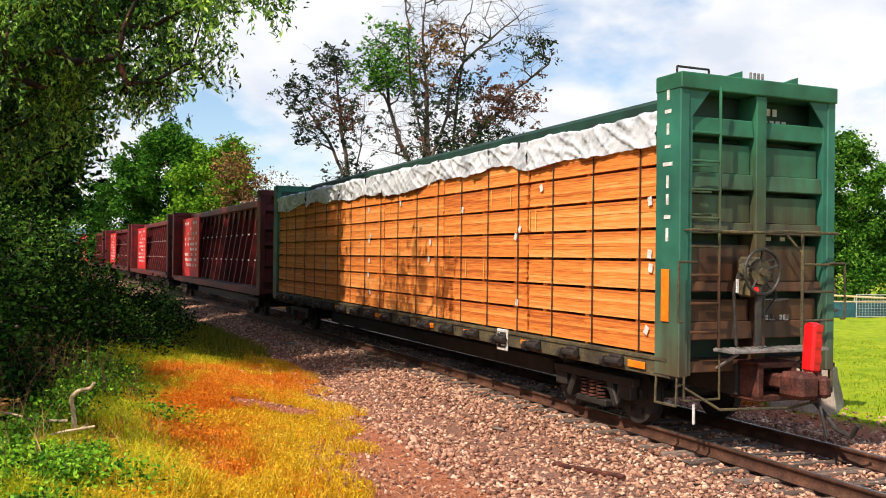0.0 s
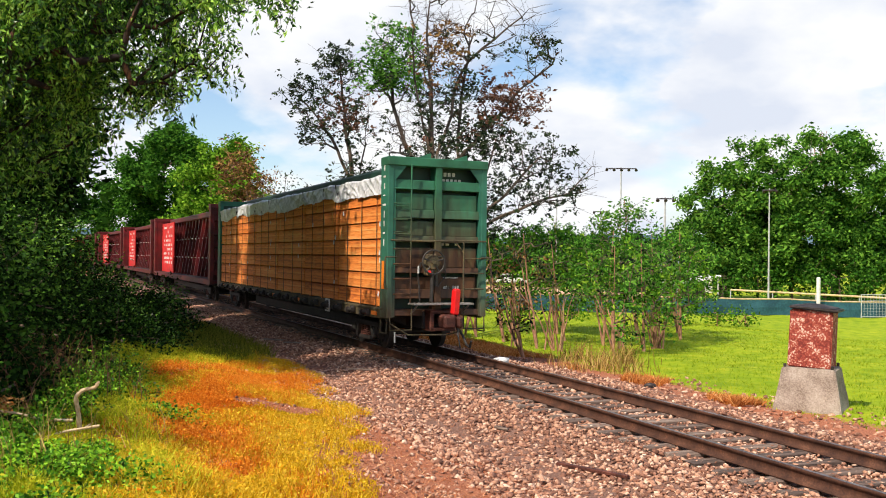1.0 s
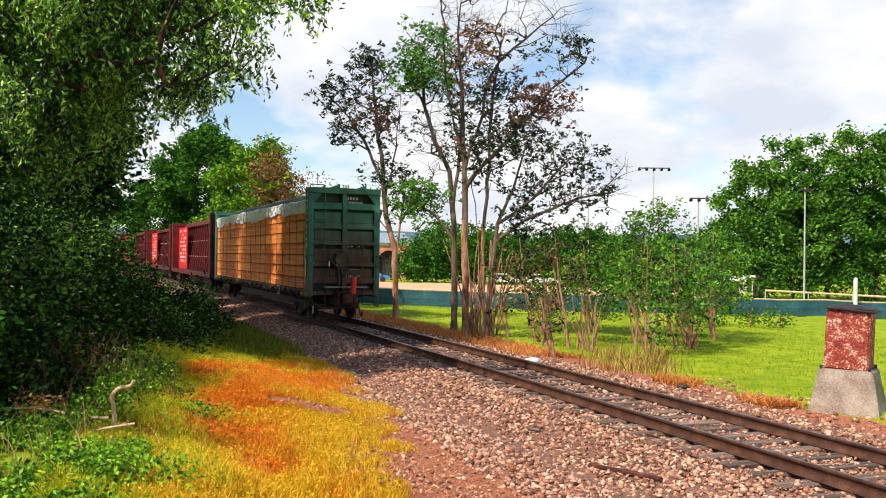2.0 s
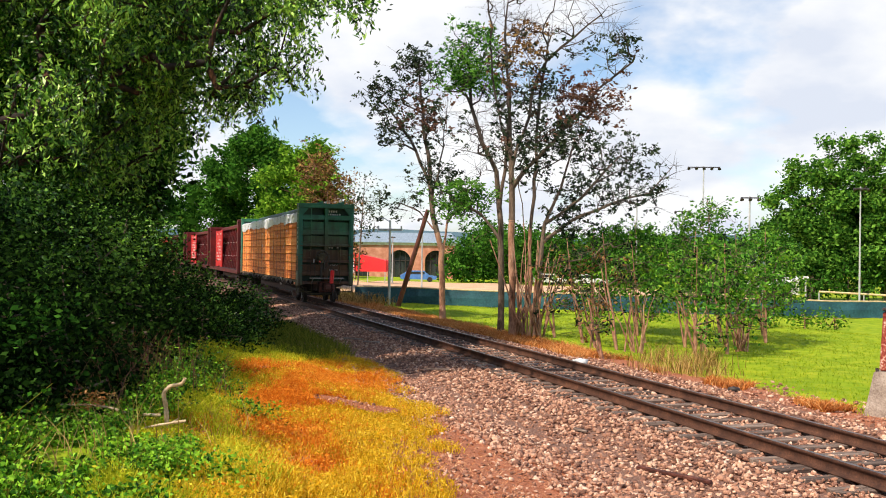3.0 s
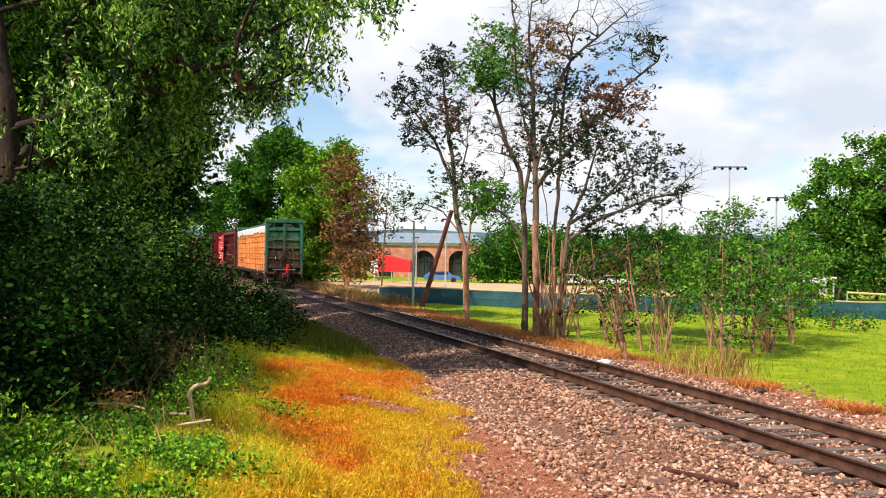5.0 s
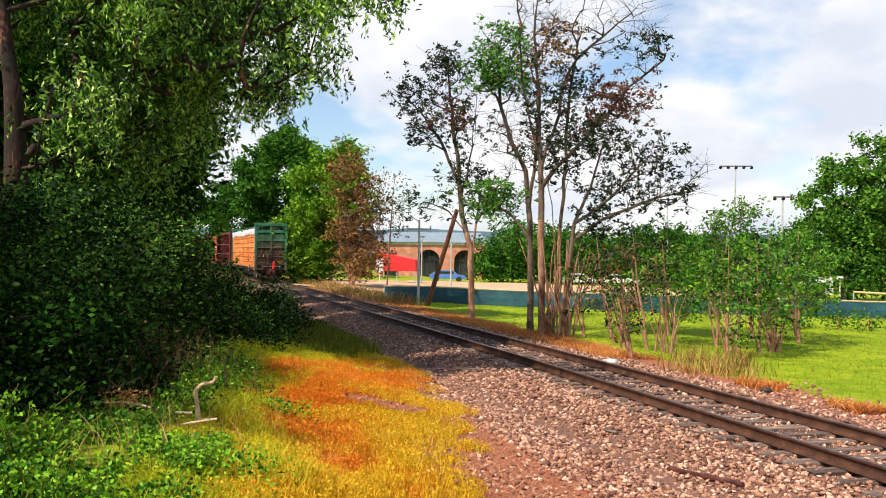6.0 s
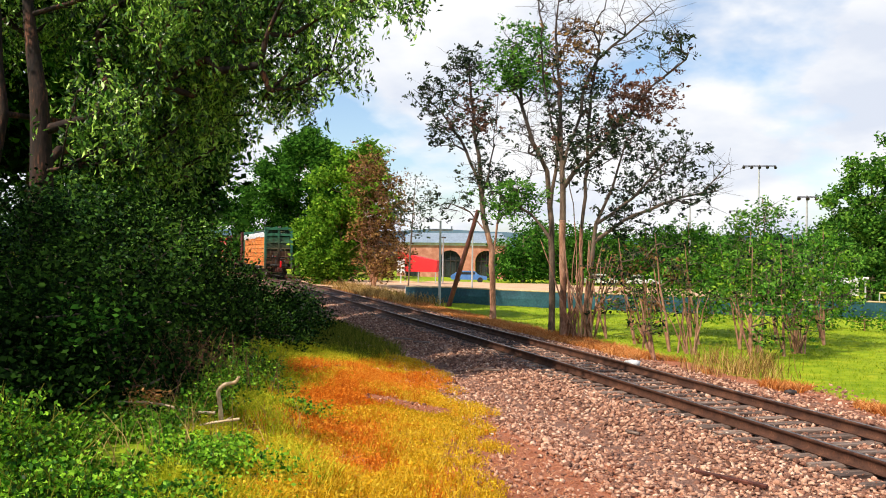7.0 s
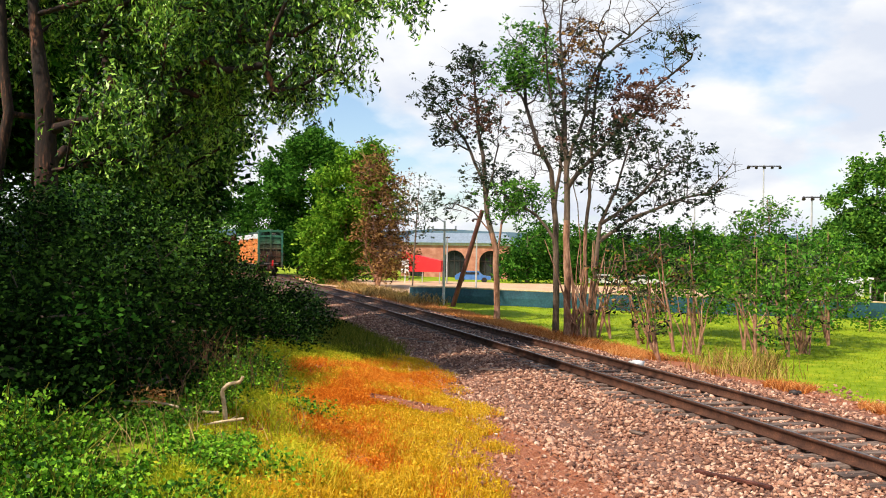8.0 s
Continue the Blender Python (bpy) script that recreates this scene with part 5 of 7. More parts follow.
    tree("sparse_tree", "slender sparse tree with a pale trunk and thin crown", b, [(0, 0, 0), (-0.1, 0, 3.2), (-0.5, 0, 4.8), (-0.7, 0, 6.9), (-1.0, 0, 9.0), (-1.3, 0, 12.0)],
         [((-1.5, 0, 11.2), (1.1, 1.1, 1.2)), ((-1.8, 0, 9.4), (1.3, 1.1, 0.8)), ((-3.3, 0, 10.4), (0.9, 0.8, 0.6)), ((-2.5, 0, 8.3), (0.7, 0.7, 0.5)), ((-0.2, 0, 8.9), (0.9, 0.9, 1.0)), ((-0.4, 0, 6.6), (1.0, 0.9, 0.8)), ((-1.9, 0, 5.2), (0.7, 0.7, 0.4)), ((0.4, 0, 5.4), (0.8, 0.8, 0.6))],
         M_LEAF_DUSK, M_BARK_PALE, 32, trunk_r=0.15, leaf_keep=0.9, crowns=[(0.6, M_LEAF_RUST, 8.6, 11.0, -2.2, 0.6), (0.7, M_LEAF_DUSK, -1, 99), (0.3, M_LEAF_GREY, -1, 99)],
         stems=[[(-0.7, 0, 6.4), (-1.6, 0.2, 8.4), (-3.0, 0.2, 10.2), (-3.9, 0.2, 10.8)], [(-0.6, 0, 5.8), (-0.1, 0.2, 8), (0.1, 0.1, 10.4)], [(0, 0, 2.8), (0.15, 0.1, 4.4), (0.3, 0.1, 6.4)], [(-0.4, 0, 4.4), (-1.2, 0, 5.0), (-2.0, 0, 5.4)]], **{**thin, "leaf_size": 0.19, "reach": 0.46})


centre_trees()


def saplings():
    """The line of leafy saplings between the track and the field."""
    rows = [  # x, y, height, radius, kind of leaf
        (7.4, 35.2, 5.4, 1.3, 2), (4.3, 33.0, 3.6, 1.2, 1), (5.6, 32.4, 4.1, 1.3, 2), (3.0, 30.0, 3.8, 0.9, 0), (6.4, 29.4, 3.5, 1.1, 1), (8.9, 34.5, 4.2, 1.4, 2), (2.0, 31.5, 3.6, 0.9, 0), (5.2, 28.2, 3.4, 1.0, 1), (1.1, 33.3, 2.9, 0.8, 0), (9.8, 38.5, 4.2, 1.5, 1), (4.4, 36.0, 4.4, 1.4, 2), (2.6, 36.4, 4.3, 1.3, 1), (7.2, 31.4, 3.9, 1.2, 2), (2.3, 27.0, 1.7, 0.4, 0)]
    for i, (x, y, h, r, kind) in enumerate(rows):
        b = rel(x, y)
        rng = random.Random(200 + i)
        lean = rng.uniform(-0.4, 0.4)
        mats = [[(0.4, M_LEAF_DUSK, -1, 99), (0.3, M_LEAF_SAP, -1, 99), (0.3, M_LEAF_BROWN, -1, 99)], [(0.65, M_LEAF_CROWN, -1, 99), (0.15, M_LEAF_DUSK, -1, 99), (0.2, M_LEAF_YELLOW, -1, 99)], [(0.7, M_LEAF_CROWN, -1, 99), (0.3, M_LEAF_YELLOW, -1, 99)]][kind]
        label = ("thin sapling with sparse dark leaves beside the track", "leafy green sapling at the edge of the field", "fresh green young tree at the edge of the field")[kind]
        tree("sapling", label, b, [(0, 0, 0), (lean * 0.4, 0, h * 0.3), (lean, 0, h * 0.55), (lean * 1.5, 0, h)], [((lean, 0, h * 0.74), (r, r, h * 0.25)), ((lean + 0.2, 0, h * 0.48), (r * 0.95, r * 0.8, h * 0.2)), *([((0.5, 0, h * 0.27), (r * 0.5, r * 0.5, h * 0.1))] if kind == 1 else [])], M_LEAF_SAP, M_BARK_PALE, 210 + i, leaf_size=0.16, per=(5, 8, 11)[kind], clump=0.15, spacing=(0.62, 0.55, 0.5)[kind], tip=0.008, trunk_r=0.05, category="tree", crowns=mats, tufts=3, reach=0.26, droop=0.5, ratio=0.42, limb_mat=M_BARK, stems=[[(0, 0, 0), (-0.25, 0.1, h * 0.3), (-0.5, 0.1, h * 0.7)]])
    # bare multi-stemmed clumps
    for i, (x, y, h) in enumerate(((0.15, 33.6, 3.6), (0.5, 33.8, 3.0), (2.4, 30.4, 2.2), (3.6, 29.6, 1.9), (5.7, 30.2, 2.0), (-0.4, 34.2, 2.0), (7.2, 31, 1.9))):
        rng = np.random.default_rng(300 + i)
        b = rel(x, y)
        root = empty("bare_shrub", Matrix.Translation(b))
        for k in range(9):
            a, c, ra, rb = [], [], [], []
            p = np.array([rng.normal() * 0.12, rng.normal() * 0.12, 0])
            d = np.array([rng.normal() * 0.2, rng.normal() * 0.2, 1.0])
            for j in range(4):
                q = p + d * h / 4 + rng.normal(size=3) * [0.05, 0.05, 0]
                a.append(p), c.append(q), ra.append((0.035 - 0.007 * j) * (1 + 0.5 * (i < 2))), rb.append((0.028 - 0.006 * j) * (1 + 0.5 * (i < 2)))
                p = q
            v, f = tubes(np.array(a), np.array(c), np.array(ra), np.array(rb), 6)
            from_arrays("stem", v, f, M_BARK_PALE, root, smooth=True)
        tagged(root, "clump of bare pale shrub stems beside the track", "shrub")


saplings()


def right_trees():
    for x, y, h, r, sd in ((26.8, 88, 14.0, 4.6, 41), (31.5, 88, 16.4, 5.6, 42), (38.5, 90, 16.8, 6.2, 43), (46, 93, 14.5, 6.5, 44)):
        b = rel(x, y)
        tree("broadleaf_tree", "full dark green broadleaf tree beyond the ball field", b, [(0, 0, 0), (0, 0, 6), (0, 0, h * 0.85)], [((0, 0, h * 0.66), (r, r, h * 0.34)), ((-r * 0.35, -1, h * 0.42), (r * 0.75, r * 0.7, h * 0.26)), ((r * 0.35, -1, h * 0.36), (r * 0.8, r * 0.7, h * 0.26)), ((0, -1.5, h * 0.24), (r * 0.9, r * 0.6, h * 0.14))], M_LEAF_FIELD, M_BARK, sd, leaf_size=0.4, per=190, clump=0.55, spacing=1.75, trunk_r=0.45)
    for i in range(9):  # undergrowth at the foot of the trees
        b = rel(25.5 + 3.6 * i, 84 + (i % 3))
        h = 3.2 + 0.5 * ((i * 7) % 4)
        tree("bush", "dark green undergrowth beneath the broadleaf trees", b, [(0, 0, 0), (0, 0, h * 0.6)], [((0, 0, h * 0.5), (2.4, 2.0, h * 0.5))], M_LEAF_DEEP, M_BARK, 440 + i, leaf_size=0.36, per=50, clump=0.55, spacing=1.1, trunk_r=0.1, category="bush")
    # bare tips over the crown
    b = rel(39.5, 95)
    tree("bare_tree", "bare grey tree behind the green trees", b, [(0, 0, 0), (0, 0, 9), (0, 0, 16)], [((0, 0, 15.2), (3.0, 2.0, 2.6))], M_LEAF_GREY, M_BARK_PALE, 49, per=1, leaf_keep=0.05, spacing=0.8, tip=0.02, trunk_r=0.2, leaf_size=0.2)


right_trees()


def far_woods():
    rng = random.Random(17)
    for i in range(24):
        y = (118, 140, 160)[i % 3] + rng.uniform(-6, 6)
        x = math.tan(radians(-3.5 + i * 0.9 + rng.uniform(-0.3, 0.3))) * y
        h = rng.uniform(6.6, 8.6) * y / 132
        b = rel(x, y)
        tree("broadleaf_tree", "distant dark green tree beyond the ball field", b, [(0, 0, 0), (0, 0, h * 0.8)], [((0, 0, h * 0.58), (h * 0.5, h * 0.4, h * 0.42)), ((rng.uniform(-1, 1), 0, h * 0.28), (h * 0.6, h * 0.4, h * 0.28))], M_LEAF_DEEP, M_BARK, 400 + i, leaf_size=0.5, per=55, clump=0.8, spacing=1.4, trunk_r=0.25)


far_woods()


def bushes():
    """The thicket along the near bank."""
    spots = [  # x, y, height, radius
        (-7.7, 11.9, 2.6, 1.3), (-6.5, 12.6, 2.7, 1.25), (-6.7, 13.6, 2.3, 1.1), (-7.6, 14.4, 2.8, 1.5),
        (-7.3, 15.6, 1.7, 1.0), (-7.7, 17.3, 1.9, 1.2), (-7.2, 18.8, 1.15, 0.9), (-8.9, 17.0, 3.0, 1.6),
        (-8.4, 20.2, 1.85, 1.1), (-8.4, 22.8, 1.25, 1.0), (-9.8, 21.0, 2.4, 1.5), (-8.7, 25.6, 1.1, 0.9), (-10.6, 25.4, 1.4, 1.2),
        (-9.3, 28.6, 1.3, 1.1), (-11.6, 29.4, 1.3, 1.2), (-10.6, 32.6, 1.4, 1.2), (-13.4, 34, 0.85, 1.2),
        (-6.2, 10.4, 1.7, 1.0), (-5.6, 11.5, 1.4, 0.8), (-9.0, 9.6, 2.6, 1.6), (-7.6, 8.8, 1.8, 1.1), (-5.7, 7.9, 1.25, 0.75), (-6.1, 9.2, 1.5, 0.8), (-5.3, 6.6, 1.0, 0.6), (-5.4, 9.9, 1.05, 0.6), (-17, 42, 0.8, 1.4), (-9.4, 13.2, 2.6, 1.4), (-10.8, 13.6, 2.7, 1.4), (-12.2, 15.5, 3.0, 1.6),
        (-5.3, 8.4, 1.3, 0.8), (-5.0, 9.5, 1.1, 0.7), (-6.5, 17.8, 0.8, 0.7), (-7.0, 21.0, 0.85, 0.8), (-7.7, 23.8, 0.8, 0.9), (-8.1, 26.8, 0.8, 0.8), (-6.4, 19.6, 0.6, 0.6), (-9.6, 31, 0.9, 0.9), (-10.8, 35.5, 0.8, 0.9),
    ]
    for i, (x, y, h, r) in enumerate(spots):
        b = rel(x, y, -0.05)
        near = y < 20
        # bright leaves above, near-black below: sun and shade painted by height
        tree("bush", "dense green bush on the bank, shade and sun painted in its leaves", b, [(0, 0, 0), (0.1, 0, h * 0.4), (0, 0, h * 0.75)], [((0, 0, h * 0.55), (r, r, h * 0.45)), ((0.2, -0.2, h * 0.28), (r * 1.1, r * 1.1, h * 0.3))], M_LEAF_PAINTED_SHADE, M_BARK, 60 + i, leaf_size=0.068 if near else 0.1, per=210 if near else 90, clump=0.3, spacing=0.46 if near else 0.6, trunk_r=0.05, category="bush", tip=0.005, step=0.45, droop=0.1, ratio=0.55, crowns=[(0.55, M_LEAF_PAINTED_SHADE, -1, 99), (0.45, M_LEAF_SUNLIT_TOP, h * 0.52, 99)] if h > 2.2 or y > 14 else [(0.95, M_LEAF_PAINTED_SHADE, -1, 99), (0.05, M_LEAF_DEEP, h * 0.5, 99)])


bushes()


# ---- ground cover: stones, grass, weeds, dead wood ----
def ball_template():
    """A twelve-cornered lump."""
    g = (1 + 5 ** 0.5) / 2
    v = np.array([(-1, g, 0), (1, g, 0), (-1, -g, 0), (1, -g, 0), (0, -1, g), (0, 1, g), (0, -1, -g), (0, 1, -g), (g, 0, -1), (g, 0, 1), (-g, 0, -1), (-g, 0, 1)], float)
    v /= np.linalg.norm(v[0])
    f = np.array([(0, 11, 5), (0, 5, 1), (0, 1, 7), (0, 7, 10), (0, 10, 11), (1, 5, 9), (5, 11, 4), (11, 10, 2), (10, 7, 6), (7, 1, 8), (3, 9, 4), (3, 4, 2), (3, 2, 6), (3, 6, 8), (3, 8, 9), (4, 9, 5), (2, 4, 11), (6, 2, 10), (8, 6, 7), (9, 8, 1)])
    return v, f


def stones(name, label, pts, size, rng, mat):
    tv, tf = ball_template()
    n = len(pts)
    sc = (size * rng.uniform(0.5, 1.5, n))[:, None, None] * rng.uniform(0.5, 1.4, (n, 1, 3))
    v = tv[None] * sc * rng.uniform(0.45, 1.35, (n, 12, 1))
    a = rng.uniform(0, 2 * np.pi, n)
    c, s = np.cos(a)[:, None], np.sin(a)[:, None]
    tilt = rng.normal(size=n)[:, None] * 0.5
    x, y, z = v[..., 0], v[..., 1], v[..., 2] * 0.62
    y, z = y * np.cos(tilt) - z * np.sin(tilt), y * np.sin(tilt) + z * np.cos(tilt)
    x, y = x * c - y * s, x * s + y * c
    verts = np.stack([x, y, z], -1) + pts[:, None]
    faces = (tf[None] + np.arange(n)[:, None, None] * 12).reshape(-1, 3)
    ob = from_arrays(name, verts.reshape(-1, 3), faces, mat)
    return tagged(ob, label, "gravel", kind="stuff")


def spread(n, s0, s1, q0, q1, rng, near=True):
    """Random spots along the track, thicker towards the low end of s."""
    u = rng.random(n)
    s = s0 + (s1 - s0) * (u ** 1.7 if near else u)
    q = rng.uniform(q0, q1, n)
    h = np.interp(s, _s, _h)
    x = np.interp(s, _s, _x) + q * np.cos(h)
    y = np.interp(s, _s, _y) - q * np.sin(h)
    return x, y, q, s


def ballast():
    rng = np.random.default_rng(71)
    for n, s0, s1, q0, q1, size in ((46000, -12, 42, -4.6, -0.9, 0.036), (10000, -12, 30, -6.8, -4.2, 0.025), (16000, -12, 45, -0.68, 0.68, 0.033), (14000, -12, 45, 0.85, 3.6, 0.038), (1500, -10, 6, 3.6, 5.6, 0.042)):
        x, y, q, s = spread(n, s0, s1, q0, q1, rng)
        z = ground_z(x, y)
        inner = np.abs(q) < 1.35
        lump = rng.random(n) ** 2 * 0.03
        zz = z + np.where(inner, rng.uniform(-0.005, 0.05, n), lump)
        if q0 < -6:
            keep = rng.random(n) < np.clip((q + 7.0) / 2.2, 0.08, 1) * (0.45 + 0.55 * (np.sin(x * 2.1) * np.sin(y * 1.7) > -0.3))
            x, y, zz = x[keep], y[keep], zz[keep]
        stones("ballast", "broken pinkish-grey railway ballast stones", np.stack([x, y, zz], 1), size, rng, M_STONE)


ballast()


def inside(poly, x, y):
    ok = np.zeros(len(x), bool)
    k = len(poly)
    for i in range(k):
        (x0, y0), (x1, y1) = poly[i], poly[(i + 1) % k]
        cross = ((y0 > y) != (y1 > y)) & (x < (x1 - x0) * (y - y0) / (y1 - y0 + 1e-12) + x0)
        ok ^= cross
    return ok


GRASS = [(-2.4, 5.0), (-3.5, 8.2), (-4.6, 11.5), (-5.8, 15.0), (-6.6, 19.0), (-6.4, 22.0), (-5.2, 23.8), (-3.7, 22.6), (-2.5, 18.6), (-1.55, 15.0), (-1.1, 12.5), (-0.9, 9.6), (-0.7, 7.6), (-0.6, 5.0)]
SCORCHED = [(-3.4, 12.8, 0.85, 1.9), (-2.75, 10.1, 0.65, 0.9), (-3.5, 17.0, 1.2, 2.6), (-2.1, 8.6, 0.4, 0.5), (-4.7, 15.6, 0.6, 1.4)]  # x, y and half-widths of the scorched patches
LEAFY = [(-4.6, 4.5), (-4.35, 6.3), (-4.6, 7.3), (-4.5, 8.3), (-4.5, 9.8), (-4.9, 11.8), (-5.5, 14.4), (-4.9, 14.4), (-4.2, 11.4), (-3.7, 9.2), (-3.15, 8.2), (-2.75, 7.2), (-2.5, 6.2), (-1.9, 4.5)]


def patch(x, y, sd):
    return np.array([noise.noise((a * 0.55, b * 0.38, sd)) for a, b in zip(x, y)])


def grasses():
    rng = np.random.default_rng(72)
    # the grass grows in tufts; each tuft has one colour and its own height
    n = 26000
    x, y = rng.uniform(-7, 0, n), rng.uniform(5, 24, n)
    keep = inside(GRASS, x + 0.5 * patch(x * 3, y * 3, 21.0), y + 0.6 * patch(x, y, 31.0)) & (rng.random(n) < np.clip(13 / y, 0.4, 1)) & (inside(GRASS, x + 0.55, y) | (rng.random(n) < 0.4))
    x, y = x[keep], y[keep]
    burnt = np.zeros(len(x))
    for cx, cy, rx, ry in SCORCHED:
        burnt = np.maximum(burnt, np.exp(-((x - cx) / rx) ** 2 - ((y - cy) / ry) ** 2))
    clump = patch(x * 2.2, y * 2.2, 4.0)
    burnt = burnt + 0.5 * clump + rng.normal(size=len(x)) * 0.24
    orange = burnt > 0.4
    left = np.interp(y, [5, 6.8, 9.7, 11.3, 15.5, 24], [-2.2, -2.4, -2.9, -3.5, -4.6, -5.2]) - x
    green = (~orange) & (left + 0.7 * clump + rng.normal(size=len(x)) * 0.3 > 0.1)
    bare = np.exp(-((x + 2.5) / 0.75) ** 2 - ((y - 13.7) / 0.7) ** 2) > 0.4 + 0.5 * clump
    for name, label, sel, mat, h, w in (
        ("yellow_grass", "dry yellow grass on the bank", ~orange & ~green & ~bare, M_GRASS_YEL, 0.11, 0.010),
        ("orange_grass", "scorched orange grass on the bank", orange & ~bare, M_GRASS_ORANGE, 0.09, 0.011),
        ("green_grass", "yellow-green grass on the bank", green, M_GRASS_GREEN, 0.15, 0.011),
    ):
        size = 0.55 + 1.0 * np.clip(clump[sel] + 0.4, 0, 1)
        size = np.where(np.hypot((x[sel] + 3.3) / 0.55, (y[sel] - 7.9) / 1.1) < 1, 0.4, size)
        xx, yy = (np.repeat(a[sel], 12) + rng.normal(size=12 * sel.sum()) * 0.05 for a in (x, y))
        size = np.repeat(size, 12)
        v, f = blades(np.stack([xx, yy, ground_z(xx, yy) - 0.01], 1), h * size, w, rng, 0.55)
        tagged(from_arrays(name, v, f, mat), label, "grass", kind="stuff")
        pick = rng.random(len(xx)) < 0.9
        cen = np.stack([xx[pick], yy[pick], ground_z(xx[pick], yy[pick]) + rng.random(pick.sum()) ** 1.2 * h * size[pick]], 1)
        cen[:, :2] += rng.normal(size=(len(cen), 2)) * 0.03
        v, f = leaf_quads(cen, 0.036, rng, -0.2, 0.42)
        tagged(from_arrays(name.replace("grass", "weed"), v, f, mat), label.replace("grass", "small-leaved weed"), "weeds", kind="stuff")
    # dead straw lying on the brown soil
    n = 52000
    x, y, q, s = spread(n, -10, 24, -7.8, -3.2, rng)
    keep = rng.random(n) < np.clip((-q - 3.2) / 2.5, 0, 1)
    x, y = x[keep], y[keep]
    v, f = blades(np.stack([x, y, ground_z(x, y)], 1), 0.03, 0.012, rng, 3.2)
    tagged(from_arrays("straw", v, f, M_DEADGRASS), "dry straw scattered on brown soil", "straw", kind="stuff")
    # weeds at the foot of the thicket, its shade painted into their olive
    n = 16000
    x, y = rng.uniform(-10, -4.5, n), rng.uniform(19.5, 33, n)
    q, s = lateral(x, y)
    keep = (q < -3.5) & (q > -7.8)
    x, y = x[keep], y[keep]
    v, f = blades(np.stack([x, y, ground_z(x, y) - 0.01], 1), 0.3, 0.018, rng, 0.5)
    tagged(from_arrays("green_grass", v, f, M_STEM_AND_SHADE_GRASS), "weeds at the foot of the thicket, shade painted in as olive", "grass", kind="stuff")
    # dry grass along the far side of the track
    n = 60000
    x, y, q, s = spread(n, 2, 95, 2.6, 4.8, rng)
    p = patch(x, y, 8.0) + 0.72 * np.clip((s - 8) / 8, 0, 1) - np.abs(q - 3.9) * 0.28
    keep = p > 0.1
    x, y, s = x[keep], y[keep], s[keep]
    v, f = blades(np.stack([x, y, ground_z(x, y) - 0.01], 1), 0.17, 0.024, rng, 1.0)
    tagged(from_arrays("dry_grass", v, f, M_STRAW), "dry orange grass along the far side of the track", "grass", kind="stuff")
    for cx, cy, n, h in ((4.4, 25.0, 200, 0.5), (3.3, 24.4, 90, 0.45), (5.2, 26.4, 160, 0.55), (3.9, 26.6, 120, 0.5), (4.8, 24.0, 110, 0.35)):
        x, y = rng.normal(cx, 0.3, n), rng.normal(cy, 0.4, n)
        v, f = blades(np.stack([x, y, ground_z(x, y) - 0.01], 1), h, 0.022, rng, 0.6)
        tagged(from_arrays("tall_weeds", v, f, M_WEEDSTALK), "tangle of tall dry weed stalks beside the track", "weeds", kind="stuff")
    n = 5200
    s = rng.uniform(38, 72, n)
    q = rng.normal(4.0, 0.9, n)
    x, y = at(s, q)
    keep = (q > 2.2) & (patch(x * 1.5, y * 1.5, 12.0) > -0.25)
    x, y = x[keep], y[keep]
    v, f = blades(np.stack([x, y, ground_z(x, y) - 0.01], 1), 0.6, 0.035, rng, 0.7)
    tagged(from_arrays("tall_weeds", v, f, M_WEEDSTALK), "bank of tall dry straw beside the curve", "weeds", kind="stuff")
    # turf of the field where it comes near
    n = 60000
    x, y, q, s = spread(n, -8, 55, 4.0, 22, rng)
    keep = (q > 4.6 + patch(x, y, 2.0) * 1.2)
    x, y = x[keep], y[keep]
    v, f = blades(np.stack([x, y, ground_z(x, y) - 0.01], 1), 0.07, 0.02, rng, 0.8)
    tagged(from_arrays("turf", v, f, M_TURF), "bright green mown turf of the ball field", "grass", kind="stuff")


M_DEADGRASS = leaf_mat("dead_grass", (0.24, 0.075, 0.034), (0.5, 0.19, 0.085), (0.7, 0.4, 0.22), 0.15)
M_WEEDSTALK = leaf_mat("dry_weed_stalk", (0.16, 0.1, 0.03), (0.38, 0.24, 0.07), (0.6, 0.42, 0.16), 0.2)
M_TURF = leaf_mat("turf_blade", (0.14, 0.24, 0.006), (0.24, 0.34, 0.01), (0.4, 0.44, 0.03), 0.3)
grasses()


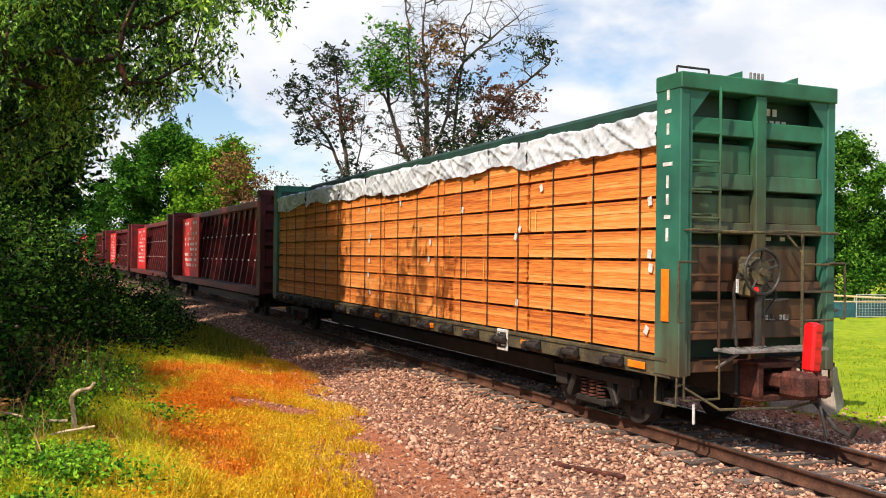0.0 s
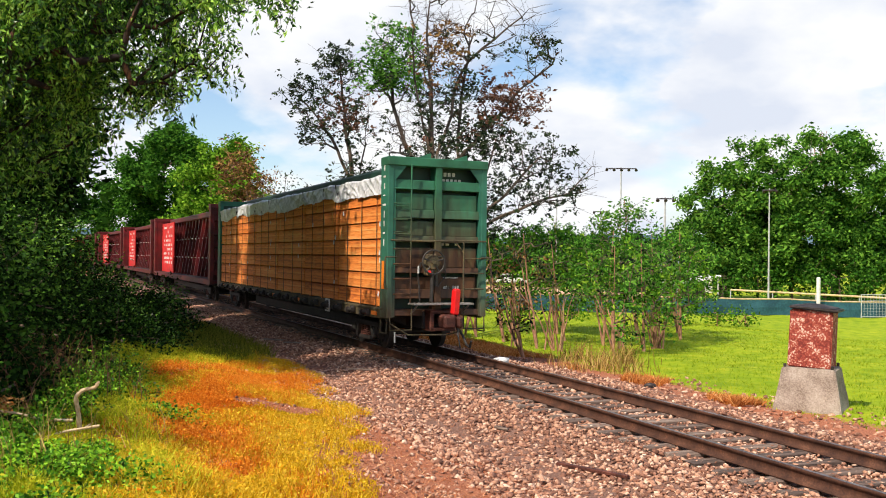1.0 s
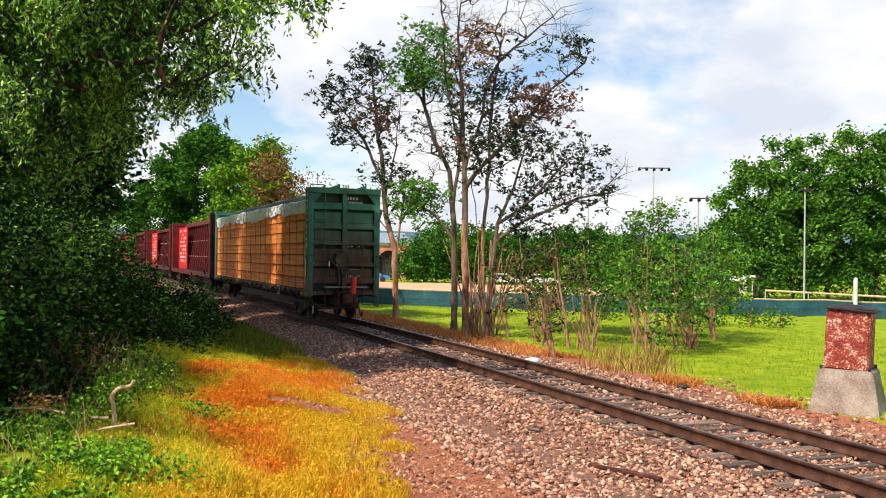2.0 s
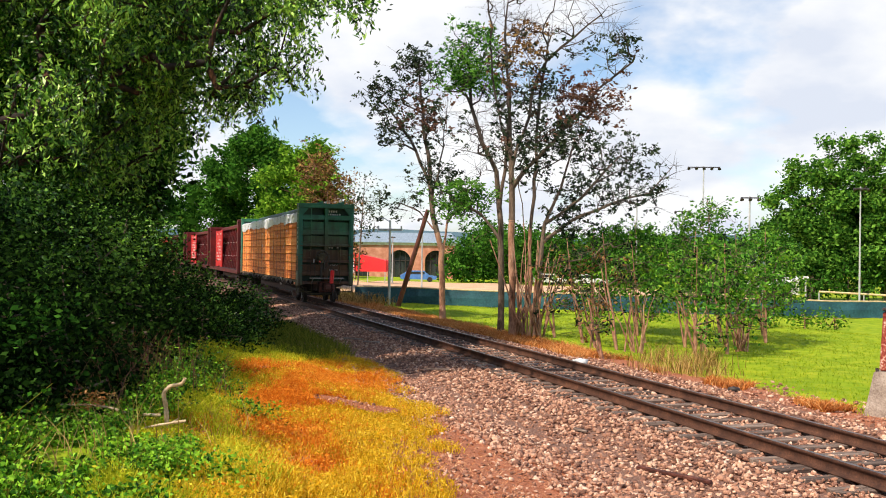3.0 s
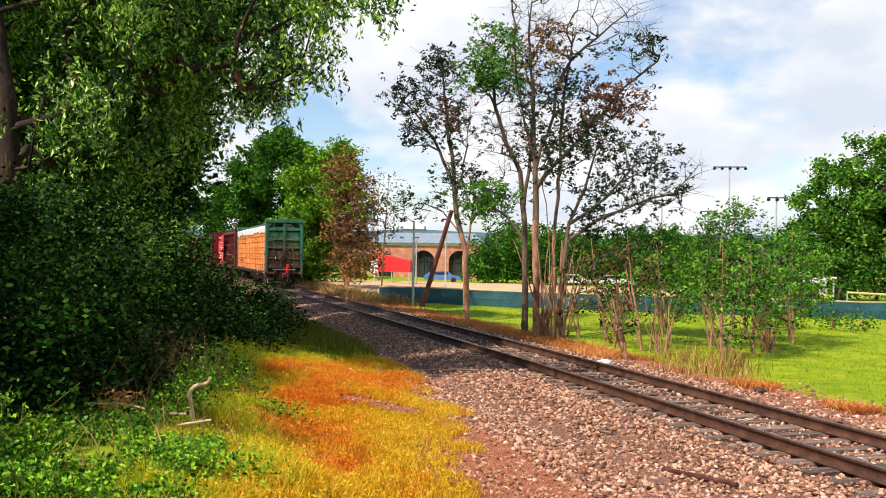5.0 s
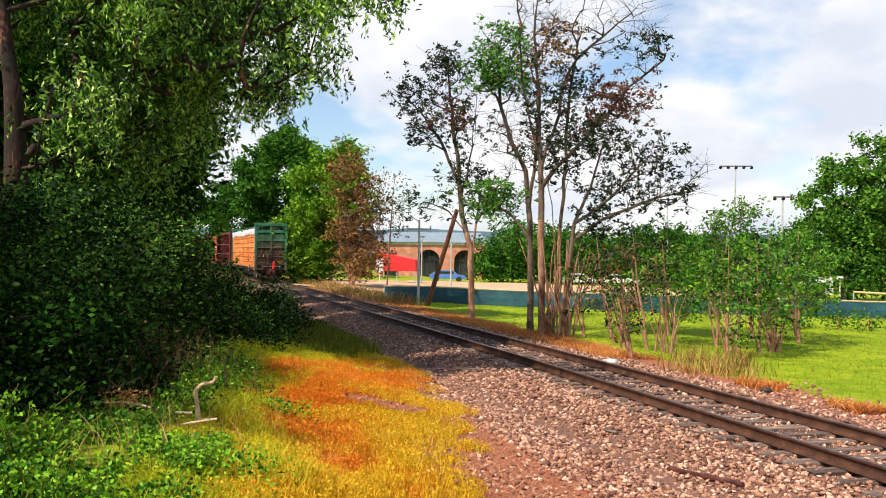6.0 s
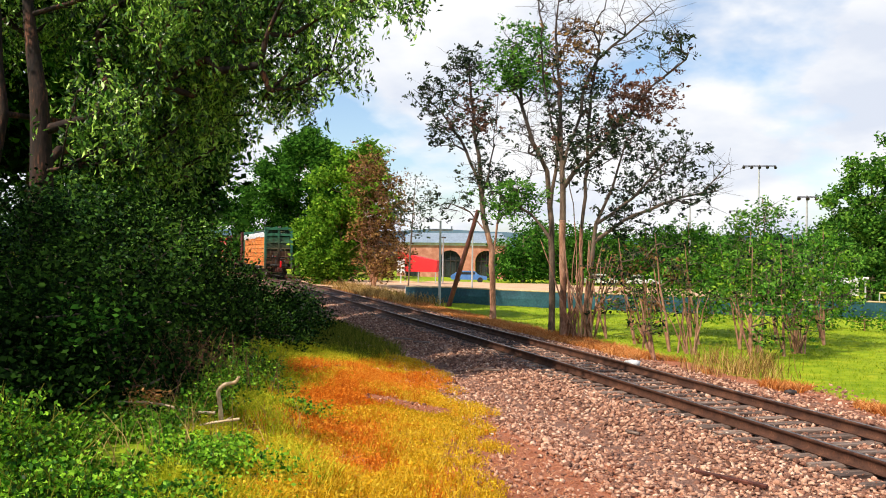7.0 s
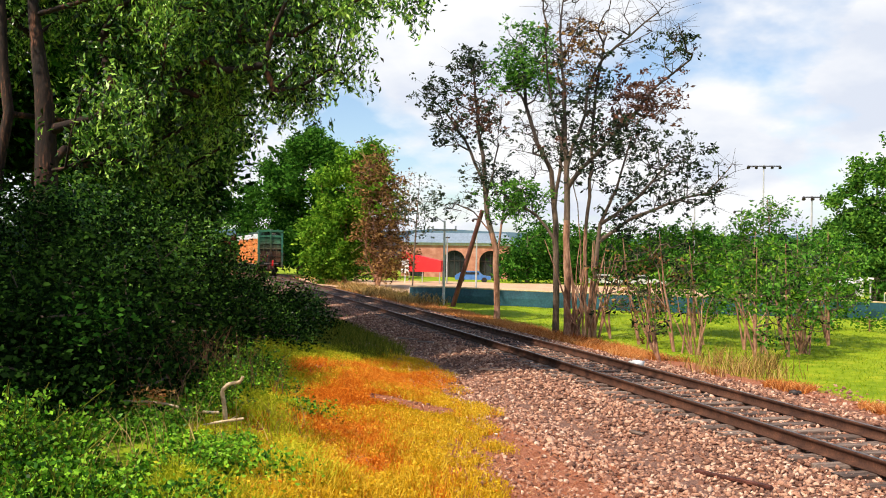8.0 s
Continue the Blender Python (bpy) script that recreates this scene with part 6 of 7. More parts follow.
def leafy_cover():
    """Low leafy plants in the near corner."""
    rng = np.random.default_rng(73)
    n = 1500
    x, y = rng.uniform(-7, -2, n), rng.uniform(4.5, 14.5, n)
    lush = patch(x * 2.4, y * 2.4, 6.0)
    keep = inside(LEAFY, x, y) & (np.hypot((x + 3.4) / 0.35, (y - 8.1) / 0.6) > 1) & (lush + rng.normal(size=n) * 0.08 > -0.2)
    x, y, lush = x[keep], y[keep], lush[keep]
    # each plant sends up a few leaning shoots with leaves along them
    k, m = 7, 24
    xx, yy = (np.repeat(a, k) + rng.normal(size=k * len(x)) * 0.07 for a in (x, y))
    h = np.repeat(0.15 + 0.48 * np.clip(lush + 0.12, 0, 1), k) * rng.uniform(0.6, 1.5, len(xx))
    h = np.where((yy > 7.0) & (yy < 8.75) & (xx > -4.8) & (xx < -2.8), np.minimum(h, 0.15), h)
    h = np.where((xx / yy > -0.56) & (xx / yy < -0.33) & (yy <= 7.0), np.minimum(h, 0.2), h)
    foot = np.stack([xx, yy, ground_z(xx, yy) - 0.01], 1)
    way = rng.normal(size=foot.shape) * [0.45, 0.45, 0] + [0, 0, 1.0]
    top = foot + way * h[:, None]
    v, f = tubes(foot, top, np.full(len(foot), 0.005), np.full(len(foot), 0.003), 4)
    tagged(from_arrays("ground_ivy_stems", v, f, M_STEM_AND_SHADE_GRASS), "green stems of the leafy ground cover", "weeds", kind="stuff")
    u = rng.random((len(foot), m)) ** 0.65
    c = foot[:, None] + (top - foot)[:, None] * u[..., None] + rng.normal(size=(len(foot), m, 3)) * [0.045, 0.045, 0.02]
    v, f = leaf_quads(c.reshape(-1, 3), 0.041, rng, 0.1, 0.6)
    tagged(from_arrays("ground_ivy", v, f, M_LEAF_WEED), "bright green leafy ground cover on the bank", "weeds", kind="stuff")
    # a rusty dead plant
    m = 240
    c = np.stack([rng.normal(-4.19, 0.09, m), rng.normal(8.5, 0.1, m), np.zeros(m)], 1)
    c[:, 2] = ground_z(c[:, 0], c[:, 1]) + rng.random(m) * 0.3
    v, f = leaf_quads(c, 0.05, rng, 0.0, 0.4)
    tagged(from_arrays("dead_weed", v, f, M_STRAW), "rusty brown dead weed in the ground cover", "weeds", kind="stuff")
    # brown dead stems
    n = 700
    x, y = rng.normal(-5.0, 0.5, n), rng.normal(10.6, 0.8, n)
    v, f = blades(np.stack([x, y, ground_z(x, y)], 1), 0.6, 0.012, rng, 0.5)
    tagged(from_arrays("dead_stems", v, f, M_LEAF_RUST), "brown dead weed stems in the ground cover", "weeds", kind="stuff")
    n = 260
    x, y = rng.uniform(-4.6, -2.8, n), rng.uniform(6.0, 9.6, n)
    v, f = blades(np.stack([x, y, ground_z(x, y)], 1), 0.34, 0.009, rng, 0.6)
    tagged(from_arrays("dead_stems", v, f, M_WEEDSTALK), "thin tan stalks standing in the ground cover", "weeds", kind="stuff")
    # small dark clumps in the grass
    for (cx, cy) in ((-3.18, 10.5), (-2.35, 6.9), (-4.1, 12.2)):
        m = 420
        c = np.stack([rng.normal(cx, 0.16, m), rng.normal(cy, 0.2, m), np.zeros(m)], 1)
        c[:, 2] = ground_z(c[:, 0], c[:, 1]) + rng.random(m) * 0.24
        v, f = leaf_quads(c, 0.038, rng, 0.0, 0.6)
        tagged(from_arrays("leafy_weed", v, f, M_LEAF_WEED), "small clump of green weed in the grass", "weeds", kind="stuff")


M_LEAF_WEED = leaf_mat("leaf_weed", (0.014, 0.05, 0.005), (0.055, 0.2, 0.01), (0.3, 0.58, 0.035), 0.22, 0.12)
leafy_cover()

M_DEADWOOD = material("dead_wood_pale", [(0.3, (0.4, 0.27, 0.14)), (0.7, (0.72, 0.56, 0.36))], scale=6, fine=40, stretch=(1, 1, 1), rough=0.85, bump=0.4)


def branch(label, pts, r0, r1):
    """A fallen branch along a bent line."""
    p = np.array(pts, float)
    k = 5
    u = np.linspace(0, len(p) - 1, (len(p) - 1) * k + 1)
    q = np.stack([np.interp(u, np.arange(len(p)), p[:, i]) for i in range(3)], 1)
    for _ in range(2):
        q[1:-1] = (q[:-2] + 2 * q[1:-1] + q[2:]) / 4
    r = np.linspace(r0, r1, len(q)) * (1 + 0.12 * np.sin(np.arange(len(q)) * 2.3))
    d = np.gradient(q, axis=0)
    d /= np.linalg.norm(d, axis=1, keepdims=True)
    side = np.cross(d, [[0.31, 0.95, 0.05]])
    side /= np.linalg.norm(side, axis=1, keepdims=True)
    other = np.cross(d, side)
    ang = np.arange(8) * math.pi / 4
    v = q[:, None] + r[:, None, None] * (np.cos(ang)[None, :, None] * side[:, None] + np.sin(ang)[None, :, None] * other[:, None])
    i, j = np.meshgrid(np.arange(len(q) - 1), np.arange(8), indexing="ij")
    f = np.stack([i * 8 + j, i * 8 + (j + 1) % 8, (i + 1) * 8 + (j + 1) % 8, (i + 1) * 8 + j], -1).reshape(-1, 4)
    v = v.reshape(-1, 3)
    tagged(from_arrays("fallen_branch", v, f, M_DEADWOOD, smooth=True), label, "branch")


branch("pale crooked dead branch sticking out of the weeds", [(-3.46, 8.62, 0.62), (-3.48, 8.6, 0.94), (-3.51, 8.6, 1.07), (-3.44, 8.6, 1.14), (-3.32, 8.6, 1.16), (-3.29, 8.6, 1.22)], 0.024, 0.015)
branch("long thin dead branch lying across the weeds", [(-4.57, 8.55, 0.93), (-4.27, 8.5, 0.95), (-4.0, 8.5, 0.93), (-3.79, 8.5, 0.87), (-3.51, 8.55, 0.86)], 0.009, 0.014)
branch("thin pale dead twig lying on the weeds", [(-3.75, 8.2, 0.73), (-3.5, 8.3, 0.8), (-3.2, 8.4, 0.84)], 0.009, 0.014)
branch("short dead twig among the weeds", [(-3.62, 8.5, 0.66), (-3.4, 8.75, 0.8)], 0.01, 0.007)
branch("curved pale stem arching over the ground cover", [(-4.16, 6.1, 0.84), (-3.93, 6.1, 0.88), (-3.71, 6.1, 0.83), (-3.53, 6.1, 0.7)], 0.007, 0.011)
branch("short forked dead twig standing in the weeds", [(-2.79, 7.0, 0.64), (-2.8, 7.0, 0.8), (-2.76, 7.0, 0.9)], 0.016, 0.009)
branch("thin dead twig pointing through the grass", [(-2.69, 7.2, 0.66), (-2.51, 7.25, 0.83)], 0.01, 0.007)


# ---- beside the track ----
M_CONCRETE = material("weathered_concrete", [(0.25, (0.15, 0.11, 0.085)), (0.5, (0.3, 0.245, 0.2)), (0.75, (0.44, 0.38, 0.32))], scale=2.4, fine=32, rough=0.92, bump=0.5)
M_RUSTBOX = material("flaking_red_paint", [(0.3, (0.16, 0.02, 0.014)), (0.5, (0.3, 0.05, 0.03)), (0.62, (0.36, 0.09, 0.055)), (0.67, (0.56, 0.36, 0.27)), (0.85, (0.66, 0.56, 0.5))], scale=7, fine=30, fine_mix=0.6, rough=0.85, bump=0.5)
M_DARKMETAL = material("dark_metal", [(0.3, (0.02, 0.018, 0.018)), (0.7, (0.07, 0.055, 0.05))], scale=6, fine=40, rough=0.6, metal=0.3, bump=0.2)
M_POLEWOOD = material("pole_wood", [(0.3, (0.28, 0.22, 0.17)), (0.7, (0.5, 0.43, 0.36))], scale=3, fine=25, stretch=(1, 1, 0.15), bump=0.4)
M_POLERED = material("reddish_old_pole", [(0.3, (0.07, 0.02, 0.016)), (0.7, (0.2, 0.07, 0.05))], scale=3, fine=25, stretch=(1, 1, 0.15), bump=0.4)
M_GALV = material("pole_grey", [(0.3, (0.38, 0.4, 0.4)), (0.7, (0.55, 0.57, 0.57))], scale=3, fine=25, rough=0.5, metal=0.2, bump=0.1)
M_SCREEN = material("blue_windscreen", [(0.3, (0.008, 0.05, 0.075)), (0.5, (0.014, 0.08, 0.11)), (0.75, (0.03, 0.12, 0.16))], scale=0.8, fine=9, rough=0.7, bump=0.3)
M_SCREEN_G = material("green_windscreen", [(0.3, (0.01, 0.1, 0.07)), (0.7, (0.03, 0.2, 0.14))], scale=0.8, fine=9, rough=0.7, bump=0.3)
M_CAP = material("yellow_fence_cap", [(0.3, (0.5, 0.36, 0.18)), (0.7, (0.72, 0.55, 0.3))], scale=4, fine=20, rough=0.6, bump=0.1)
M_BRICK = material("orange_brick", [(0.3, (0.42, 0.16, 0.1)), (0.55, (0.56, 0.25, 0.17)), (0.75, (0.66, 0.36, 0.27))], scale=1.2, fine=12, rough=0.9, bump=0.3)
M_ROOFMETAL = material("blue_grey_roof", [(0.3, (0.2, 0.27, 0.33)), (0.7, (0.38, 0.46, 0.53))], scale=0.8, fine=9, stretch=(6, 1, 1), rough=0.45, metal=0.3, bump=0.1)
M_CANOPY = material("red_canopy", [(0.3, (0.62, 0.01, 0.015)), (0.7, (0.8, 0.02, 0.02))], scale=0.8, fine=7, rough=0.6, bump=0.2)
M_WHITE = material("white_siding", [(0.3, (0.6, 0.6, 0.58)), (0.7, (0.8, 0.8, 0.78))], scale=2, fine=14, rough=0.7, bump=0.1)
M_TAN = material("infield_clay", [(0.3, (0.5, 0.3, 0.17)), (0.7, (0.68, 0.45, 0.28))], scale=0.6, fine=8, rough=0.95, bump=0.2)
# the blue of distant haze is painted straight into the ridge colour
M_HAZY_HILL = material("hazy_ridge", [(0.3, (0.1, 0.17, 0.27)), (0.7, (0.14, 0.22, 0.33))], scale=0.01, fine=0.08, rough=1.0, bump=0)
M_GLASS = material("dark_window", [(0.3, (0.01, 0.015, 0.018)), (0.7, (0.04, 0.05, 0.055))], scale=1, fine=8, rough=0.1, bump=0)


def frustum(bm, cx, cy, z0, z1, a0, b0, a1, b1, m=None):
    vs = [bm.verts.new((cx + sx * a, cy + sy * b, z)) for z, a, b in ((z0, a0, b0), (z1, a1, b1)) for sx, sy in ((-1, -1), (1, -1), (1, 1), (-1, 1))]
    for f in ((3, 2, 1, 0), (4, 5, 6, 7), (0, 1, 5, 4), (1, 2, 6, 5), (2, 3, 7, 6), (3, 0, 4, 7)):
        bm.faces.new([vs[i] for i in f])
    bmesh.ops.bevel(bm, geom=list({e for v in vs for e in v.link_edges}), offset=0.025, segments=2, affect="EDGES")
    if m is not None:
        bmesh.ops.transform(bm, matrix=m, verts=bm.verts[:])


def signal_base():
    """A rusty flaking box on a tapered concrete block."""
    x, y = 7.38, 18.35
    root = empty("signal_pedestal", pose(x, y, gz(x, y) - 0.08, 0, 0, -31))
    bm = bmesh.new()
    frustum(bm, 0, 0, 0, 0.93, 0.66, 0.56, 0.50, 0.44)
    bmesh.ops.subdivide_edges(bm, edges=bm.edges[:], cuts=2, use_grid_fill=True)
    for v in bm.verts:
        v.co += Vector((noise.noise(v.co * 3.1), noise.noise(v.co * 3.1 + Vector((9, 0, 0))), 0.5 * noise.noise(v.co * 2.7))) * 0.022
    part("concrete_block", bm, M_CONCRETE, root, "weathered tapered concrete block")
    lean = Matrix.Translation((0, 0, 0.93)) @ Matrix.Rotation(radians(2.2), 4, "Y") @ Matrix.Translation((0, 0, -0.93))
    bm = bmesh.new()
    frustum(bm, 0, 0, 0.93, 2.08, 0.41, 0.36, 0.40, 0.35, lean)
    part("box", bm, M_RUSTBOX, root, "red box with flaking paint")
    bm = bmesh.new()
    frustum(bm, 0, 0, 2.08, 2.135, 0.47, 0.42, 0.47, 0.42, lean)
    frustum(bm, 0, 0, 2.13, 2.2, 0.45, 0.40, 0.12, 0.1, lean)
    part("cap", bm, M_DARKMETAL, root, "dark metal cap")
    bm = bmesh.new()
    for sx in (-1, 1):
        for sy in (-1, 1):
            rod(bm, (sx * 0.44, sy * 0.39, 0.93), (sx * 0.44, sy * 0.39, 1.0), 0.03)
    part("bolt", bm, M_DARKMETAL, root)
    tagged(root, "old red flaking metal box on a tapered concrete block", "pedestal")


signal_base()


def lone_rocks():
    rng = np.random.default_rng(80)
    for x, y, z, size, mat, name, label in (
        (4.64, 20.6, 0.05, 0.12, M_DARKMETAL, "rock", "black rock beside the ballast"),
        (5.75, 19.4, 0.03, 0.10, M_STONE, "rock", "small brown rock at the edge of the grass"),
        (1.35, 22.25, 0.16, 0.17, M_WHITE, "rock", "flat white stone lying against the rail"),
    ):
        tv, tf = ball_template()
        v = tv * [size * 1.35, size, size * 0.62] * rng.uniform(0.8, 1.2, (12, 1)) + [x, y, gz(x, y) + z]
        tagged(from_arrays(name, v, tf, mat), label, "rock")
    # an old iron bar half buried in the stones
    bm = bmesh.new()
    box(bm, -0.62, 0.62, -0.03, 0.03, -0.02, 0.03, 0.01)
    ob = part("iron_bar", bm, M_RUSTY)
    ob.matrix_world = pose(1.9, 11.75, gz(1.9, 11.75) + 0.045, 2, -3, -52)
    tagged(ob, "rusty iron bar lying half buried in the ballast", "iron bar")
    for x, y, rz, ln in ((-1.9, 21.3, 20, 0.8), (-4.6, 27.5, 35, 0.7), (-5.3, 28.6, 10, 0.9), (0.9, 14.4, -35, 0.25)):
        bm = bmesh.new()
        box(bm, -ln / 2, ln / 2, -0.035, 0.035, -0.015, 0.025, 0.008)
        ob = part("wood_scrap", bm, M_TIE)
        ob.matrix_world = pose(x, y, gz(x, y) + 0.05, 3, 4, rz)
        tagged(ob, "splintered scrap of old sleeper on the ballast", "wood scrap")


lone_rocks()


# ---- the ball field and what stands beyond it ----
def fence_line(points, step, screen, cap, height, label):
    root = empty("field_fence")
    px, py = zip(*points)
    ln = np.concatenate([[0], np.cumsum(np.hypot(np.diff(px), np.diff(py)))])
    n = int(ln[-1] / step)
    pts = [(float(np.interp(i * step, ln, px)), float(np.interp(i * step, ln, py))) for i in range(n + 1)]
    for i, (x, y) in enumerate(pts):
        bm = bmesh.new()
        z = gz(x, y)
        rod(bm, (x, y + 0.06, z - 0.1), (x, y + 0.06, z + height + 0.08), 0.035, sides=8)
        part("post", bm, M_GALV, root)
        if i == n:
            break
        x1, y1 = pts[i + 1]
        za, zb = gz(x, y), gz(x1, y1)
        bm = bmesh.new()
        k = 6
        cols = []
        for j in range(k + 1):
            f = j / k
            xx, yy, zz = x + (x1 - x) * f, y + (y1 - y) * f, za + (zb - za) * f
            sag = -0.05 * math.sin(math.pi * f)
            cols.append([bm.verts.new((xx, yy + sag * (1 - abs(2 * g - 1)), zz + 0.04 + g * (height - 0.04))) for g in (0, 0.5, 1)])
        for a, b in zip(cols[:-1], cols[1:]):
            for g in range(2):
                bm.faces.new((a[g], b[g], b[g + 1], a[g + 1]))
        part("screen_panel", bm, screen, root)
        bm = bmesh.new()
        rod(bm, (x, y + 0.03, za + height + 0.03), (x1, y1 + 0.03, zb + height + 0.03), 0.05 if cap is M_CAP else 0.03, sides=8)
        part("top_rail", bm, cap, root)
    return tagged(root, label, "fence")


fence_line([(-10.6, 56.2), (0, 54.6), (12, 54.2), (26, 57.0), (40, 60.0)], 2.9, M_SCREEN, M_CAP, 0.98, "low ball field fence with blue windscreen and yellow cap")


def chain_fence():
    root = empty("chain_link_fence")
    xs = [26 + 2.6 * i for i in range(9)]
    for i, x in enumerate(xs):
        y = 57 + 0.12 * (x - 26)
        z = gz(x, y)
        bm = bmesh.new()
        rod(bm, (x, y, z - 0.1), (x, y, z + 1.5), 0.035, sides=8)
        part("post", bm, M_GALV, root)
        if i == len(xs) - 1:
            break
        x1, y1 = xs[i + 1], 57 + 0.12 * (xs[i + 1] - 26)
        bm = bmesh.new()
        for h in (0.08, 1.46):
            rod(bm, (x, y, z + h), (x1, y1, z + h), 0.025, sides=6)
        for k in range(1, 13):
            xx = x + (x1 - x) * k / 13
            yy = y + (y1 - y) * k / 13
            rod(bm, (xx, yy, z + 0.08), (xx, yy, z + 1.46), 0.008, sides=4)
        for k in range(1, 8):
            rod(bm, (x, y, z + 0.08 + k * 0.17), (x1, y1, z + 0.08 + k * 0.17), 0.008, sides=4)
        part("mesh_panel", bm, M_GALV, root)
        if i >= 2:
            bm = bmesh.new()
            box(bm, x + 0.03, x1 - 0.03, y - 0.05, y - 0.03, z + 0.1, z + 1.1)
            part("screen_panel", bm, M_SCREEN_G, root, "green windscreen")
    tagged(root, "grey chain-link fence with a green windscreen beyond the field", "fence")


chain_fence()


def far_rail():
    """A long pale rail that climbs from the fence towards the trees, on short posts."""
    root = empty("pipe_rail")
    a, b = Vector((20.0, 64.0, 0.35)), Vector((33.5, 60.5, -0.12))
    bm = bmesh.new()
    rod(bm, a, b, 0.07)
    part("rail", bm, M_CAP, root)
    for k in range(6):
        p = a.lerp(b, k / 5)
        bm = bmesh.new()
        rod(bm, (p.x, p.y, gz(p.x, p.y) - 0.1), p, 0.04)
        part("post", bm, M_GALV, root)
    tagged(root, "long pale pipe rail on short posts beyond the fence", "rail")
    # white foul pole
    x, y = 22.9, 56.0
    bm = bmesh.new()
    rod(bm, (x, y, gz(x, y) - 0.1), (x, y, 1.42), 0.12, sides=12)
    rod(bm, (x, y, 1.42), (x, y, 1.46), 0.13, 0.06, 12)
    tagged(part("foul_pole", bm, M_WHITE), "short white foul pole behind the fence", "pole")


far_rail()


def infield(name, cx, cy, ax, ay, label):
    bm = bmesh.new()
    n = 40
    ring = []
    for i in range(n):
        a = 2 * math.pi * i / n
        r = 1 + 0.06 * noise.noise((math.cos(a) * 2, math.sin(a) * 2, cx))
        x, y = cx + ax * r * math.cos(a), cy + ay * r * math.sin(a)
        ring.append(bm.verts.new((x, y, gz(x, y) + 0.05)))
    c = bm.verts.new((cx, cy, gz(cx, cy) + 0.06))
    for i in range(n):
        bm.faces.new((c, ring[i], ring[(i + 1) % n]))
    tagged(part(name, bm, M_TAN), label, "ground", kind="structure")


infield("infield", -4, 90, 28, 22, "bare tan clay of the baseball infield")
infield("infield", 26, 74, 9, 6, "bare tan clay beside the shed")


def light_pole(x, y, top, lamps, width, label, wood=False, r=0.14):
    root = empty("light_pole", Matrix.Translation((x, y, gz(x, y) - 0.1)))
    h = top - gz(x, y) + 0.1
    bm = bmesh.new()
    rod(bm, (0, 0, 0), (0, 0, h), r, r * 0.6, 12)
    part("pole", bm, M_POLEWOOD if wood else M_GALV, root)
    bm = bmesh.new()
    rod(bm, (-width / 2, 0, h - 0.15), (width / 2, 0, h - 0.15), 0.07, sides=6)
    part("cross_arm", bm, M_DARKMETAL if not wood else M_POLEWOOD, root)
    for k in range(lamps):
        px = -width / 2 + width * k / max(1, lamps - 1)
        bm = bmesh.new()
        rod(bm, (px, -0.1, h - 0.15), (px, -0.1 - 0.25 * r / 0.14, h - 0.15 - 0.25 * r / 0.14), r * 0.8, r * 1.5, 10)
        part("floodlight", bm, M_DARKMETAL, root)
    tagged(root, label, "light pole")


light_pole(22.46, 117.9, 14.3, 5, 3.8, "tall grey floodlight pole with a row of lamps")
light_pole(24.44, 102.1, 9.4, 3, 1.8, "grey floodlight pole beyond the field")
light_pole(22.02, 62.2, 7.4, 3, 0.9, "grey light pole behind the field fence", r=0.07)
light_pole(24.9, 147.9, 10.2, 3, 2.2, "distant grey floodlight pole")
light_pole(13.1, 109.2, 9.5, 2, 1.6, "distant thin light pole beyond the field")
light_pole(-8.5, 74.5, 5.6, 1, 0.6, "thin grey pole beyond the fence", r=0.08)
light_pole(-15.0, 102.0, 4.6, 1, 0.6, "thin grey pole by the parking lot", r=0.1)


def utility_pole():
    x, y = -8.1, 53.9
    root = empty("utility_pole", Matrix.Translation((x, y, gz(x, y) - 0.1)))
    h = 4.62 - gz(x, y)
    bm = bmesh.new()
    rod(bm, (0, 0, 0), (0, 0, h), 0.085, 0.06, 10)
    part("pole", bm, M_GALV, root)
    bm = bmesh.new()
    box(bm, -0.75, 0.75, -0.06, 0.06, h - 0.62, h - 0.5, 0.01)
    part("cross_arm", bm, M_GALV, root)
    for k in (-0.7, 0.68):
        bm = bmesh.new()
        rod(bm, (k, 0, h - 0.5), (k, 0, h - 0.33), 0.045)
        part("insulator", bm, M_GALV, root)
    bm = bmesh.new()
    bar_path(bm, [(0, 0, h - 0.1), (-0.35, 0, h + 0.12), (-0.8, 0, h + 0.1)], 0.03)
    part("lamp_arm", bm, M_GALV, root)
    tagged(root, "pale grey pole with a cross arm beside the fence", "utility pole")
    bm = bmesh.new()
    b = Vector((-7.35, 52.3, gz(-7.35, 52.3) - 0.1))
    rod(bm, b, (-5.5, 50.8, 5.0), 0.15, 0.12, 10)
    tagged(part("leaning_pole", bm, M_POLERED), "thick reddish-brown old pole leaning to one side", "pole")


utility_pole()


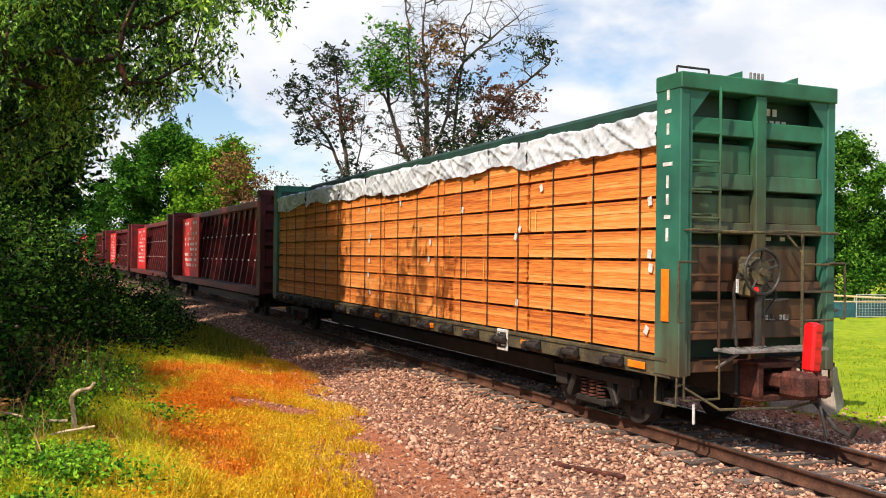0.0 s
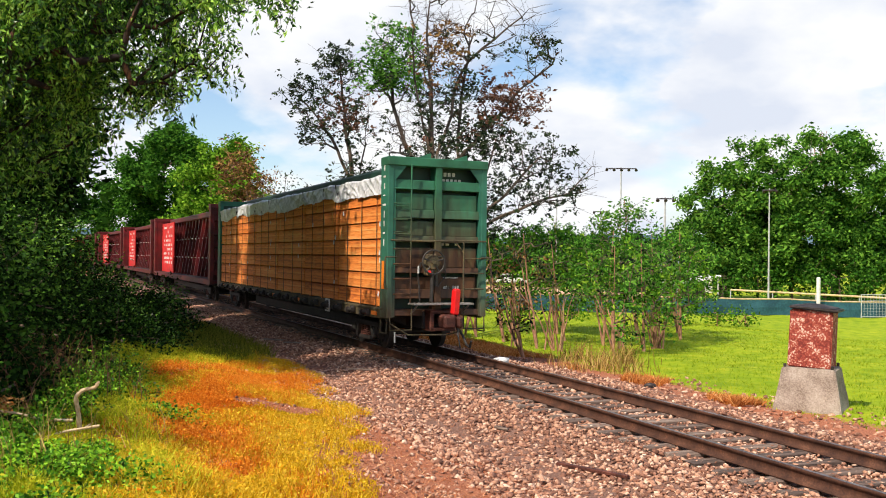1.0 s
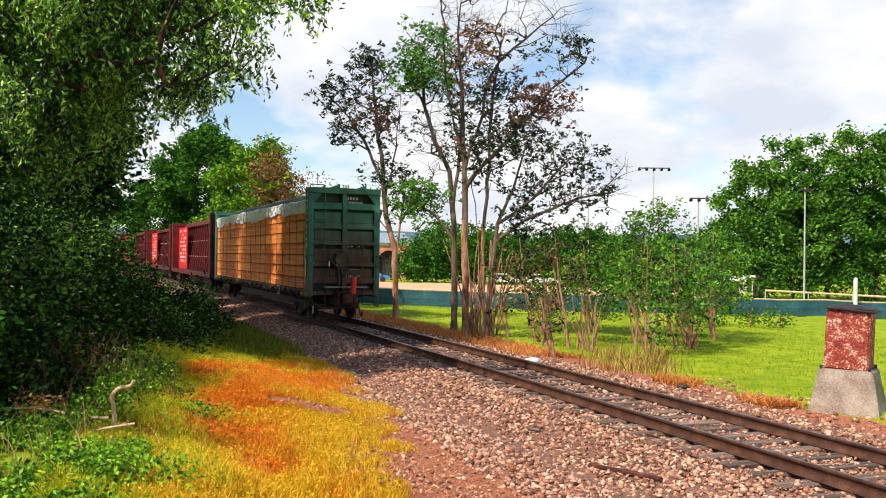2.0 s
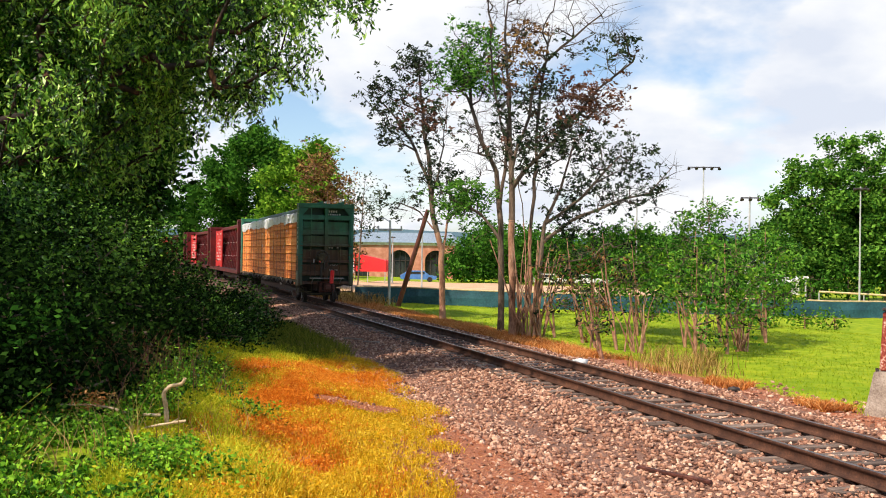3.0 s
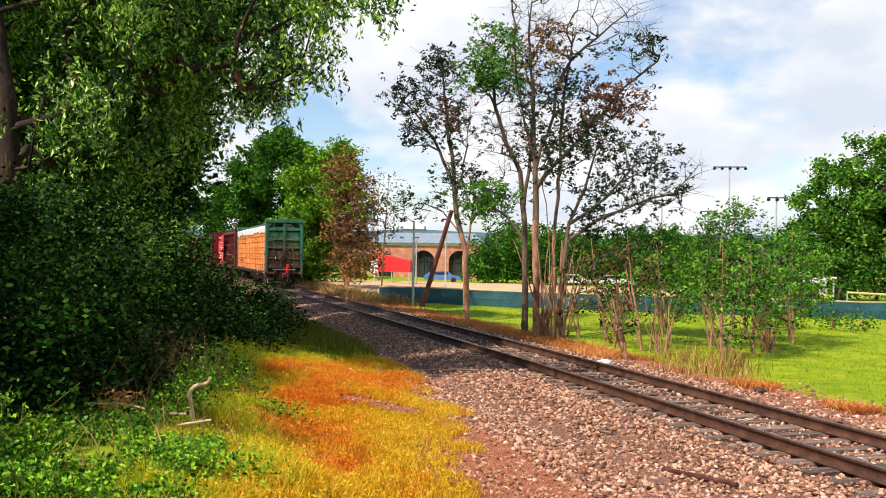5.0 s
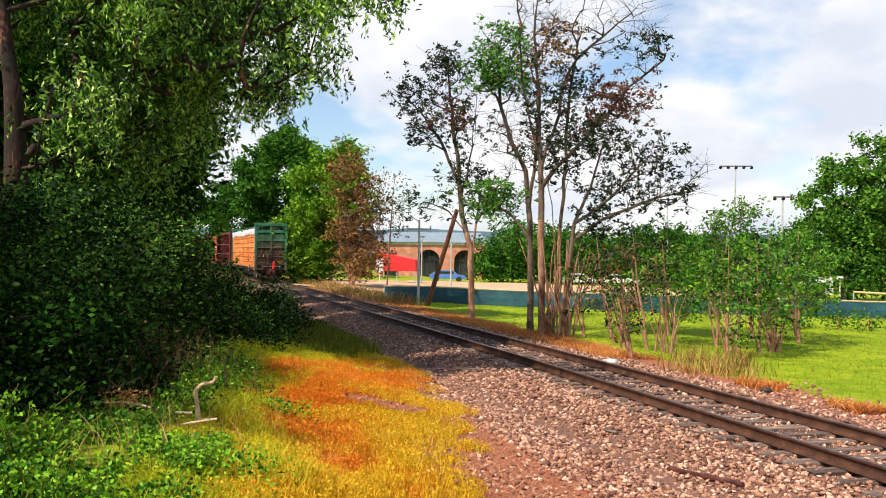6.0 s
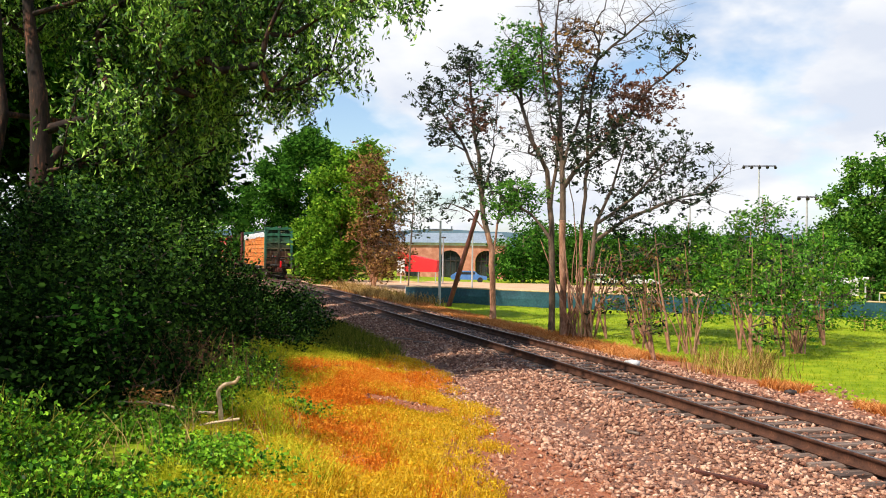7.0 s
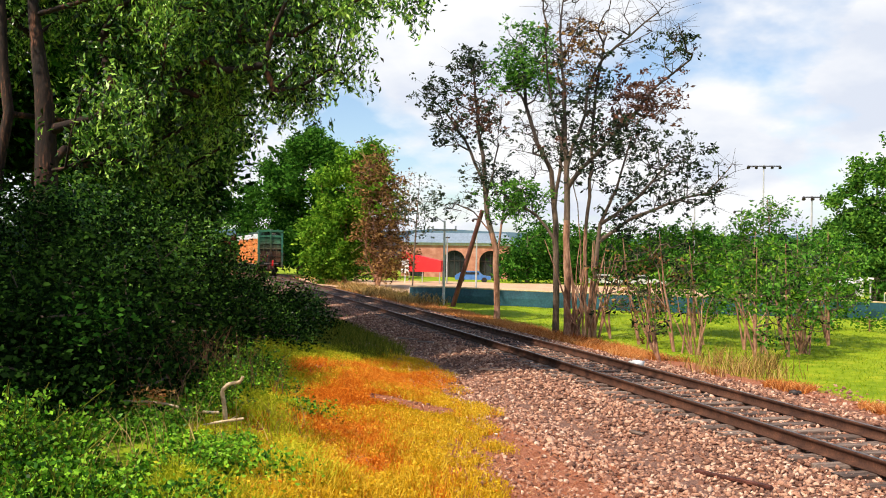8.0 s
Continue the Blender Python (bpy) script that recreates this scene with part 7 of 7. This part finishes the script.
def school():
    """A long low brick building with round-arched openings and a metal roof."""
    x0, x1, y0 = -27.5, -10.9, 138.0
    root = empty("brick_building")
    zb, zt = gz(-18, 138) - 0.3, 4.3
    arches = [(-19.2, 1.7), (-13.6, 1.7), (-25.0, 1.1)]
    edges = sorted([(c - w, c + w) for c, w in arches])
    spring = 1.6
    bm = bmesh.new()
    cur = x0
    for a, b in edges:
        box(bm, cur, a, y0, y0 + 0.5, zb, zt)
        n = 12
        c, w = (a + b) / 2, (b - a) / 2
        prev = None
        for i in range(n + 1):
            t = math.pi * i / n
            px, pz = c - w * math.cos(t), spring + w * math.sin(t) * 0.95
            if prev:
                vs = [bm.verts.new(p) for p in ((prev[0], y0, prev[1]), (px, y0, pz), (px, y0, zt), (prev[0], y0, zt))]
                bm.faces.new(vs)
                vs = [bm.verts.new(p) for p in ((prev[0], y0, prev[1]), (px, y0, pz), (px, y0 + 0.5, pz), (prev[0], y0 + 0.5, prev[1]))]
                bm.faces.new(vs)
            prev = (px, pz)
        cur = b
    box(bm, cur, x1, y0, y0 + 0.5, zb, zt)
    box(bm, x0, x0 + 0.5, y0 + 0.5, y0 + 14, zb, zt)
    box(bm, x1 - 0.5, x1, y0 + 0.5, y0 + 14, zb, zt)
    part("wall", bm, M_BRICK, root)
    for c, w in arches:
        bm = bmesh.new()
        box(bm, c - w, c + w, y0 + 0.6, y0 + 0.66, zb, spring + w)
        part("window", bm, M_GLASS, root)
        bm = bmesh.new()
        for k in (-0.5, 0, 0.5):
            box(bm, c + k * w - 0.05, c + k * w + 0.05, y0 + 0.5, y0 + 0.59, zb, spring + w * 0.8)
        box(bm, c - w, c + w, y0 + 0.5, y0 + 0.59, spring - 0.06, spring + 0.06)
        part("window_frame", bm, M_DARKMETAL, root)
    bm = bmesh.new()
    box(bm, x0 - 0.3, x1 + 0.3, y0 - 0.12, y0, zt - 0.35, zt + 0.05)
    part("fascia", bm, M_WHITE, root)
    bm = bmesh.new()
    vs = [bm.verts.new(p) for p in ((x0 - 0.6, y0 - 0.5, zt + 0.05), (x1 + 0.6, y0 - 0.5, zt + 0.05), (x1 - 1, y0 + 7, zt + 1.75), (x0 + 1, y0 + 7, zt + 1.75), (x0 - 0.6, y0 + 14.5, zt + 0.05), (x1 + 0.6, y0 + 14.5, zt + 0.05))]
    for f in ((0, 1, 2, 3), (3, 2, 5, 4), (0, 3, 4), (1, 5, 2)):
        bm.faces.new([vs[i] for i in f])
    part("roof", bm, M_ROOFMETAL, root)
    tagged(root, "long orange brick building with arched openings and grey metal roof", "building")


school()


def red_canopy():
    root = empty("canopy", Matrix.Translation((-17.2, 98.3, gz(-17.2, 98.3))))
    z = 0.95
    bm = bmesh.new()
    top = [(-2.2, -1, 3.5), (2.2, -1, 2.55), (2.2, 1.5, 2.55), (-2.2, 1.5, 3.5)]
    low = [(-1.7, -1.1, 1.35), (2.2, -1.1, 1.35), (2.2, 1.5, 1.35), (-1.7, 1.5, 1.35)]
    a, b = [bm.verts.new(p) for p in top], [bm.verts.new(p) for p in low]
    bm.faces.new(a)
    for i in range(4):
        bm.faces.new((a[i], a[(i + 1) % 4], b[(i + 1) % 4], b[i]))
    part("cover", bm, M_CANOPY, root, "bright red cover")
    for px, py in ((-1.7, -1), (2.1, -1), (2.1, 1.4), (-1.7, 1.4), (0.2, -1)):
        bm = bmesh.new()
        rod(bm, (px, py, -0.1), (px, py, 1.5), 0.05)
        part("post", bm, M_GALV, root)
    tagged(root, "bright red canopy over the players' bench", "canopy")
    bm = bmesh.new()
    box(bm, -0.4, 0.4, -0.05, 0.05, 1.2, 2.6, 0.02)
    rod(bm, (0, 0.08, -0.1), (0, 0.08, 1.6), 0.05)
    ob = part("notice_board", bm, M_WHITE)
    ob.matrix_world = Matrix.Translation((-17.9, 92, gz(-17.9, 92)))
    tagged(ob, "plain white notice board on a post", "sign")


red_canopy()


def parked_car(x, y, rz, paint, label):
    root = empty("car", pose(x, y, gz(x, y), 0, 0, rz))
    bm = bmesh.new()
    prof = [(-2.2, 0.35), (2.2, 0.35), (2.25, 0.75), (1.3, 0.92), (0.7, 1.42), (-1.2, 1.45), (-2.0, 0.98), (-2.25, 0.8)]
    for sy in (-0.85, 0.85):
        bm.faces.new([bm.verts.new((a, sy, b)) for a, b in prof])
    bm.verts.ensure_lookup_table()
    k = len(prof)
    for i in range(k):
        j = (i + 1) % k
        bm.faces.new((bm.verts[i], bm.verts[j], bm.verts[k + j], bm.verts[k + i]))
    part("body", bm, paint, root)
    bm = bmesh.new()
    box(bm, -1.5, 0.75, -0.87, 0.87, 0.98, 1.3, 0.03)
    part("window", bm, M_GLASS, root)
    for px in (-1.4, 1.4):
        for py in (-0.8, 0.8):
            bm = bmesh.new()
            rod(bm, (px, py - 0.1, 0.33), (px, py + 0.1, 0.33), 0.33, sides=16)
            part("wheel", bm, M_UNDER, root)
    tagged(root, label, "car")


M_CARBLUE = material("car_blue", [(0.3, (0.05, 0.16, 0.42)), (0.7, (0.09, 0.24, 0.55))], scale=2, fine=20, rough=0.25, bump=0)
parked_car(-13.2, 112, 8, M_CARBLUE, "parked blue car before the brick building")
parked_car(3, 118, 4, M_WHITE, "parked white car beyond the infield")
parked_car(8.5, 119, 4, M_WHITE, "parked white car near the far trees")


def house(x, y, w, d, h, rh, wall, roof, label):
    root = empty("house", Matrix.Translation((x, y, gz(x, y))))
    bm = bmesh.new()
    box(bm, -w / 2, w / 2, -d / 2, d / 2, -0.2, h)
    part("wall", bm, wall, root)
    bm = bmesh.new()
    o = 0.35
    vs = [bm.verts.new(p) for p in ((-w / 2 - o, -d / 2 - o, h), (w / 2 + o, -d / 2 - o, h), (w / 2 + o, d / 2 + o, h), (-w / 2 - o, d / 2 + o, h), (-w / 2 + 0.6, 0, h + rh), (w / 2 - 0.6, 0, h + rh))]
    for f in ((0, 1, 5, 4), (2, 3, 4, 5), (1, 2, 5), (3, 0, 4), (3, 2, 1, 0)):
        bm.faces.new([vs[i] for i in f])
    part("roof", bm, roof, root)
    for px in (-w * 0.28, w * 0.24):
        bm = bmesh.new()
        box(bm, px - 0.4, px + 0.4, -d / 2 - 0.04, -d / 2 - 0.004, h * 0.35, h * 0.8)
        part("window", bm, M_GLASS, root)
    tagged(root, label, "house")


house(28.4, 108, 4.6, 6, 3.2, 1.6, M_WHITE, M_ROOFMETAL, "small white house with a pale blue-grey roof")


def shed():
    root = empty("shed", pose(22.6, 82.5, gz(22.6, 82.5), 0, 0, 4))
    bm = bmesh.new()
    vs = [bm.verts.new(p) for p in ((-2.6, -2, 1.35), (1.6, -2, 2.3), (1.6, 2, 2.3), (-2.6, 2, 1.35), (-2.6, -2, 1.2), (1.6, -2, 2.15), (1.6, 2, 2.15), (-2.6, 2, 1.2))]
    for f in ((0, 1, 2, 3), (7, 6, 5, 4), (0, 4, 5, 1), (1, 5, 6, 2), (2, 6, 7, 3), (3, 7, 4, 0)):
        bm.faces.new([vs[i] for i in f])
    part("roof", bm, M_WHITE, root, "pale sloping roof")
    bm = bmesh.new()
    box(bm, -2.3, 1.4, 1.5, 1.7, -0.1, 1.5)
    part("back_wall", bm, M_DARKMETAL, root)
    for px in (-2.3, 1.4):
        bm = bmesh.new()
        rod(bm, (px, -1.8, -0.1), (px, -1.8, 1.4 if px < 0 else 2.2), 0.07)
        part("post", bm, M_GALV, root)
    tagged(root, "open dugout shed with a pale sloping roof", "shed")


shed()


def fence_shrubs():
    rng = random.Random(19)
    for i, (x, y, h, r) in enumerate(((11.5, 44.0, 1.3, 0.9), (13.0, 43.6, 1.0, 0.8), (10.4, 46, 1.6, 0.9), (14.6, 44.4, 0.8, 0.8), (6.5, 47, 1.4, 0.8), (8.3, 50, 1.6, 0.9), (3.6, 48, 1.2, 0.8))):
        tree("shrub", "low ragged green shrub before the field fence", rel(x, y, -0.05), [(0, 0, 0), (0, 0, h * 0.7)], [((0, 0, h * 0.5), (r, r * 0.8, h * 0.5))], M_LEAF_SAP, M_BARK_PALE, 500 + i, leaf_size=0.17, per=26, clump=0.3, spacing=0.5, trunk_r=0.03, tip=0.006, category="shrub")


fence_shrubs()


def ridge():
    bm = bmesh.new()
    prev = None
    for i in range(81):
        a = radians(-60 + 1.5 * i)
        r = 1700
        h = 44 + 16 * noise.noise((i * 0.13, 2.0, 0)) + 7 * noise.noise((i * 0.6, 5.0, 0))
        x, y = r * math.sin(a), r * math.cos(a)
        cur = (bm.verts.new((x, y, -20)), bm.verts.new((x, y, h)), bm.verts.new((x * 1.2, y * 1.2, -20)))
        if prev:
            bm.faces.new((prev[0], cur[0], cur[1], prev[1]))
            bm.faces.new((prev[1], cur[1], cur[2], prev[2]))
        prev = cur
    tagged(part("backdrop", bm, M_HAZY_HILL), "far wooded ridge on the horizon, haze painted in as blue", "hill", kind="structure")


ridge()


motions()
